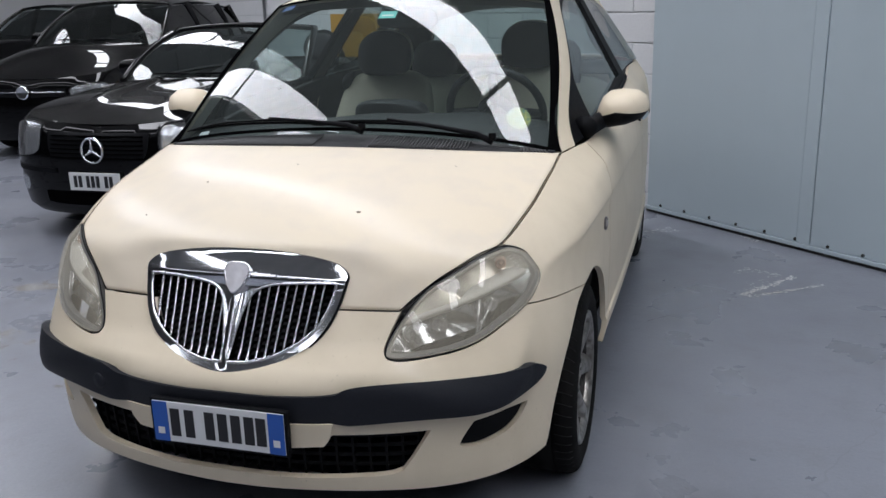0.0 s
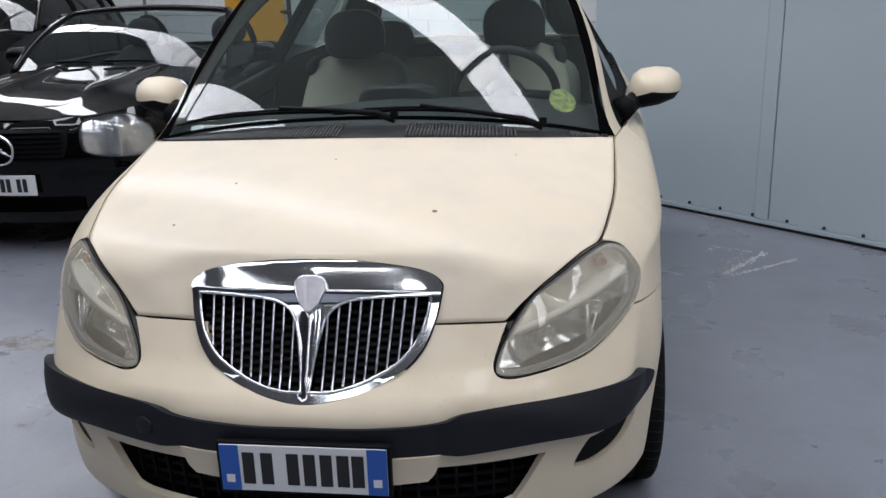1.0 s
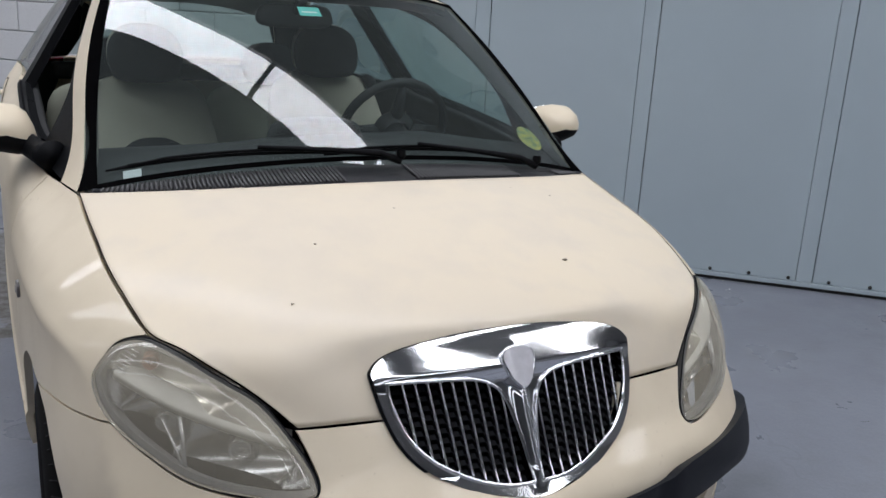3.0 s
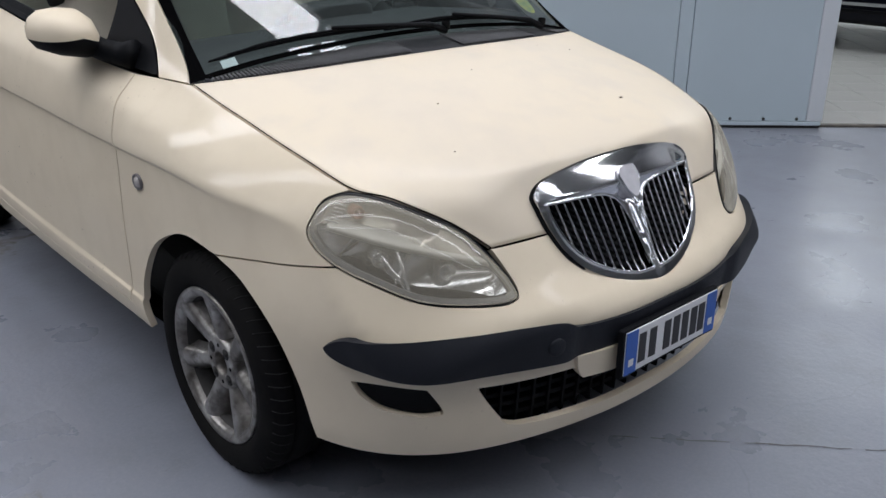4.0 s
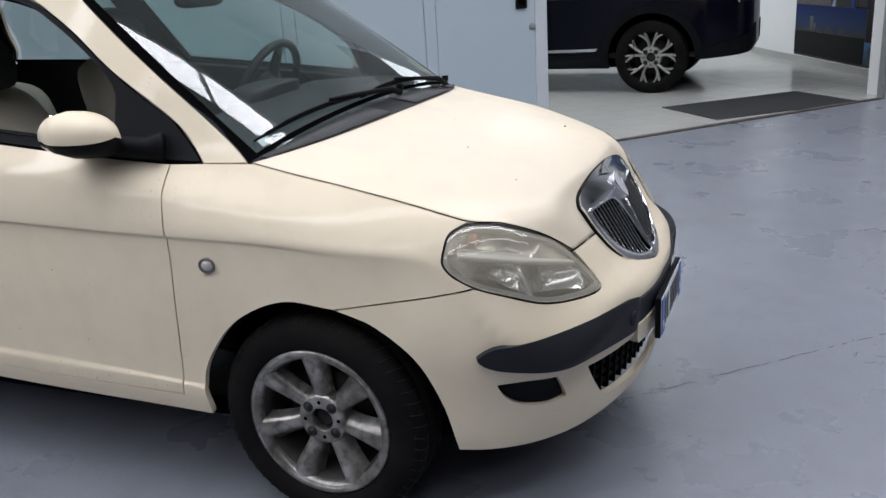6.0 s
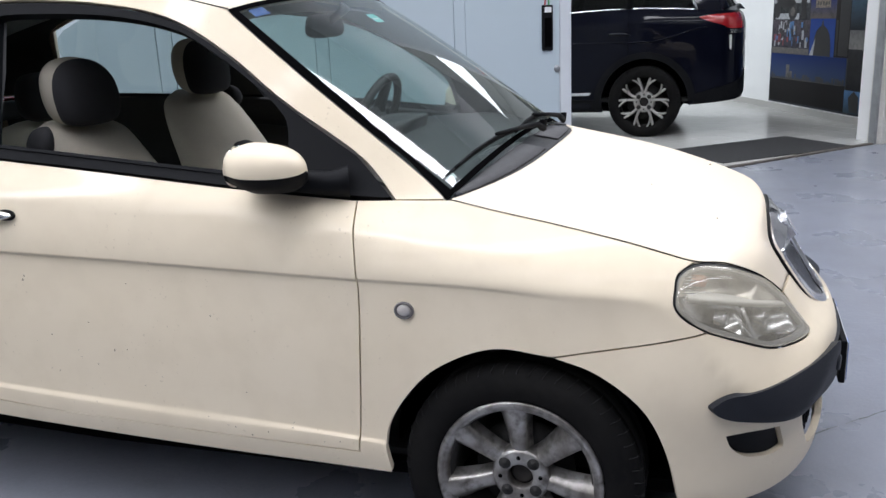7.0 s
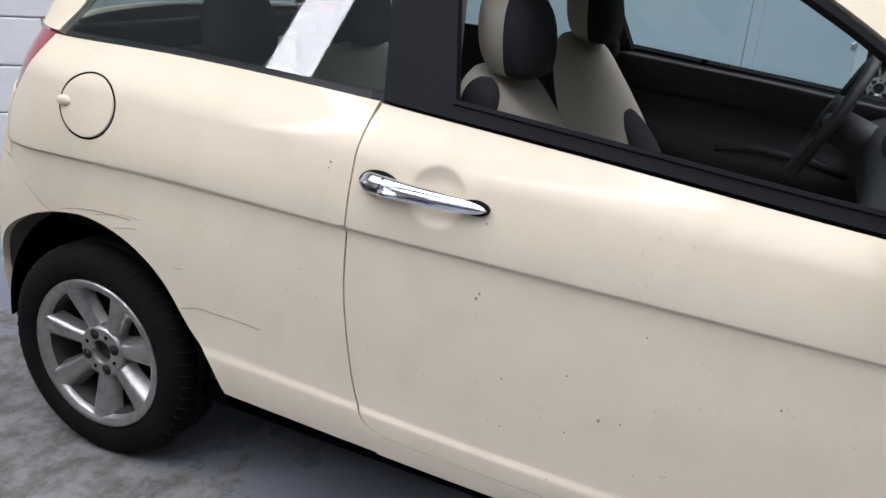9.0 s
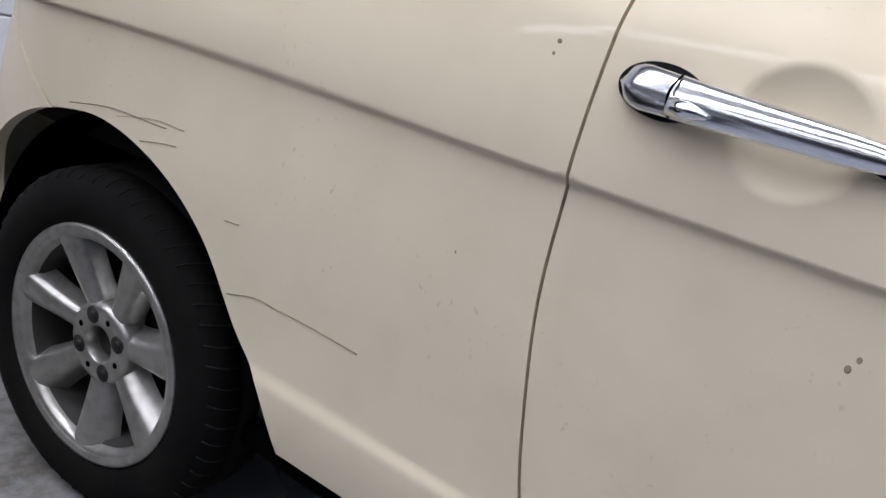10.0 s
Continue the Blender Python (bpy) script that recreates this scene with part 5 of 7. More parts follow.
        panel("handle_base", body, outline, BLACK_TRIM, h, mirror=flip, lift=0.008, step=0.01, edge=0.005, gap=0, rim=0.012)

part("aerial", tube(bmesh.new(), [(0, 2.27, 1.505), (0, 2.285, 1.535), (0, 2.30, 1.56), (0, 2.46, 1.86)], [.016, .010, .004, .0025], 8), BLACK_TRIM, car, "thin black roof aerial")
part("roof_moulding", tube(bmesh.new(), [tuple(p) for p in roof_edge3 + [0.004, 0, 0.001]], .003, 6), BLACK_TRIM, car)
part("roof_moulding", tube(bmesh.new(), [tuple(p) for p in roof_edge3 * [-1, 1, 1] + [-0.004, 0, 0.001]], .003, 6), BLACK_TRIM, car)

# scuffs and specks on the paint
SCUFF = material("scuff", (0.26, 0.21, 0.16), 0.8, spread=0.5, spread_scale=40, dark=(0.35, 0.29, 0.21))
for line, r in (([(3.341, .515), (3.29, .528), (3.251, .527), (3.19, .527), (3.120, .523)], .0014), ([(3.72, .672), (3.62, .690), (3.548, .693), (3.495, .694)], .0015), ([(3.60, .683), (3.52, .699), (3.46, .700)], .0009),
                ([(3.545, .663), (3.50, .672), (3.47, .676)], .0012), ([(3.36, .61), (3.335, .612)], .0010)):
    p = body([q[0] for q in line], [q[1] for q in line], 0.0004)
    part("scratch", tube(bmesh.new(), [tuple(q) for q in catmull(p, 5)], r * .6, 5), SCUFF, car)
random.seed(7)
SPOTS = [(2.626, .724, .006), (2.62, .735, .004), (2.556, .575, .004), (2.43, .618, .004), (2.36, .545, .005), (2.32, .55, .004), (2.47, .516, .003), (2.42, .50, .003), (2.55, .47, .003), (2.62, .875, .003), (2.44, .39, .003),
         (2.964, .928, .0035), (2.966, .916, .003), (3.02, .69, .003), (2.06, .66, .003), (2.3, .73, .003), (1.98, .46, .003)]
for u, z, r in SPOTS + [(random.uniform(2.2, 2.85), random.uniform(.42, .56), .0018) for _ in range(12)] + [(random.uniform(1.7, 2.2), random.uniform(.34, .40), .003) for _ in range(10)]:
    p, q = Vector(body([u], [z], 0.0003)[0]), Vector(body([u], [z], 1.0)[0])
    bm = bmesh.new()
    bmesh.ops.create_uvsphere(bm, u_segments=8, v_segments=5, radius=r * .62, matrix=Matrix.Translation(p) @ (q - p).to_track_quat("X", "Z").to_matrix().to_4x4() @ Matrix.Diagonal((.12, random.uniform(.6, 1.3), random.uniform(.6, 1.4), 1)))
    part("dirt_speck", bm, SCUFF, car)
for x, y in ((.245, -.384), (-.28, -.25), (.42, -.05), (-.05, -.12), (.10, -.45), (-.38, -.42), (.33, .0)):
    z = min((Vector((p.x - x, p.y - y)).length, p.z) for r in hood_rows for p in r)[1]
    bm = bmesh.new()
    bmesh.ops.create_uvsphere(bm, u_segments=8, v_segments=5, radius=.0055 if x == .245 else .0028, matrix=Matrix.Translation((x, y, z)) @ Matrix.Diagonal((1.2, .8, .5, 1)))
    part("dirt_speck", bm, SCUFF, car)


# ---- the cabin ----
CLOTH = material("pale_seat_cloth", (0.52, 0.475, 0.39), 0.9, grain=0.15, grain_scale=300, spread=0.12, spread_scale=8, bump=0.4, bump_scale=700)
CLOTH_DARK = material("charcoal_seat_cloth", (0.020, 0.020, 0.023), 0.9, grain=0.2, grain_scale=300, bump=0.4, bump_scale=700)
DASH = material("charcoal_dashboard", (0.020, 0.0205, 0.022), 0.6, grain=0.2, grain_scale=200, bump=0.3, bump_scale=500)
LINING = material("grey_headlining", (0.36, 0.35, 0.33), 0.9, grain=0.1, grain_scale=100)


def cushion(rows, n=28):
    """A rounded pad through rows of (centre, half-width x, half-depth, tilt)."""
    flat = np.array([(*p, a, b, c) for p, a, b, c in rows], float)
    at = np.arange(len(flat))
    fine = np.linspace(0, len(flat) - 1, 3 * len(flat) - 2)
    out = []
    for cx, cy, cz, hx, hd, tilt in zip(*[cubic(at, flat[:, k], fine) for k in range(6)]):
        ca, sa = math.cos(tilt), math.sin(tilt)
        row = []
        for k in range(n):
            a = 2 * math.pi * k / n
            x = hx * math.copysign(abs(math.cos(a)) ** .7, math.cos(a))
            d = hd * math.copysign(abs(math.sin(a)) ** .7, math.sin(a))
            row.append(Vector((cx + x, cy + d * ca, cz + d * sa)))
        out.append(row)
    bm = sheet(out, closed=True)
    v = list(bm.verts)
    bm.faces.new(v[:n])
    bm.faces.new(v[-n:])
    return bm


def front_seat(x, side):
    st = new("seat")
    st.parent = car
    tagged(st, label="pale cloth seat with charcoal insets")
    back = [((x, 1.33, .56), .22, .12, .25), ((x, 1.35, .66), .25, .13, .25), ((x, 1.385, .78), .25, .125, .25), ((x, 1.44, .90), .238, .105, .25), ((x, 1.49, 1.0), .218, .076, .25), ((x, 1.515, 1.055), .185, .056, .25), ((x, 1.53, 1.085), .11, .035, .25)]
    part("backrest", cushion(back), CLOTH, st)
    head = [((x, 1.458, 1.078), .07, .035, .15), ((x, 1.458, 1.092), .110, .058, .15), ((x, 1.464, 1.13), .128, .072, .15), ((x, 1.470, 1.185), .131, .074, .15), ((x, 1.477, 1.235), .114, .065, .15), ((x, 1.482, 1.268), .072, .042, .15), ((x, 1.484, 1.279), .02, .015, .15)]
    rest = part("headrest", cushion([((a[0], a[1] + .02, a[2]), b, c * 1.0, t) for a, b, c, t in head]), CLOTH, st)
    face = cushion([((a[0], a[1] + .02, a[2]), b + .0015, c + .0015, t) for a, b, c, t in head])
    bmesh.ops.bisect_plane(face, geom=[*face.verts, *face.edges, *face.faces], plane_co=(x, 1.478, 1.19), plane_no=(0, -1, .08), clear_inner=True)
    part("headrest_inset", face, CLOTH_DARK, rest, "charcoal cloth inset")
    pad = [((x, 1.20, .60), .10, .03, .25), ((x, 1.215, .66), .135, .04, .25), ((x, 1.242, .74), .14, .045, .25), ((x, 1.288, .82), .125, .045, .25), ((x, 1.335, .88), .09, .035, .25), ((x, 1.36, .91), .03, .02, .25)]
    part("backrest_inset", cushion([((a[0], a[1] + .028, a[2]), b, cc, t) for a, b, cc, t in pad]), CLOTH_DARK, st, "charcoal cloth inset")
    for s in (-1, 1):
        part("headrest_post", tube(bmesh.new(), [(x + s * .06, 1.52, 1.02), (x + s * .06, 1.50, 1.10)], .006, 8), CHROME, st)
    part("tilt_knob", cushion([((x + side * .195, 1.500, 1.0), .022, .03, 0), ((x + side * .200, 1.490, 1.03), .026, .042, 0), ((x + side * .190, 1.488, 1.07), .022, .034, 0), ((x + side * .175, 1.490, 1.088), .01, .012, 0)], 16), CLOTH_DARK, st)
    seat = [((x, 1.10, .40), .24, .30, 0), ((x, 1.09, .46), .265, .32, .02), ((x, 1.08, .52), .255, .30, .05), ((x, 1.08, .55), .20, .24, .06)]
    part("seat_cushion", cushion(seat, 32), CLOTH, st)
    part("seat_rail", boxed(x - .2, .85, .25, x + .2, 1.4, .40, .02), DARK_VOID, st)
    return st


front_seat(-.345, -1)
front_seat(.345, 1).location = (0, .012, .030)  # the driver's seat is set higher
for x in (-.34, .34):
    st = new("rear_seat")
    st.parent = car
    part("backrest", cushion([((x, 2.18, .55), .30, .07, .2), ((x, 2.24, .80), .31, .08, .2), ((x, 2.28, .95), .28, .06, .2), ((x, 2.29, 1.0), .15, .03, .2)]), CLOTH, st)
    part("headrest", cushion([((x, 2.26, 1.0), .06, .03, 0), ((x, 2.26, 1.03), .12, .05, 0), ((x, 2.27, 1.10), .13, .055, 0), ((x, 2.28, 1.17), .10, .045, 0), ((x, 2.285, 1.195), .03, .02, 0)]), CLOTH_DARK, st)
    part("seat_cushion", cushion([((x, 1.98, .38), .30, .26, 0), ((x, 1.97, .48), .31, .27, 0), ((x, 1.97, .53), .26, .22, 0)]), CLOTH, st)
part("load_floor", boxed(-.62, 2.3, .55, .62, 2.86, .60), DASH, car, smooth=False)
part("cabin_floor", boxed(-.70, .30, .25, .70, 2.75, .28), DASH, car, smooth=False)

# dashboard: a section swept across
sec = [(.20, .93), (.34, .985), (.46, 1.000), (.60, .985), (.68, .95), (.70, .90), (.69, .80), (.62, .66), (.55, .45), (.30, .40)]
rows = []
for x in np.linspace(-.69, .69, 31):
    hump = .030 * math.exp(-((x - .345) / .20) ** 2) + .028 * math.exp(-((x) / .17) ** 2) - .02 * (abs(x) / .69) ** 2
    rows.append([Vector((x, y + .03 * (x / .69) ** 2, z + hump * soft_step(np.array(y), .2, .6) * (1 if z > .8 else 0))) for y, z in sec])
part("dashboard", sheet(rows), DASH, car, "charcoal dashboard")
pod = cushion([((0, .62, .88), .13, .05, 0), ((0, .60, .96), .14, .08, 0), ((0, .58, 1.03), .13, .09, 0), ((0, .55, 1.055), .09, .07, 0)])
part("instrument_pod", pod, DASH, car)
wheel_m = Matrix.Translation((.345, .80, .985)) @ pose(0, 0, 0, -66, 0, 0)
sw = new("steering_wheel")
sw.parent = car
tagged(sw, label="charcoal steering wheel")
part("wheel_ring", tube(bmesh.new(), [wheel_m @ Vector((.182 * math.cos(a), .182 * math.sin(a), 0)) for a in np.linspace(0, 2 * math.pi, 48, endpoint=False)], .0155, 10, True), DASH, sw)
part("wheel_boss", lathe(bmesh.new(), [(-.03, .05), (.0, .075), (.025, .06), (.03, 0)], 24, wheel_m @ pose(0, 0, 0, 0, -90, 0)), DASH, sw)
for a in (0, math.pi, -math.pi / 2):
    part("wheel_spoke", tube(bmesh.new(), [wheel_m @ Vector((.05 * math.cos(a), .05 * math.sin(a), 0)), wheel_m @ Vector((.178 * math.cos(a), .178 * math.sin(a), 0))], [.024, .014], 8), DASH, sw)
part("steering_column", tube(bmesh.new(), [(.345, .80, .97), (.345, .60, .90)], .05, 12), DASH, car)

# door linings, headlining, inner pillars, inside mirror
for s, flip in MIRRORED:
    us, zs = np.linspace(1.72, 2.90, 30), np.linspace(.33, 1.0, 14)
    belt = np.interp(us, [1.686, 2.314, 2.893], [.947, 1.002, 1.045])
    rows = []
    for q in np.linspace(0, 1, 14):
        z = .33 + (belt + .006 - .33) * q
        armrest = -.05 * math.exp(-((q - .60) / .10) ** 2)
        rows.append([Vector(p) for p in body(us, z, np.full(30, -.065 + armrest))])
    lid = [Vector(p) for p in body(us, belt + .012, np.full(30, -.012))]
    bm = sheet([*rows, [Vector(p) for p in body(us, belt + .016, np.full(30, -.05))], lid])
    bm.transform(Matrix.Diagonal((-1, 1, 1, 1))) if flip else None
    part("door_lining", bm, DASH, doors[0 if s == 1 else 1], "charcoal inner door lining")
    for name, line, r, mat in (("door_pull", [(2.00, .745), (2.10, .775), (2.30, .790), (2.42, .770)], .016, DASH), ("inner_handle", [(1.955, .895), (1.985, .905), (2.035, .905)], .011, STRIP_TRIM), ("lining_seam", [(1.80, .865), (2.3, .900), (2.84, .935)], .004, STRIP_TRIM)):
        bm = tube(bmesh.new(), [tuple(p) for p in body([q[0] for q in line], [q[1] for q in line], -.075 if name == "lining_seam" else -.095)], r, 8)
        bm.transform(Matrix.Diagonal((-1, 1, 1, 1))) if flip else None
        part(name, bm, mat, doors[0 if s == 1 else 1])
    us = np.linspace(2.90, 4.1, 20)
    bm = sheet([[Vector(p) for p in body(us, np.full(20, z), -.05)] for z in (.70, .8, 1.0, 1.06)])
    bm.transform(Matrix.Diagonal((-1, 1, 1, 1))) if flip else None
    part("rear_side_lining", bm, DASH, car)
    # inner faces of the frame and pillars
    bp = np.array([[2.755, 2.90], [2.80, 2.95], [2.86, 3.01]])
    bm = sheet([[Vector(p) for p in body(np.linspace(a, b, 5), np.full(5, z), -.035)] for (a, b), z in zip(bp, (1.06, 1.25, 1.42))])
    bm.transform(Matrix.Diagonal((-1, 1, 1, 1))) if flip else None
    part("pillar_lining", bm, DASH, car)
    e1, e2 = along(SCREEN_EDGE, 16), along(FRAME_OUT[:6], 16)
    bm = sheet([[Vector(p) for p in body(e1[:, 0], e1[:, 1], -.03)], [Vector(p) for p in body(e2[:, 0] + .03, e2[:, 1] - .01, -.035)]])
    bm.transform(Matrix.Diagonal((-1, 1, 1, 1))) if flip else None
    part("pillar_lining", bm, LINING, car)
part("headlining", sheet(across(roof_edge3 * [.97, 1, 1] - [0, 0, .035], roof_mid - [0, .045], 2.0, 3.0, 31)), LINING, car)
mir = new("inside_mirror")
mir.parent = car
part("mirror_case", cushion([((0, .80, 1.305), .06, .012, 0), ((0, .80, 1.315), .115, .022, 0), ((0, .80, 1.345), .12, .024, 0), ((0, .80, 1.372), .10, .018, 0), ((0, .80, 1.376), .05, .01, 0)]), DASH, mir)
part("mirror_stalk", tube(bmesh.new(), [(0, .79, 1.35), (0, .735, 1.385), (0, .725, 1.40)], [.012, .014, .02], 10), DASH, mir)
# belt buckle posts by the tailgate and the inner tailgate frame
part("rear_shelf_trim", boxed(-.60, 2.62, .98, .60, 2.70, 1.06, .02), DASH, car)

# ---- the hall ----
def floor_paint():
    """Grey floor paint, worn through to mottled concrete in places, with hairline cracks and dull stains."""
    m = bpy.data.materials.new("painted_concrete_floor")
    m.use_nodes = True
    t = m.node_tree
    b = t.nodes["Principled BSDF"]
    N, Lk = t.nodes.new, t.links.new
    co = N("ShaderNodeTexCoord")

    def noise_at(scale, detail=5.0, rough=0.55):
        n = N("ShaderNodeTexNoise")
        n.inputs["Scale"].default_value, n.inputs["Detail"].default_value, n.inputs["Roughness"].default_value = scale, detail, rough
        Lk(co.outputs["Object"], n.inputs["Vector"])
        return n.outputs["Fac"]

    def ranged(v, a, c, lo=0.0, hi=1.0):
        r = N("ShaderNodeMapRange")
        for k, x in zip(("From Min", "From Max", "To Min", "To Max"), (a, c, lo, hi)):
            r.inputs[k].default_value = x
        Lk(v, r.inputs["Value"])
        return r.outputs["Result"]

    def math_(op, a, c):
        n = N("ShaderNodeMath")
        n.operation = op
        for v, s in ((a, n.inputs[0]), (c, n.inputs[1])):
            if isinstance(v, (int, float)):
                s.default_value = v
            else:
                Lk(v, s)
        return n.outputs[0]

    def mix(f, a, c):
        n = N("ShaderNodeMix")
        n.data_type = "RGBA"
        Lk(f, n.inputs[0]) if not isinstance(f, float) else None
        for v, s in ((a, n.inputs[6]), (c, n.inputs[7])):
            if isinstance(v, tuple):
                s.default_value = (*v, 1)
            else:
                Lk(v, s)
        return n.outputs[2]

    def near(x, y, r):
        d = N("ShaderNodeVectorMath")
        d.operation = "DISTANCE"
        Lk(co.outputs["Object"], d.inputs[0])
        d.inputs[1].default_value = (x, y, 0)
        return ranged(d.outputs["Value"], r, r * 0.35)

    paint = mix(ranged(noise_at(0.55), 0.35, 0.7), (0.208, 0.220, 0.258), (0.176, 0.187, 0.221))
    paint = mix(ranged(noise_at(7.0, 8.0), 0.5, 0.8, 0, 0.5), paint, (0.148, 0.152, 0.161))
    paint = mix(ranged(noise_at(95.0, 6.0, 0.7), 0.42, 0.72, 0, 0.32), paint, (0.27, 0.28, 0.30))
    paint = mix(ranged(noise_at(23.0, 9.0, 0.75), 0.58, 0.74, 0, 0.45), paint, (0.135, 0.137, 0.145))
    bare = mix(ranged(noise_at(11.0, 12.0, 0.70), 0.40, 0.60), (0.115, 0.104, 0.090), (0.25, 0.247, 0.245))
    place = math_("MAXIMUM", near(-1.25, 2.9, 1.6), math_("MULTIPLY", near(-2.0, 0.7, 1.6), 0.5))
    rag = math_("ADD", math_("MULTIPLY", noise_at(1.9, 9.0, 0.62), 0.55), math_("MULTIPLY", noise_at(8.5, 12.0, 0.72), 0.45))
    worn = ranged(math_("ADD", math_("MULTIPLY", place, 0.325), rag), 0.69, 0.735)
    color = mix(worn, paint, bare)
    # darker tyre stains
    color = mix(ranged(noise_at(1.3, 3.0), 0.60, 0.78, 0, 0.55), color, (0.10, 0.10, 0.105))
    v = N("ShaderNodeTexVoronoi")
    v.feature = "DISTANCE_TO_EDGE"
    v.inputs["Scale"].default_value = 0.42
    warp = N("ShaderNodeVectorMath")
    warp.operation = "ADD"
    wob = N("ShaderNodeTexNoise")
    wob.inputs["Scale"].default_value = 3.0
    Lk(co.outputs["Object"], wob.inputs["Vector"])
    sc = N("ShaderNodeVectorMath")
    sc.operation = "SCALE"
    sc.inputs["Scale"].default_value = 0.22
    Lk(wob.outputs["Color"], sc.inputs[0])
    Lk(co.outputs["Object"], warp.inputs[0])
    Lk(sc.outputs[0], warp.inputs[1])
    Lk(warp.outputs[0], v.inputs["Vector"])
    crack = ranged(v.outputs["Distance"], 0.0, 0.0012, 0.14, 0.0)
    color = mix(crack, color, (0.07, 0.07, 0.07))
    Lk(color, b.inputs["Base Color"])
    Lk(math_("ADD", ranged(noise_at(2.2, 6.0), 0.3, 0.7, 0.22, 0.42), math_("MULTIPLY", worn, 0.3)), b.inputs["Roughness"])
    bump = N("ShaderNodeBump")
    bump.inputs["Strength"].default_value, bump.inputs["Distance"].default_value = 0.25, 0.004
    Lk(math_("SUBTRACT", noise_at(35.0, 4.0), math_("MULTIPLY", worn, 0.6)), bump.inputs["Height"])
    Lk(bump.outputs["Normal"], b.inputs["Normal"])
    return m


FLOOR = floor_paint()
BLOCK = material("white_painted_block", (0.70, 0.71, 0.73), 0.75, spread=0.06, spread_scale=2, grain=0.08, grain_scale=70, bump=0.4, bump_scale=160)
JOINT = material("painted_mortar", (0.58, 0.59, 0.61), 0.85, spread=0.1, grain=0.1)
GATE = material("grey_coated_steel", (0.43, 0.503, 0.548), 0.42, spread=0.05, spread_scale=1.2, grain=0.03, grain_scale=8, rough_spread=0.06)
WHITE = material("white_plaster", (0.74, 0.74, 0.74), 0.8, spread=0.04, grain=0.05, bump=0.15)
HALL_GREY = material("grey_hall_paint", (0.40, 0.405, 0.41), 0.8, spread=0.15, spread_scale=1.0, grain=0.1, bump=0.2)
ROOF_GREY = material("roof_sheeting", (0.30, 0.30, 0.30), 0.8, spread=0.2, grain=0.1)
YELLOW = material("yellow_wall_paint", (0.62, 0.30, 0.02), 0.6, spread=0.08, grain=0.08)
STEEL = material("galvanised_steel", (0.32, 0.33, 0.34), 0.45, metal=0.5, spread=0.2, spread_scale=12)


def placed(name, bm, mat, m, label="", category="", kind="structure", smooth=False):
    ob = part(name, bm, mat, None, smooth=smooth)
    ob.matrix_world = m
    return tagged(ob, label, category, "", kind)


placed("floor", sheet([[Vector((x, y, 0)) for x in np.linspace(-24, 24, 13)] for y in np.linspace(-24, 24, 13)]), FLOOR, Matrix.Identity(4), "grey painted concrete floor, worn and stained", "floor")
# block wall with the gateway; its upper part is plain
wall = placed("wall_north", boxed(-16, .10, 0, 4.0, .30, CEILING + .3), JOINT, ALONG, "white painted concrete block wall", "wall")
placed("wall_north_east", boxed(7.78, .10, 0, 12, .30, CEILING + .3), WHITE, ALONG, "white wall beside the gateway", "wall")
placed("wall_over_gateway", boxed(4.0, .10, 3.2, 7.78, .30, CEILING + .3), WHITE, ALONG, "white wall over the gateway", "wall")
placed("wall_west", boxed(-16.3, -20, 0, -16, .30, CEILING + .3), WHITE, ALONG, "white hall wall", "wall")
# out of view; added to close the hall against the sky's light
placed("wall_east", boxed(12, -20, 0, 12.3, .30, CEILING + .3), HALL_GREY, ALONG, "unseen grey wall closing the hall", "wall")
placed("wall_south", boxed(-16.3, -20.3, 0, 12.3, -20, CEILING + .3), HALL_GREY, ALONG, "unseen grey wall closing the hall", "wall")
roof = bmesh.new()
edges = [.30] + [e for y in ROOF_LIGHTS for e in (y + STRIP_WIDTH / 2, y - STRIP_WIDTH / 2)] + [-20.3]
for a, b in zip(edges[::2], edges[1::2]):
    box(roof, -16.3, b, CEILING, 12.3, a, CEILING + .12)
for y in ROOF_LIGHTS:
    box(roof, -16.3, y - STRIP_WIDTH / 2, CEILING, STRIP_FROM, y + STRIP_WIDTH / 2, CEILING + .12)
    box(roof, STRIP_TO, y - STRIP_WIDTH / 2, CEILING, 12.3, y + STRIP_WIDTH / 2, CEILING + .12)
    for x in (-10.2, -7.3, -5.8, -2.9, 1.41, 2.88, 5.8, 7.3):
        box(roof, x - .035, y - STRIP_WIDTH / 2, CEILING - .02, x + .035, y + STRIP_WIDTH / 2, CEILING + .06)
placed("ceiling", roof, ROOF_GREY, ALONG, "grey sheet roof with long translucent roof lights", "ceiling")

# sliding gate: steel panels with cover strips
gate = thing("sliding_gate", "grey steel sliding fire gate standing open before the wall", "sliding door", ALONG, kind="structure")
seams = [0.03, 1.22, 2.16, 3.14, 4.00]
part("gate_core", boxed(.04, .022, .05, 4.03, .080, 3.38), STEEL, gate, smooth=False)
for k, (a, b) in enumerate(zip(seams, seams[1:])):
    lo = a + (.085 if k else .0)
    part("gate_panel", boxed(lo + .002, 0, .045, b - .002, .03, 3.4, .004), GATE, gate, smooth=False)
    if k:
        part("cover_strip", boxed(a, -.004, .045, a + .083, .03, 3.4, .003), GATE, gate, smooth=False)
part("end_profile", boxed(4.0, -.006, .045, 4.10, .085, 3.4, .006), material("light_steel_profile", (0.55, 0.58, 0.61), 0.4, spread=0.05), gate, smooth=False)
part("bottom_flange", boxed(.03, -.011, .020, 4.09, .07, .0435, .002), GATE, gate, "folded grey foot of the gate", smooth=False)
part("bottom_seal", boxed(.03, -.004, .003, 4.09, .07, .019), material("black_rubber_seal", (0.012, 0.012, 0.012), 0.7, spread=0.2), gate, smooth=False)
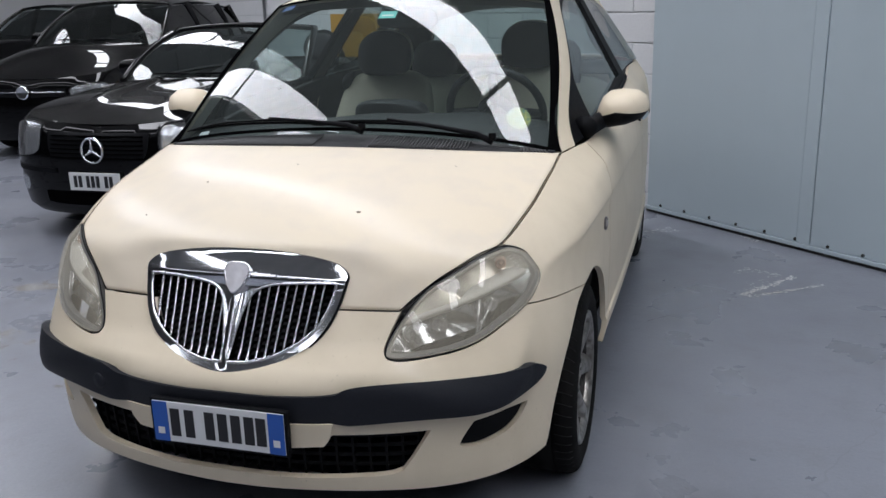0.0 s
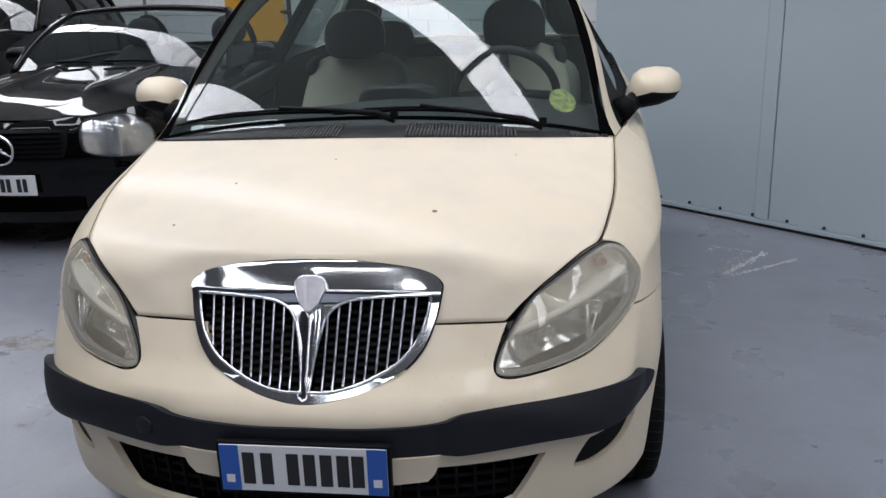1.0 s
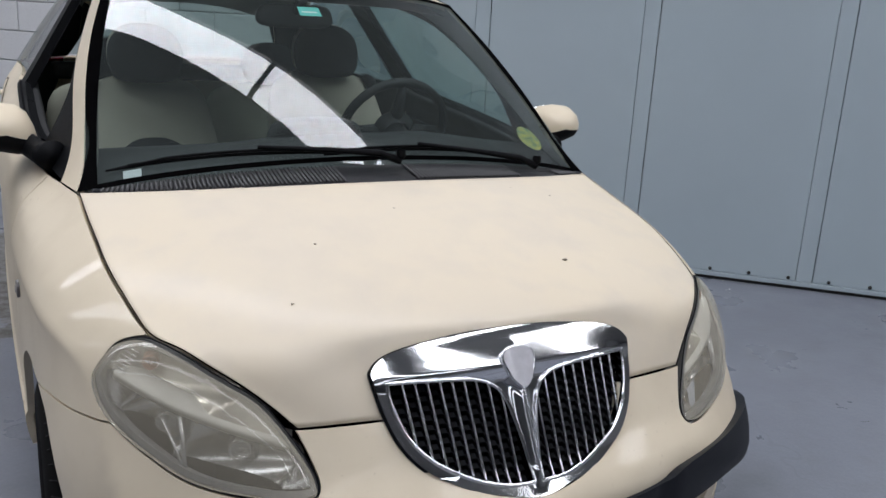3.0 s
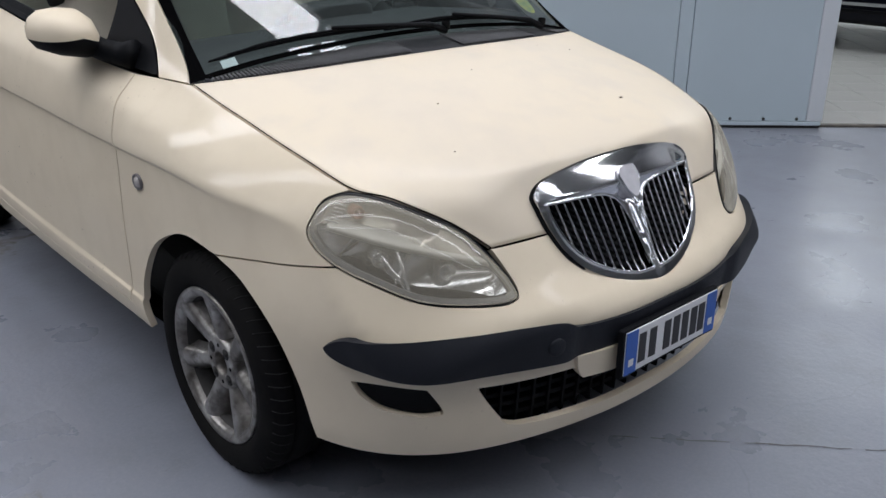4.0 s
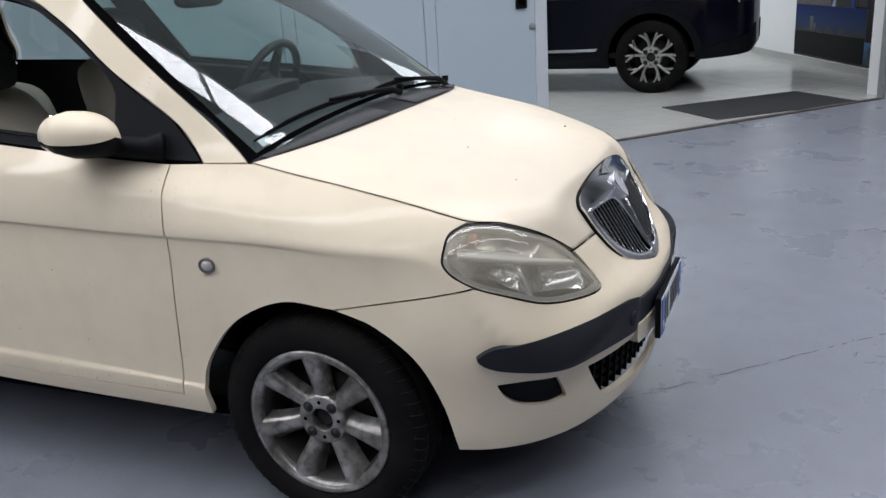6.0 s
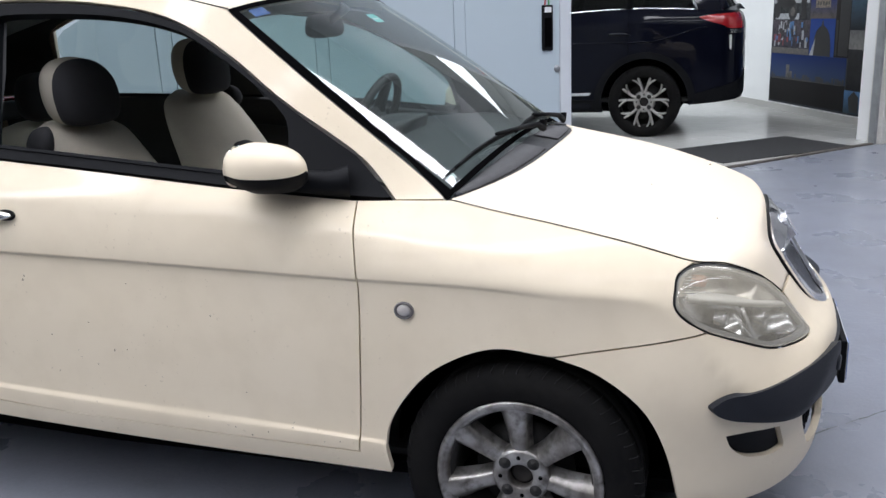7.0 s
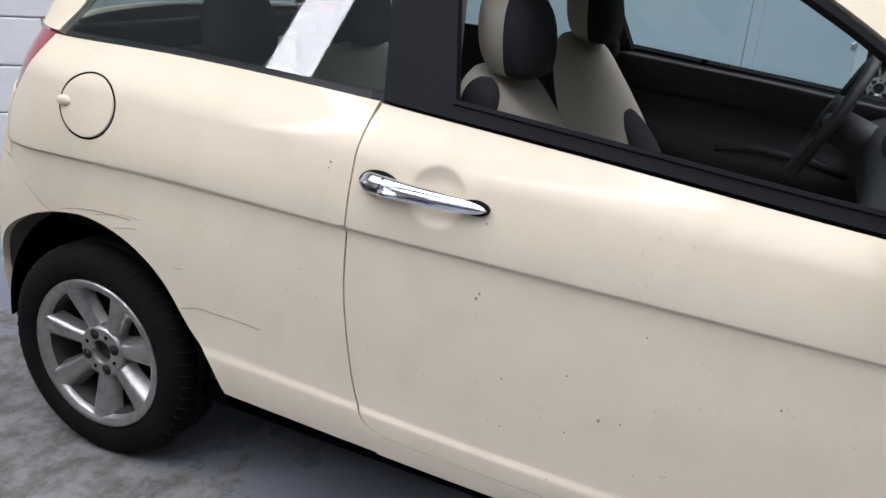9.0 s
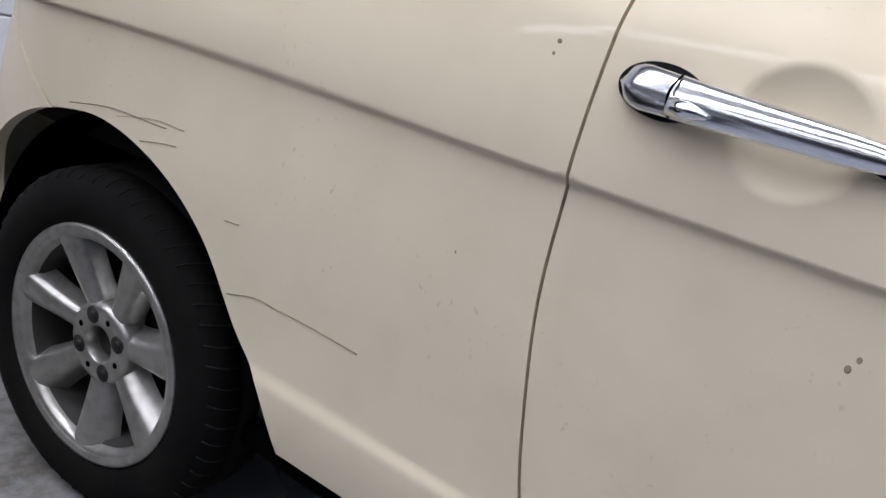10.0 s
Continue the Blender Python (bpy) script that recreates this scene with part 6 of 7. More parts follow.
bolt = bmesh.new()
lathe(bolt, [(-.010, 0), (-.009, .006), (-.005, .009), (.0, .010)], 12, pose(0, 0, 0, 0, 0, 90))
bolt_ob = part("gate_bolt", bolt, BOLT, gate)
bolt_ob.matrix_local = pose(.16, -.001, .060)
for k in range(1, 19):
    o = new("gate_bolt", bolt_ob.data)
    o.parent = gate
    o.matrix_local = pose(.16 + .21 * k, -.001, .060)
pull = part("pull_handle", boxed(3.845, -.014, 1.075, 3.935, .004, 1.385, .006), BLACK_TRIM, gate, "black recessed pull handle", smooth=False)
part("pull_recess", boxed(3.862, -.016, 1.10, 3.918, -.013, 1.30, .002), DARK_VOID, pull, smooth=False)
part("pull_label", boxed(3.862, -.0165, 1.335, 3.918, -.0138, 1.372), PLATE_WHITE, pull, smooth=False)
for x, col in ((3.875, (0.4, 0.02, 0.02)), (3.905, (0.03, 0.3, 0.06))):
    part("pull_tag", boxed(x - .004, -.006, 1.386, x + .004, .002, 1.43), material("tag", col, 0.5), gate, smooth=False)
part("gate_lock", lathe(bmesh.new(), [(-.012, 0), (-.012, .017), (-.008, .024), (.0, .026)], 24, Matrix.Translation((3.975, 0, .945)) @ pose(0, 0, 0, 0, 0, 90)), STEEL, gate, "round steel lock")
part("red_label", boxed(3.86, -.0055, 1.575, 3.98, -.003, 1.615), material("red_label", (0.55, 0.05, 0.06), 0.5), gate, smooth=False)

# pillar with a yellow foot and a dark pipe on the block wall
pier = placed("wall_pier", boxed(-5.0, -.02, 0, -3.78, .10, CEILING), WHITE, ALONG, "white pier with a yellow band", "pier")
placed("yellow_band", boxed(-5.0, -.0245, 0.0, -3.778, -.0222, 1.31), YELLOW, ALONG, "yellow painted band on the pier", "paint band")
pipe = thing("wall_pipe", "dark vertical pipe with a valve on the block wall", "pipe", ALONG)
part("pipe_run", tube(bmesh.new(), [(-3.70, -.02, 0.0), (-3.70, -.02, 4.9)], .022, 12), material("dark_pipe", (0.035, 0.036, 0.04), 0.4, metal=0.4), pipe)
part("pipe_valve", tube(bmesh.new(), [(-3.80, -.05, 1.16), (-3.70, -.045, 1.16), (-3.64, -.05, 1.16)], [.012, .022, .014], 10), BOLT, pipe)

conduit = thing("conduit", "thin grey conduit running up the block wall", "pipe", ALONG)
part("conduit_run", tube(bmesh.new(), [(-7.36, .06, 0.0), (-7.36, .06, 4.9)], .020, 10), STEEL, conduit)
for z in (.7, 1.5, 2.3):
    part("conduit_clip", boxed(-7.40, .04, z, -7.32, .10, z + .03), STEEL, conduit, smooth=False)

# showroom behind the gateway
TILE = material("cream_grey_floor_tile", (0.50, 0.49, 0.47), 0.18, spread=0.08, grain=0.06, grain_scale=25, rough_spread=0.06, spread_scale=4)
GROUT = material("tile_grout", (0.30, 0.29, 0.27), 0.8, spread=0.1)
show = placed("showroom_floor", boxed(-2, .06, -.02, 14, 12, .004), GROUT, ALONG, "cream grey tiled showroom floor", "floor")
placed("threshold", boxed(4.0, .03, -.01, 7.66, .075, .014), material("rough_dark_steel", (0.05, 0.045, 0.042), 0.75, spread=0.5, spread_scale=14, grain=0.4, grain_scale=60, dark=(0.14, 0.12, 0.10)), ALONG, "worn metal threshold", "threshold")
placed("showroom_wall_back", boxed(-2, 11.8, 0, 14, 12, 3.5), WHITE, ALONG, "white showroom wall", "wall")
placed("showroom_wall_side", boxed(-2.2, .3, 0, -2, 12, 3.5), WHITE, ALONG, "white showroom wall", "wall")
placed("showroom_ceiling", boxed(-2.2, .3, 3.5, 14, 12, 3.6), WHITE, ALONG, "white showroom ceiling", "ceiling")
POSTER = Matrix.Translation((9.3, -.95, 0)) @ pose(0, 0, 0, 0, 0, math.degrees(math.atan2(.44, .90)))  # x along the poster wall, y out of the room is minus
placed("poster_wall", boxed(-2.6, -.20, 0, 9, 0, 3.5), WHITE, POSTER, "white showroom wall with posters", "wall")
placed("skirting", boxed(-2.5, .001, 0, 9, .014, .085), material("skirting_tile", (0.40, 0.39, 0.37), 0.3, spread=0.1), POSTER, "grey tile skirting", "skirting")
jamb = thing("gateway_jamb", "white steel gateway jamb with a worn edge", "door jamb", ALONG, kind="structure")
part("jamb_post", boxed(7.70, -.02, 0, 7.78, .13, 3.2, .004), material("cream_steel", (0.62, 0.61, 0.57), 0.5, spread=0.25, spread_scale=6, grain=0.2, grain_scale=40), jamb, smooth=False)
part("jamb_rail", boxed(7.66, .03, 0, 7.70, .09, 3.2), STEEL, jamb, smooth=False)
part("jamb_catch", boxed(7.72, -.035, .86, 7.75, -.018, .94), DARK_VOID, jamb, smooth=False)
placed("wall_pilaster", boxed(7.94, -.10, 0, 8.41, .10, CEILING), WHITE, ALONG, "white pilaster beside the gateway", "pilaster")
placed("pilaster_skirting", boxed(7.93, -.112, 0, 8.42, -.101, .30), material("grey_skirting_paint", (0.22, 0.23, 0.24), 0.6, spread=0.1), ALONG, "grey painted pilaster foot", "skirting")

# poster collage: city photographs printed edge to edge
poster = thing("poster", "large dark city photo collage on the showroom wall", "poster", POSTER)
part("poster_sheet", boxed(-3.2, .003, .10, .17, .007, 3.0), material("poster_night", (0.012, 0.016, 0.03), 0.45, spread=0.5, spread_scale=6), poster, smooth=False)


def photo(x0, z0, x1, z1, low, high, blotch=0.4, scale=14.0):
    """A print that runs from one colour at its foot to another at its head, broken up by the busy picture."""
    m = bpy.data.materials.new("photo_print")
    m.use_nodes = True
    t = m.node_tree
    b = t.nodes["Principled BSDF"]
    b.inputs["Roughness"].default_value, b.inputs["Specular IOR Level"].default_value = 0.6, 0.15
    co, sep, rng, mx, ns, r2, mx2 = [t.nodes.new("ShaderNode" + k) for k in ("TexCoord", "SeparateXYZ", "MapRange", "Mix", "TexNoise", "MapRange", "Mix")]
    mx.data_type = mx2.data_type = "RGBA"
    t.links.new(co.outputs["Object"], sep.inputs[0])
    t.links.new(sep.outputs["Z"], rng.inputs["Value"])
    rng.inputs["From Min"].default_value, rng.inputs["From Max"].default_value = z0, z1
    t.links.new(rng.outputs["Result"], mx.inputs[0])
    mx.inputs[6].default_value, mx.inputs[7].default_value = (*[k * .75 for k in low], 1), (*[k * .75 for k in high], 1)
    ns.inputs["Scale"].default_value, ns.inputs["Detail"].default_value, ns.inputs["Roughness"].default_value = scale, 8.0, 0.7
    t.links.new(co.outputs["Object"], ns.inputs["Vector"])
    t.links.new(ns.outputs["Fac"], r2.inputs["Value"])
    r2.inputs["From Min"].default_value, r2.inputs["From Max"].default_value, r2.inputs["To Max"].default_value = 0.48, 0.60, blotch
    t.links.new(r2.outputs["Result"], mx2.inputs[0])
    t.links.new(mx.outputs[2], mx2.inputs[6])
    mx2.inputs[7].default_value = (0.012, 0.012, 0.014, 1)
    t.links.new(mx2.outputs[2], b.inputs["Base Color"])
    part("photo", boxed(x0, .0065, z0, x1, .0085, z1), m, poster, smooth=False)


DUSK, NAVY, SKY = (.020, .035, .10), (.010, .028, .14), (.03, .075, .28)
photo(-1.48, .12, .16, .40, (.012, .011, .011), (.018, .017, .018), .3)
photo(-1.48, .402, .16, .70, (.05, .075, .14), (.010, .028, .13), .0)
photo(-.71, .702, .16, 1.10, (.05, .05, .07), (.10, .085, .10), .75, 22)
photo(-1.22, .702, -.712, 1.12, SKY, (.018, .05, .22), .0)
photo(-1.50, .702, -1.222, 1.36, (.02, .017, .016), (.03, .026, .024), .3)
photo(-.69, 1.102, .16, 1.59, (.035, .037, .042), (.12, .125, .12), .75, 18)
photo(-1.50, 1.362, -.692, 1.72, NAVY, SKY, .0)
photo(-1.218, 1.122, -.692, 1.36, (.12, .10, .08), NAVY, .4, 9)
photo(-.67, 1.592, .16, 1.95, (.02, .02, .022), (.10, .105, .11), .5, 10)
photo(-1.50, 1.722, -.672, 2.3, NAVY, DUSK, .1)
photo(-2.3, .12, -1.482, .36, (.05, .08, .10), (.10, .22, .42), .2)
photo(-2.3, .362, -1.502, .80, (.02, .02, .022), (.04, .04, .042), .4)
photo(-2.3, .802, -1.502, 1.0, (.24, .23, .22), (.14, .14, .14), .3)
photo(-2.3, 1.002, -1.502, 1.9, (.016, .017, .02), (.10, .20, .30), .3)
SIL, LIT = material("print_dark", (0.012, 0.011, 0.012), 0.45, spread=0.4, spread_scale=30), material("print_pale_tower", (0.12, 0.108, 0.096), 0.45, spread=0.6, spread_scale=60, dark=(0.03, 0.03, 0.035))
PRINT_RED, PRINT_WHITE = material("print_red", (0.22, 0.02, 0.025), 0.5, spread=0.5, spread_scale=50), material("print_white", (0.34, 0.35, 0.37), 0.5, spread=0.4, spread_scale=40)
PRINT_BLUE, PRINT_STONE = material("print_light_blue", (0.05, 0.14, 0.30), 0.5, spread=0.4, spread_scale=40), material("print_stone", (0.20, 0.16, 0.12), 0.5, spread=0.6, spread_scale=50, dark=(0.04, 0.035, 0.03))


def printed(name, shapes, mat, depth=.0092):
    """Flat printed shapes: outlines of (x, z) on the poster, as one sheet."""
    bm = bmesh.new()
    for ring in shapes:
        lows, highs = [bm.verts.new((x, .0084, z)) for x, z in ring], [bm.verts.new((x, depth, z)) for x, z in ring]
        bm.faces.new(highs)
        for a in range(len(ring)):
            b = (a + 1) % len(ring)
            bm.faces.new((lows[a], lows[b], highs[b], highs[a]))
    tagged(part(name, bm, mat, poster, smooth=False), kind="stuff" if len(shapes) > 3 else "")


def bar(x0, z0, x1, z1):
    return [(x0, z0), (x1, z0), (x1, z1), (x0, z1)]


def oval(x, z, rx, rz, n=16, a0=0.0, a1=2 * math.pi):
    return [(x + rx * math.cos(a), z + rz * math.sin(a)) for a in np.linspace(a0, a1, n, endpoint=abs(a1 - a0) < 6.2)]


random.seed(11)
# lake at dusk with a low skyline and one pale tower
line = [bar(x, .40, x + random.uniform(.02, .06), .40 + random.choice((.02, .03, .03, .05, .07))) for x in np.arange(-1.46, .12, .05)]
printed("skyline_print", line, SIL)
printed("tower_print", [bar(-.30, .42, -.22, .575), bar(-.36, .42, -.31, .50)], LIT)
printed("lights_print", [bar(x, .395, x + random.uniform(.008, .03), .402) for x in np.arange(-1.40, .10, .055)], PRINT_STONE, .0096)
# busy street of lit signs
for mat_, count in ((PRINT_RED, 12), (PRINT_WHITE, 16), (PRINT_BLUE, 12), (SIL, 14)):
    shapes = []
    for _ in range(count):
        x, z, w, h = random.uniform(-.68, .10), random.uniform(.78, 1.04), random.uniform(.012, .05), random.uniform(.03, .11)
        shapes.append(bar(x, z, min(x + w, .15), min(z + h, 1.095)))
    printed("signs_print", shapes, mat_, {PRINT_RED: .0090, PRINT_WHITE: .0094, PRINT_BLUE: .0098}.get(mat_, .0102))
printed("street_print", [bar(-.70, .704, .155, .775)], LIT, .0088)
# dome with a spire before a blue sky
printed("dome_print", [oval(-.97, .84, .17, .20, 14, 0, math.pi), bar(-1.15, .704, -.80, .84), [(-1.00, 1.02), (-.94, 1.02), (-.968, 1.115)]], SIL)
printed("lit_roof_print", [[(-.80, .705), (-.72, .705), (-.83, .90)]], PRINT_WHITE, .0098)
# motorcycle in a pale street
printed("street_print", [bar(-.66, 1.30, .15, 1.58), bar(-.45, 1.11, .10, 1.18)], PRINT_WHITE, .0088)
printed("motorcycle_print", [oval(-.30, 1.20, .10, .10), oval(.06, 1.22, .075, .10), [(-.36, 1.30), (-.10, 1.22), (.10, 1.33), (.02, 1.42), (-.12, 1.36), (-.26, 1.42)], bar(-.05, 1.36, .0, 1.55), bar(-.60, 1.12, -.48, 1.50), oval(-.42, 1.46, .05, .06)], SIL)
printed("wheel_print", [oval(-.30, 1.20, .055, .055)], LIT, .0098)
printed("car_print", [[(-.52, 1.36), (-.20, 1.36), (-.24, 1.40), (-.34, 1.44), (-.46, 1.42)]], PRINT_BLUE, .0098)
# ornate stone tower before a blue sky
printed("tower_print", [bar(-1.10, 1.24, -.80, 1.50), bar(-1.06, 1.50, -.84, 1.60), bar(-1.01, 1.60, -.89, 1.66), oval(-.95, 1.66, .035, .04)], PRINT_STONE)
printed("tower_windows_print", [bar(-1.08 + .055 * a, 1.27 + .07 * b, -1.055 + .055 * a, 1.31 + .07 * b) for a in range(5) for b in range(4 if a in (1, 2, 3) else 3)], SIL, .0100)
# bridge cables fanning out
printed("bridge_print", [[(-.60, 1.60), (-.02 + .03 * k, 1.94), (-.01 + .03 * k, 1.94), (-.59, 1.60)] for k in range(6)], PRINT_WHITE)
printed("dark_building_print", [bar(-1.49, .72, -1.30, 1.34), bar(-1.28, .72, -1.24, 1.10)], SIL, .0096)
printed("shore_print", [[(-1.75, .13), (-1.60, .13), (-1.56, .28), (-1.66, .36), (-1.75, .30)]], SIL)

# black mat in the gateway
MAT = Matrix.Translation((5.845, .178, 0)) @ pose(0, 0, 0, 0, 0, math.degrees(math.atan2(-.386 - .178, 5.208 - 5.845)))
placed("door_mat", boxed(0, 0, .004, .85, 1.52, .014, .003), material("black_rib_mat", (0.018, 0.018, 0.019), 0.9, grain=0.4, grain_scale=120, bump=0.8, bump_scale=160), MAT, "black ribbed door mat on the tiles", "mat", "thing")

# flakes of old white paint on the floor
FLAKE = material("white_paint_flake", (0.80, 0.80, 0.78), 0.8, spread=0.2)
random.seed(3)
flakes = bmesh.new()
for x0, y0, x1, y1, spread, count, size in ((1.330, 1.750, 1.600, 2.105, .010, 190, .0075), (1.364, 1.730, 1.720, 1.990, .008, 170, .0070), (1.30, 1.80, 1.50, 2.08, .030, 60, .004), (1.29, 2.12, 1.40, 2.21, .018, 40, .005),
                                            (1.38, 2.20, 1.52, 2.11, .014, 40, .005), (.80, 2.88, .95, 3.00, .016, 40, .006), (.84, 2.86, .98, 2.95, .012, 26, .006), (1.370, 2.885, 1.45, 2.765, .010, 24, .006),
                                            (2.42, 1.42, 2.68, 1.42, .012, 10, .009), (2.70, 1.48, 2.80, 1.63, .012, 6, .009), (2.22, 1.245, 2.26, 1.275, .012, 22, .008)):
    way = Vector((x1 - x0, y1 - y0, 0)).normalized()
    for _ in range(count):
        k, w = random.random(), random.gauss(0, spread)
        px, py = x0 + (x1 - x0) * k - way.y * w, y0 + (y1 - y0) * k + way.x * w
        n, r = random.randint(5, 8), random.uniform(.25, 1.0) ** 2 * size
        spin = Matrix.Rotation(math.atan2(way.y, way.x) + random.gauss(0, .35), 3, "Z")
        flakes.faces.new([flakes.verts.new(Vector((px, py, .0012)) + spin @ Vector((r * random.uniform(1.2, 2.6) * math.cos(6.283 * j / n), r * random.uniform(.4, 1.0) * math.sin(6.283 * j / n), 0))) for j in range(n)])
placed("paint_flakes", flakes, FLAKE, Matrix.Identity(4), "chipped white paint flakes on the floor", "paint flakes", "stuff")

# a straight joint in the floor, a scratch and dark scuffs
GRIME = material("joint_grime", (0.075, 0.072, 0.070), 0.9, spread=0.4, spread_scale=9, grain=0.4, grain_scale=80, dark=(0.14, 0.14, 0.145))


def ribbon(bm, points, width, gaps=0.0):
    """A thin ragged line on the floor."""
    points = [Vector(p) for p in points]
    for a, b in zip(points, points[1:]):
        if random.random() < gaps:
            continue
        n = Vector((-(b - a).y, (b - a).x, 0)).normalized()
        w0, w1 = width * random.uniform(.3, 1.2), width * random.uniform(.3, 1.2)
        bm.faces.new([bm.verts.new(p) for p in (a - n * w0, b - n * w1, b + n * w1, a + n * w0)])


joint = bmesh.new()
line = [Vector((.566, -1.134, .0012)) + Vector((.684, -.729, 0)) * k + Vector((random.gauss(0, .0022), random.gauss(0, .0022), 0)) for k in np.arange(-.75, 3.6, .035)]
ribbon(joint, line, .0030, .22)
placed("floor_joint", joint, GRIME, Matrix.Identity(4), "dirty hairline joint across the painted floor", "floor joint")
scuffs = bmesh.new()
ribbon(scuffs, [(.909 + .273 * k, 1.294 + .273 * k, .0012) for k in np.linspace(0, 1, 12)], .0022)
for cx, cy, reach, count in ((.61, -1.43, .06, 16), (1.71, -1.37, .06, 12), (1.35, -1.0, .25, 8), (1.9, .2, .35, 8), (1.1, -2.0, .25, 8)):
    for _ in range(count):
        x, y, a, l = random.gauss(cx, reach), random.gauss(cy, reach), random.gauss(-.75, .5), random.uniform(.012, .05)
        ribbon(scuffs, [(x + l * k * math.cos(a + .8 * k), y + l * k * math.sin(a + .8 * k), .0012) for k in (-.5, -.2, .2, .5)], .0018)
placed("floor_scuffs", scuffs, GRIME, Matrix.Identity(4), "small dark scuffs and a scratch on the floor", "floor scuffs", "stuff")

# ---- the other cars ----
BLACK_PAINT = material("black_car_paint", (0.0016, 0.0016, 0.0019), 0.4, coat=0.6, coat_rough=0.02, spec=0.02, spread=0.2, spread_scale=3)
BLUE_PAINT = material("midnight_blue_paint", (0.0014, 0.0021, 0.0075), 0.4, coat=0.30, coat_rough=0.02, spec=0.05, spread=0.2, spread_scale=3)
DARK_SCREEN = glass("smoked_windscreen", (0.50, 0.58, 0.57), 0.03, haze=0.015, haze_color=(0.5, 0.56, 0.55))
CLEAR_LENS = glass("clear_lamp_lens", (0.92, 0.93, 0.94), 0.08, haze=0.05, haze_color=(0.75, 0.76, 0.78))
DARK_GLASS = glass("privacy_glass", (0.05, 0.055, 0.06), 0.035)


def other_car(name, label, paint, m, hw, front, rear, base, nose_z, cowl, belt_z, tail_z, top, wheelbase, radius, arch, pane, roof=True, lamp=None, kick=0.0, ridge=0.0):
    """Another parked car, front towards -y of its own frame, front axle at y = 0. cowl: (y, z) of the screen's base; top: (y, z, half-width) of the screen's
    top edge, then (y, z) of the roof's middle and (y, z, half-width) of its rear edge."""
    ob = thing(name, label, "car", m)
    plan = [(0, front), (.40 * hw, front + .025), (.70 * hw, front + .10), (.88 * hw, front + .24), (.965 * hw, front + .48), (hw * .99, front + .9), (hw, front + 1.6), (hw, (front + rear) / 2 + .3), (hw, rear - 1.1),
            (.985 * hw, rear - .55), (.93 * hw, rear - .25), (.78 * hw, rear - .08), (.42 * hw, rear - .015), (0, rear)]
    curve = fair(plan, 500)
    length = np.r_[0, np.cumsum(np.linalg.norm(np.diff(curve, axis=0), axis=1))]
    total = length[-1]
    flank = curve[:, 0] > .80 * hw
    u_of = lambda y: float(np.interp(y, curve[flank, 1], length[flank]))
    uc = u_of(cowl[0])
    knots = [0, .55 * hw, u_of(front + .35), uc, u_of((front + rear) / 2), u_of(rear - .9), u_of(rear - .35), total]
    tops = [nose_z, nose_z + .03, nose_z + .075, cowl[1], (cowl[1] + belt_z) / 2 + .005, belt_z, tail_z + .01, tail_z]
    stations = []
    for k, (u, t) in enumerate(zip(knots, tops)):
        drop = [.10, .10, .09, .07, .05, .06, .08, .08][k]
        stations.append((u, (base, base + .05, .40, .52, t - .16, t - .05, t), (.07, .02, .0, .0, .008, .035, drop)))
    surf, _, _ = car_shell(plan, stations)
    top_at = lambda u: float(cubic(knots, tops, [u])[0])
    line = [(u, top_at(u)) for u in np.linspace(0.0, total, 60)]
    low = []
    for yc in (wheelbase, 0.0):
        ucen = u_of(yc)
        a0 = math.asin((base - radius) / arch)
        a1 = a0 if not yc else math.asin((base + .45 * kick - radius) / arch)
        low += [(ucen + arch * math.cos(a), radius + arch * math.sin(a), *((1,) if k in (0, 14) else ())) for k, a in enumerate(np.linspace(a1, math.pi - a0, 15))]
    outline = [(*line[0], 1), *line[1:-1], (*line[-1], 1), (total, base + kick, 1), *low, (0, base, 1)]
    for flip in (False, True):
        panel("body_side", surf, outline, paint, ob, holes=[lamp] if lamp else [], mirror=flip, step=.05, edge=.03, gap=0, rim=.03)
    # hood and tail deck
    us = np.linspace(.42 * hw, uc, 26)
    e3 = surf(us, [top_at(u) for u in us], 0.0)
    v = np.linspace(0, 1, 26)
    mid = np.stack([cubic([0, .3, 1], [front + .10, front + .42, cowl[0] - .10], v), cubic([0, .3, .65, 1], [nose_z + .012, nose_z + .11, cowl[1] + .005, cowl[1] + .045], v)], 1)
    hood_lines = across(e3, mid, 2.6, 2.4, 41)
    for k, row in zip(np.linspace(0, 1, len(hood_lines)), hood_lines):
        for p in row:
            p.z += ridge * math.exp(-((abs(p.x) - .26 - .10 * k) / .055) ** 2) * soft_step(k, .12, .45)
    part("hood", sheet(hood_lines), paint, ob)
    us2 = np.linspace(u_of(top[2][0] + .25 if roof else top[0][0] + 1.15), total - .02, 16)
    e4 = surf(us2, [top_at(u) for u in us2], 0.0)
    v2 = np.linspace(0, 1, 16)
    mid2 = np.stack([np.interp(v2, [0, 1], [e4[0][1], rear - .02]), np.interp(v2, [0, .7, 1], [top_at(us2[0]) + .06, tail_z + .06, tail_z])], 1)
    part("tail_deck", sheet(across(e4, mid2, 3.0, 2.4, 25)), paint, ob)
    # screen
    a3, b3 = surf([uc + .03], [top_at(uc)], -.03)[0], np.array([-top[0][2], top[0][0], top[0][1]])
    v = np.linspace(0, 1, 12)[:, None]
    se = a3 + (b3 - a3) * v + np.array([-.02, -.02, .03]) * np.sin(math.pi * v)
    sm = np.stack([np.interp(v[:, 0], [0, 1], [cowl[0] - .07, top[0][0] - .09]), np.interp(v[:, 0], [0, .5, 1], [cowl[1] + .05, (cowl[1] + top[0][1]) / 2 + .075, top[0][1] + .035])], 1)
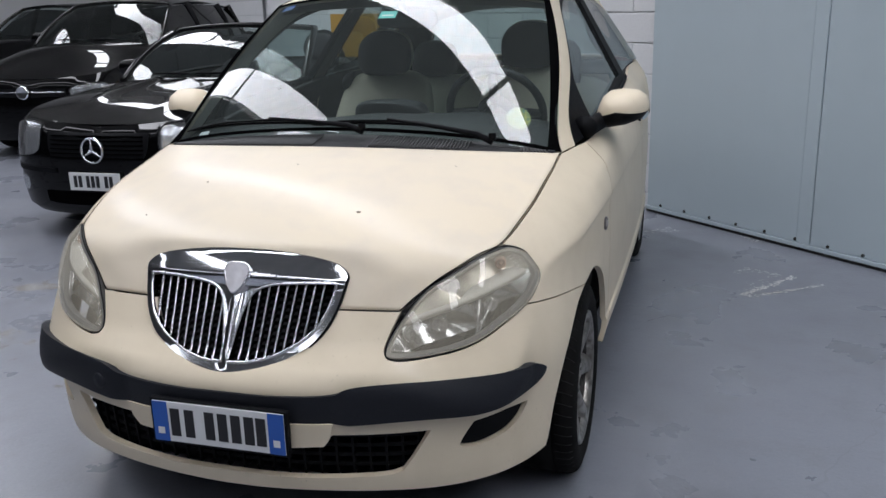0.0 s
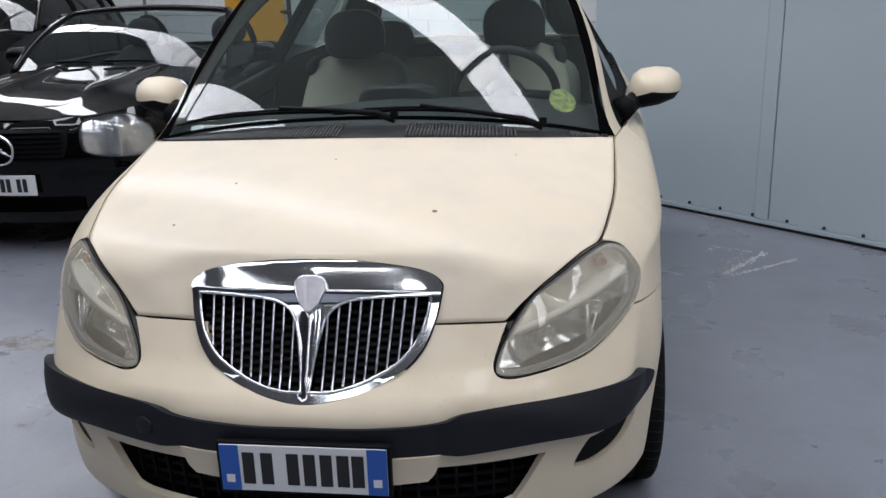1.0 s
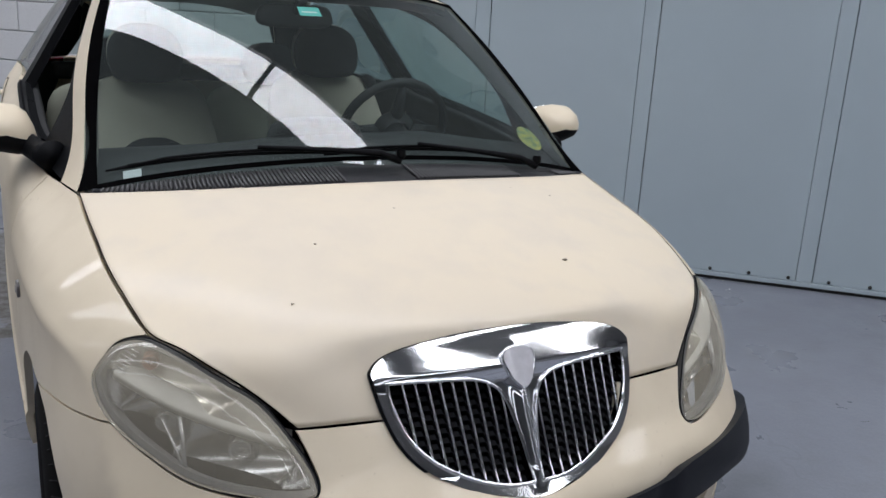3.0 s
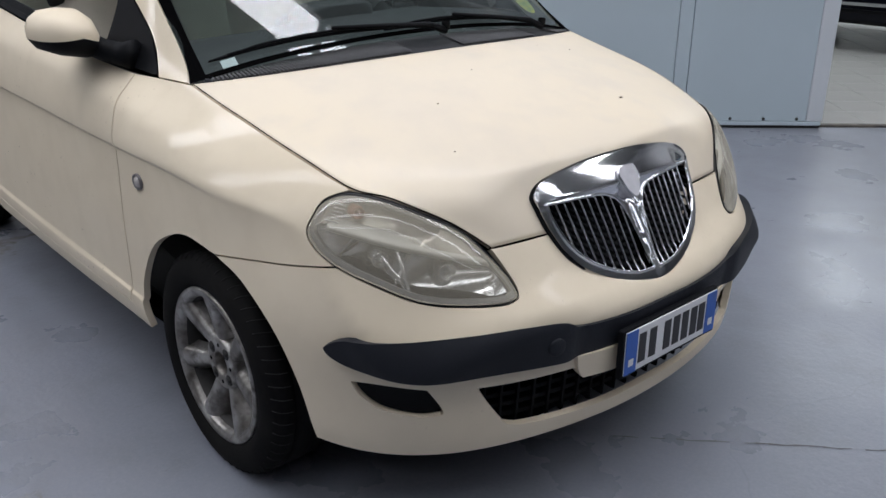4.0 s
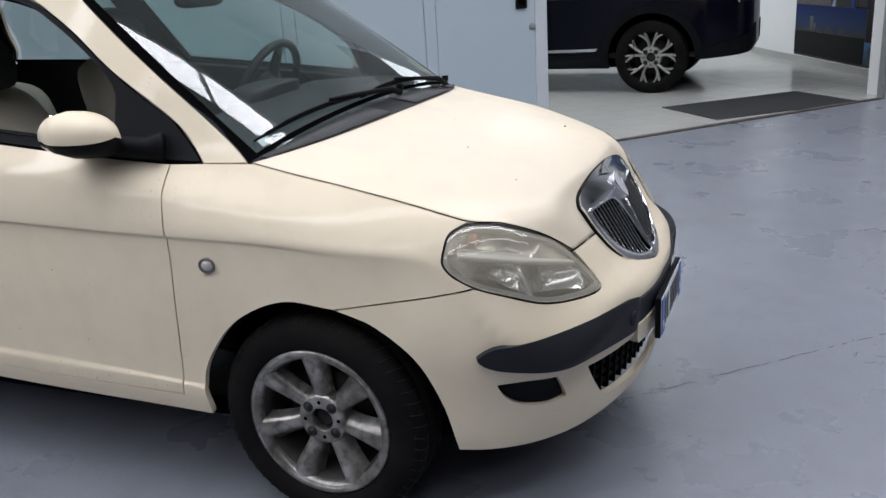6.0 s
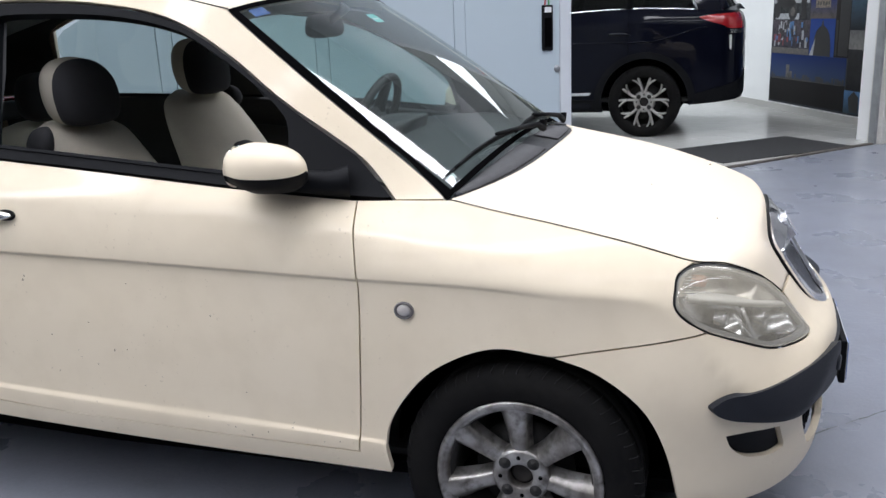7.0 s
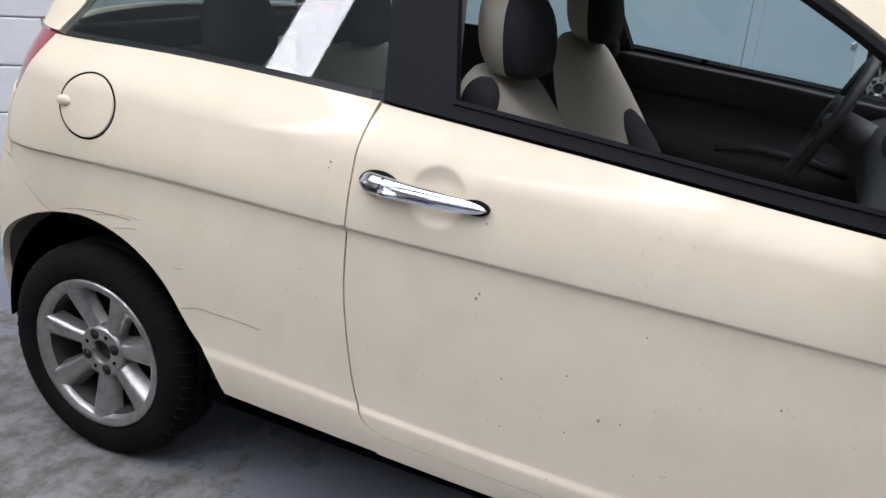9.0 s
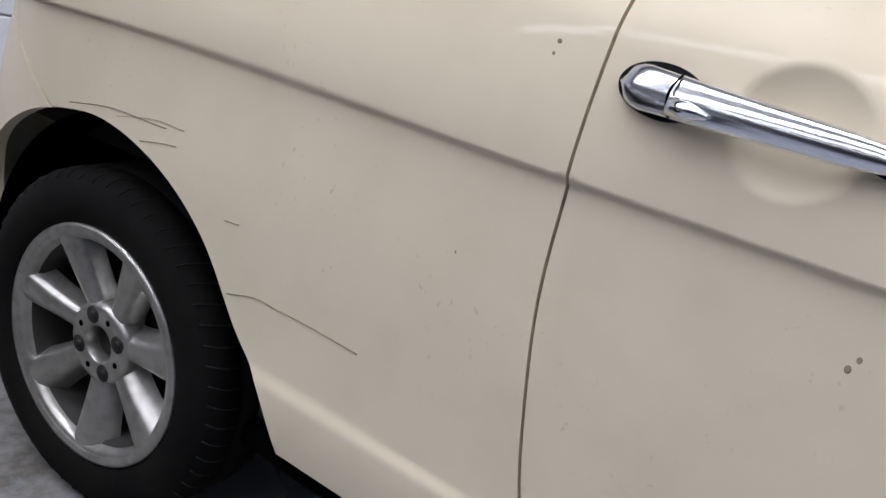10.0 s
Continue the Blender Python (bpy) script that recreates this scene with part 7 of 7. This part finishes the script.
    part("windscreen", sheet(across(se, sm, 2, 2, 25)), DARK_SCREEN, ob).visible_shadow = False
    for s in (1, -1):
        part("screen_pillar", tube(bmesh.new(), [tuple(p * [s, 1, 1]) for p in se], .026, 8), paint, ob)
    part("screen_header", tube(bmesh.new(), [tuple(p) for p in across(se[-1:], sm[-1:], 2, 2, 25)[0]], .022, 8), paint, ob)
    part("scuttle", sheet([[Vector(p) for p in across(e3[-1:], mid[-1:], 2.6, 2.4, 25)[0]], [Vector(p) - Vector((0, 0, .02)) for p in across(se[:1], sm[:1], 2, 2, 25)[0]]]), BLACK_TRIM, ob)
    for x0, x1, dx in ((.50, -.05, .02), (-.02, -.45, .02)):
        part("wiper", tube(bmesh.new(), [(x0 * hw, cowl[0] + .02, cowl[1] + .05), ((x0 + x1) / 2 * hw, cowl[0] - .05, cowl[1] + .075), (x1 * hw, cowl[0] - .07, cowl[1] + .075)], .009, 6), BLACK_TRIM, ob)
    if roof:
        (y1, z1), (y2, z2, w2) = top[1], top[2]
        v = np.linspace(0, 1, 16)
        re_ = np.stack([-cubic([0, .5, 1], [top[0][2], top[0][2] + .02, w2], v), cubic([0, .5, 1], [top[0][0], y1, y2], v), cubic([0, .5, 1], [top[0][1], z1 - .05, z2], v)], 1)
        rm = np.stack([cubic([0, .5, 1], [top[0][0] - .09, y1, y2 + .05], v), cubic([0, .5, 1], [top[0][1] + .035, z1, z2 + .04], v)], 1)
        part("roof", sheet(across(re_, rm, 2, 3, 25)), paint, ob)
        # side glass from the belt to the roof rail, in panes between pillars
        yb = [se[0][1] + .10, *pane]
        for a, b in zip(yb, yb[1:]):
            ys = np.linspace(a + .03, b - .03, 10)
            lo = surf([u_of(y) for y in ys], [top_at(u_of(y)) - .004 for y in ys], -.025)
            hi = []
            for y, q in zip(ys, lo):
                y = y if b != yb[-1] else a + (y - a) * .62
                if y < top[0][0]:
                    k = (y - se[0][1]) / (se[-1][1] - se[0][1])
                    hi.append(se[0] + (se[-1] - se[0]) * min(max(k, 0), 1) + [-.005, 0, -.02])
                else:
                    hi.append([np.interp(y, re_[:, 1], re_[:, 0]) - .006, y, np.interp(y, re_[:, 1], re_[:, 2]) - .03])
            for s in (1, -1):
                part("side_window", sheet([[Vector(p * [s, 1, 1]) for p in np.array(r)] for r in (lo, (lo + np.array(hi)) / 2 + [-.018, 0, .0], hi)]), DARK_GLASS, ob)
                part("window_trim", tube(bmesh.new(), [tuple(p * [s, 1, 1]) for p in lo + [-.004, 0, .004]], .013 if name == "suv" else .009, 6), CHROME if name == "suv" else BLACK_TRIM, ob)
        y0, y1_ = yb[-1] - .02, top[2][0] + .25
        low_line = surf([u_of(y) for y in np.linspace(y0, y1_, 8)], [top_at(u_of(y)) - .01 for y in np.linspace(y0, y1_, 8)], -.020)
        yu = np.linspace(yb[-2] + (yb[-1] - yb[-2]) * .60, y2, 8)
        up_line = np.stack([np.interp(yu, re_[:, 1], re_[:, 0]) - .008, yu, np.interp(yu, re_[:, 1], re_[:, 2]) + .004], 1)
        for s in (1, -1):
            part("rear_quarter", sheet([[Vector(p * [s, 1, 1]) for p in r] for r in (low_line, low_line * .66 + up_line * .34 + [-.020, 0, 0], low_line * .33 + up_line * .67 + [-.018, 0, 0], up_line)]), paint, ob)
            if name == "suv":
                part("window_trim", tube(bmesh.new(), [tuple(p * [s, 1, 1]) for p in (low_line[0] + [-.006, 0, .006], (low_line[0] * .62 + up_line[0] * .38) + [-.028, .03, 0], (low_line[0] * .3 + up_line[0] * .7) + [-.024, .01, 0], up_line[0] + [-.004, 0, -.03])], [.010, .016, .012, .006], 8), CHROME, ob)
        for y in yb[:-1]:
            lo = surf([u_of(y)], [top_at(u_of(y))], -.03)[0]
            if y < top[0][0]:
                continue
            hi = np.array([np.interp(y + .02, re_[:, 1], re_[:, 0]), y + .02, np.interp(y + .02, re_[:, 1], re_[:, 2])])
            for s in (1, -1):
                part("pillar", tube(bmesh.new(), [tuple(lo * [s, 1, 1]), tuple((lo + hi) / 2 * [s, 1, 1] + [-.012 * s, 0, 0]), tuple(hi * [s, 1, 1])], .034, 8), paint if y == yb[-1] else BLACK_TRIM, ob)
        lo = surf([u_of(top[2][0] + .25)], [top_at(u_of(top[2][0] + .25))], -.03)[0]
        v = np.linspace(0, 1, 8)[:, None]
        be = re_[-1] + (lo - re_[-1]) * v
        bmid = np.stack([np.interp(v[:, 0], [0, 1], [rm[-1][0], lo[1] + .12]), np.interp(v[:, 0], [0, 1], [rm[-1][1], lo[2] + .05])], 1)
        part("rear_window", sheet(across(be, bmid, 2, 2, 15)), DARK_GLASS, ob)
        for s in (1, -1):
            part("rear_pillar", tube(bmesh.new(), [tuple(p * [s, 1, 1]) for p in be], .05, 8), paint, ob)
    # wheels, housings, dark inside
    for y in (0.0, wheelbase):
        for s in (-1, 1):
            k = radius / WHEEL_R
            wheel(ob, "wheel", pose(s * (hw - .115), y, radius, 0 if y else 20, 0, 0 if s < 0 else 180) @ Matrix.Scale(k, 4), spokes=10 if name == "suv" else 7, slim=.55 if name == "suv" else 1.0)
        part("wheel_housing", arched([(-hw + .06, arch + .01), (-hw + .30, arch + .01), (-hw + .30, .01)], Matrix.Translation((0, y, radius))), DARK_VOID, ob)
        part("wheel_housing", arched([(hw - .06, arch + .01), (hw - .30, arch + .01), (hw - .30, .01)], Matrix.Translation((0, y, radius))), DARK_VOID, ob)
    part("underbody", boxed(-hw * .8, front + .35, base, hw * .8, rear - (.3 if not kick else .75), base + .05), DARK_VOID, ob, smooth=False)
    if kick:
        part("underbody", boxed(-hw * .62, rear - .75, base + kick * .9, hw * .62, rear - .2, base + kick + .1), DARK_VOID, ob, smooth=False)
    part("cabin_floor", boxed(-hw * .85, cowl[0] + .1, base + .1, hw * .85, rear - .5, base + .14), DASH, ob, smooth=False)
    for s in (1, -1):
        ul = np.linspace(uc + .05, u_of(rear - .6), 20)
        bm = sheet([[Vector(p * [s, 1, 1]) for p in surf(ul, [top_at(u) - dz for u in ul], -.07)] for dz in (.02, .2, .5)])
        part("side_lining", bm, DASH, ob)
    part("dashboard", cushion([((0, cowl[0] + .12, cowl[1] - .25), hw * .80, .18, 0), ((0, cowl[0] + .16, cowl[1] - .08), hw * .82, .24, 0), ((0, cowl[0] + .18, cowl[1] + .0), hw * .76, .20, 0)], 24), DASH, ob)
    for x in (-.36, .36):
        y = cowl[0] + 1.12
        st = new("seat")
        st.parent = ob
        z = cowl[1] - .52
        part("backrest", cushion([((x, y, z + .05), .22, .09, .2), ((x, y + .05, z + .30), .25, .09, .2), ((x, y + .11, z + .55), .22, .07, .2), ((x, y + .13, z + .62), .12, .04, .2)]), CLOTH_DARK, st)
        part("headrest", cushion([((x, y + .10, z + .61), .06, .03, .1), ((x, y + .10, z + .66), .13, .055, .1), ((x, y + .12, z + .76), .13, .055, .1), ((x, y + .125, z + .82), .07, .03, .1)]), CLOTH_DARK, st)
        part("seat_cushion", cushion([((x, y - .30, z - .10), .25, .30, 0), ((x, y - .30, z + .02), .26, .30, 0), ((x, y - .30, z + .06), .2, .24, 0)]), CLOTH_DARK, st)
    ring_m = Matrix.Translation((.36, cowl[0] + .52, cowl[1] - .04)) @ pose(0, 0, 0, -66, 0, 0)
    part("steering_wheel", tube(bmesh.new(), [ring_m @ Vector((.18 * math.cos(a), .18 * math.sin(a), 0)) for a in np.linspace(0, 6.283, 33)[:-1]], .015, 8, True), DASH, ob)
    # mirrors
    for s in (1, -1):
        mm = cushion([((s * (hw + .06), cowl[0] + .42, cowl[1] + .02), .05, .04, 0), ((s * (hw + .08), cowl[0] + .42, cowl[1] + .05), .095, .07, 0), ((s * (hw + .08), cowl[0] + .42, cowl[1] + .11), .095, .075, 0),
                      ((s * (hw + .07), cowl[0] + .42, cowl[1] + .15), .06, .05, 0)])
        part("door_mirror", mm, paint, ob)
        part("mirror_arm", tube(bmesh.new(), [(s * (hw - .06), cowl[0] + .40, cowl[1] + .03), (s * (hw + .06), cowl[0] + .42, cowl[1] + .05)], .028, 8), BLACK_TRIM, ob)
    # seams
    for s in (1, -1):
        for y in (cowl[0] + .20, *pane[:-1]):
            q = surf([u_of(y)] * 8, np.linspace(base + .06, top_at(u_of(y)) - .01, 8), .0005) * [s, 1, 1]
            part("door_gap", tube(bmesh.new(), [tuple(p) for p in q], .003, 5), DARK_VOID, ob)
    return ob, surf, u_of, top_at


def lamp_unit(ob, surf, outline, name="headlight", lens=None):
    for flip in (False, True):
        l = new(name)
        l.parent = ob
        edge_l = tube(bmesh.new(), [tuple(p) for p in surf(*np.array(dense(outline, .02)).T, .002)], .005, 6, True)
        edge_l.transform(Matrix.Diagonal((-1, 1, 1, 1))) if flip else None
        part("lamp_edge", edge_l, BLACK_TRIM, l)
        panel("lens", surf, outline, lens or CLEAR_LENS, l, mirror=flip, lift=.006, gap=.002, step=.04, rim=.004)
        panel("reflector", surf, outline, REFLECTOR, l, mirror=flip, lift=lambda u, z: -.012 - .035 * np.abs(np.sin((u - outline[0][0]) * 16)), gap=0, step=.02, rim=.01)


# black open roadster
ROADSTER_LAMP = [(.445, .725), (.43, .62), (.47, .562), (.60, .535), (.78, .532), (.835, .58), (.82, .68), (.72, .748), (.55, .752)]
COMPACT_LAMP = [(.47, .70), (.46, .635), (.50, .585), (.62, .575), (.80, .61), (.86, .68), (.80, .735), (.62, .735)]
roadster, rs, ru, rt = other_car("roadster_car", "black open two-seat roadster parked beside the hatchback", BLACK_PAINT, pose(-2.42, 2.72, 0), .858, -.77, 3.225, .17, .725, (.58, .875), .90, .86, ((1.22, 1.235, .60),), 2.40, .305, .36,
                                 [1.62], roof=False, lamp=ROADSTER_LAMP, ridge=.020)
lamp_unit(roadster, rs, ROADSTER_LAMP)
panel("grille_opening", rs, two_sided([(0, .695), (.26, .698), (.37, .70, 1), (.36, .60), (.33, .54, 1), (.2, .53), (0, .53)]), BLACK_TRIM, roadster, lift=.004, step=.05, rim=.01)
for k in range(6):
    us = np.linspace(-.33, .33, 24)
    part("grille_slat", tube(bmesh.new(), [tuple(p) for p in rs(us, np.full(24, .545 + .026 * k), .008)], .0045, 6), DARK_VOID, roadster)
badge = lathe(bmesh.new(), [(-.006, .066), (.004, .068), (.010, .074), (.004, .080), (-.006, .082)], 40, Matrix.Translation((0, -.785, .592)) @ pose(0, 0, 0, 0, 0, -90))
part("round_badge", badge, CHROME, roadster, "plain chrome ring badge")
for a in (90, 210, 330):
    part("badge_ray", tube(bmesh.new(), [(0, -.786, .592), (.068 * math.cos(radians(a)), -.786, .592 + .068 * math.sin(radians(a)))], [.012, .004], 6), CHROME, roadster)
rp = new("number_plate")
rp.parent = roadster
rp.matrix_local = pose(0, -.795, .405)
part("plate_board", boxed(-.18, -.004, -.055, .18, .006, .055, .002), PLATE_WHITE, rp, smooth=False)
for x in (-.135, -.10, -.045, -.01, .025, .085, .12):
    part("character_bar", boxed(x - .012, -.006, -.036, x + .012, -.0038, .036), PLATE_INK, rp, smooth=False)
panel("bumper_slot", rs, two_sided([(0, .335), (.35, .335), (.42, .33, 1), (.42, .255, 1), (.3, .245), (0, .245)]), DARK_VOID, roadster, lift=.002, step=.06, rim=.01)
for flip in (False, True):
    panel("fog_lamp", rs, [(.60, .40), (.76, .405), (.80, .37), (.76, .325), (.62, .318)], CLEAR_LENS, roadster, mirror=flip, lift=.004, step=.04, rim=.01)
    panel("fog_bowl", rs, [(.60, .40), (.76, .405), (.80, .37), (.76, .325), (.62, .318)], REFLECTOR, roadster, mirror=flip, lift=.001, step=.04, rim=.01)
    panel("bumper_rub_strip", rs, [(.30, .475, 1), (.7, .478), (1.2, .49, 1), (1.2, .455, 1), (.7, .445), (.30, .442, 1)], BLACK_TRIM, roadster, mirror=flip, lift=.008, step=.06, rim=.01)
for x in (-.36, .36):
    part("roll_hoop", tube(bmesh.new(), [(x + .17 * math.cos(a), 1.92, .88 + .30 * math.sin(a)) for a in np.linspace(0, math.pi, 17)], .026, 10), BLACK_TRIM, roadster)
part("tonneau", sheet([[Vector((x, y, z - .06 * abs(x) ** 2)) for x in np.linspace(-.74, .74, 13)] for y, z in ((1.80, .80), (1.90, .90), (2.2, .925), (2.5, .92))]), BLACK_TRIM, roadster)

# two black hatchbacks further back
golf, gs, gu, gt = other_car("compact_car", "black compact hatchback parked beside the roadster", BLACK_PAINT, pose(-5.35, 5.45, 0, 0, 0, 6), .868, -.83, 3.32, .18, .77, (.50, 1.04), 1.06, 1.0, ((1.20, 1.47, .60), (1.9, 1.54), (2.85, 1.43, .56)), 2.51, .305, .36,
                             [1.55, 2.45, 3.0], lamp=COMPACT_LAMP)
lamp_unit(golf, gs, COMPACT_LAMP)
panel("grille_opening", gs, two_sided([(0, .695), (.42, .695, 1), (.42, .62, 1), (0, .61)]), BLACK_TRIM, golf, lift=.003, step=.05, rim=.01)
part("grille_slat", tube(bmesh.new(), [tuple(p) for p in gs(np.linspace(-.41, .41, 20), np.full(20, .66), .006)], .006, 6), CHROME, golf)
part("round_badge", lathe(bmesh.new(), [(.012, 0), (.012, .050), (.018, .056), (.010, .066), (-.004, .068)], 32, Matrix.Translation((0, -.855, .660)) @ pose(0, 0, 0, 0, 0, -90)), CHROME, golf, "plain round chrome badge")
third, ts_, tu, tt = other_car("compact_car", "black hatchback parked at the end of the row", BLACK_PAINT, pose(-8.0, 7.6, 0, 0, 0, 6), .868, -.83, 3.32, .18, .77, (.50, 1.04), 1.06, 1.0, ((1.20, 1.47, .60), (1.9, 1.54), (2.85, 1.43, .56)), 2.51, .305, .36,
                               [1.55, 2.45, 3.0], lamp=COMPACT_LAMP)
lamp_unit(third, ts_, COMPACT_LAMP)

# dark blue off-roader in the showroom
suv, ss, su, st_ = other_car("suv", "midnight blue off-roader parked on the showroom tiles", BLUE_PAINT, pose(7.66, 3.12, 0, 0, 0, 180), .90, -.95, 3.66, .26, .98, (.55, 1.20), 1.31, 1.27, ((1.30, 1.72, .62), (2.1, 1.82), (3.26, 1.68, .60)), 2.67, .372, .45,
                             [1.62, 2.50, 3.20], kick=.18)
for flip in (False, True):
    side = [-1, 1, 1] if flip else [1, 1, 1]
    for yc in (0.0, 2.67):
        u0 = su(yc)
        lip_out = [(u0 + .52 * math.cos(a), .372 + .51 * math.sin(a)) for a in np.linspace(-.18 if u0 < su(1.5) else .02, math.pi + .18, 18)]
        lip_in = [(u0 + .445 * math.cos(a), .372 + .445 * math.sin(a)) for a in np.linspace(math.pi + .18, -.18 if u0 < su(1.5) else .02, 18)]
        panel("arch_cladding", ss, [(*lip_out[0], 1), *lip_out[1:-1], (*lip_out[-1], 1), (*lip_in[0], 1), *lip_in[1:-1], (*lip_in[-1], 1)], BLACK_TRIM, suv, mirror=flip, lift=.012, gap=0, step=.05, edge=.03, rim=.05)
    panel("sill_cladding", ss, [(su(.50), .265, 1), (su(2.17), .265, 1), (su(2.17), .40, 1), (su(.50), .40, 1)], BLACK_TRIM, suv, mirror=flip, lift=.014, gap=0, step=.1, rim=.02)
    panel("sill_bright_strip", ss, [(su(.57), .425, 1), (su(2.10), .445, 1), (su(2.12), .475, 1), (su(.57), .455, 1)], CHROME, suv, mirror=flip, lift=.012, gap=0, step=.1, rim=.02)
    tail = su(3.40)
    panel("rear_bumper_cladding", ss, [(su(3.16), .345, 1), (tail + .60, .455, 1), (tail + .60, .66, 1), (tail + .15, .55), (su(3.20), .46, 1)], BLACK_TRIM, suv, mirror=flip, lift=.012, gap=0, step=.08, rim=.02)
    panel("tail_lamp", ss, [(su(3.19), 1.215, 1), (su(3.33), 1.235), (tail + .34, 1.25, 1), (tail + .34, 1.09, 1), (tail + .12, 1.095), (tail + .03, 1.13), (su(3.30), 1.17)], RED_LENS, suv, mirror=flip, lift=.010, gap=0, step=.05, rim=.02, label="red wedge-shaped tail lamp")
    panel("reversing_lens", ss, [(tail + .11, 1.085, 1), (tail + .33, 1.080, 1), (tail + .33, 1.040, 1), (tail + .12, 1.045, 1)], CLEAR_LENS, suv, mirror=flip, lift=.010, gap=0, step=.05, rim=.01)
    panel("tail_strip", ss, [(tail + .10, 1.03, 1), (tail + .135, 1.03, 1), (tail + .135, .88, 1), (tail + .11, .90, 1)], CHROME, suv, mirror=flip, lift=.008, gap=0, step=.05, rim=.01)
    q = ss([su(y) for y in np.linspace(2.62, 3.28, 16)], .985 + .13 * soft_step(np.linspace(2.62, 3.28, 16), 2.70, 3.3), .0) * side
    part("flank_crease", tube(bmesh.new(), [tuple(p) for p in q], .007, 6), BLUE_PAINT, suv)
    q = ss([su(y) for y in np.linspace(.7, 2.62, 16)], np.full(16, .985), .0) * side
    part("flank_crease", tube(bmesh.new(), [tuple(p) for p in q], .007, 6), BLUE_PAINT, suv)
    for y in (1.56, 2.52):
        q = ss([su(y), su(y - .05), su(y - .12), su(y - .22)], [1.055, 1.065, 1.07, 1.07], .03) * side
        part("door_handle", tube(bmesh.new(), [tuple(p) for p in q], [.008, .016, .016, .010], 8), BLUE_PAINT, suv)
    s = -1 if flip else 1
    part("roof_rail", tube(bmesh.new(), [(-s * .62, 1.5, 1.79), (-s * .63, 1.7, 1.85), (-s * .63, 2.8, 1.82), (-s * .60, 3.0, 1.75)], .014, 8), CHROME, suv)
spoiler = sheet([[Vector((x, y + .03 - .10 * x * x, z - .04 * x * x)) for x in np.linspace(-.58, .58, 13)] for y, z in ((3.18, 1.735), (3.36, 1.715), (3.40, 1.70), (3.36, 1.685), (3.18, 1.70))])
part("roof_spoiler", spoiler, BLUE_PAINT, suv)

# ---- pieces of wall and floor, last ----
def piece(name, mesh, parent, m):
    o = new(name, mesh)
    o.parent = parent
    o.matrix_local = m
    return o


block_mesh = bpy.data.meshes.new("block")
bm = boxed(-.2465, -.012, -.0965, .2465, .02, .0965, .005)
bm.to_mesh(block_mesh)
bm.free()
block_mesh.materials.append(BLOCK)
half_block = bpy.data.meshes.new("half_block")
bm = boxed(-.1215, -.012, -.0965, .1215, .02, .0965, .005)
bm.to_mesh(half_block)
bm.free()
half_block.materials.append(BLOCK)
for r in range(13):
    for k in range(20):
        x = -3.76 + .50 * k + (.25 if r % 2 else 0)
        if x < 0.36:
            piece("block", block_mesh, wall, pose(x, .10, .20 * r))
    if 4 <= r <= 11:
        for k in range(11):
            piece("block", block_mesh, wall, pose(-10.30 + .50 * k + (.25 if r % 2 else 0), .10, .20 * r))
tile_mesh = bpy.data.meshes.new("tile")
bm = boxed(-.163, -.163, -.004, .163, .163, .006, .0015)
bm.to_mesh(tile_mesh)
bm.free()
tile_mesh.materials.append(TILE)
for i in range(17):
    for j in range(15):
        piece("tile", tile_mesh, show, pose(3.95 + .33 * i, .28 + .33 * j, .001))
rest = bmesh.new()
for i in range(-15, 26):
    for j in range(0, 34):
        if not (0 <= i < 17 and j < 15):
            x, y = 3.95 + .33 * i, .28 + .33 * j
            if -1.7 < x < 11.8 and y < 11.6:
                box(rest, x - .163, y - .163, -.004, x + .163, y + .163, .006)
o = part("tiles_beyond", rest, TILE, show, smooth=False)
tagged(o, kind="stuff")
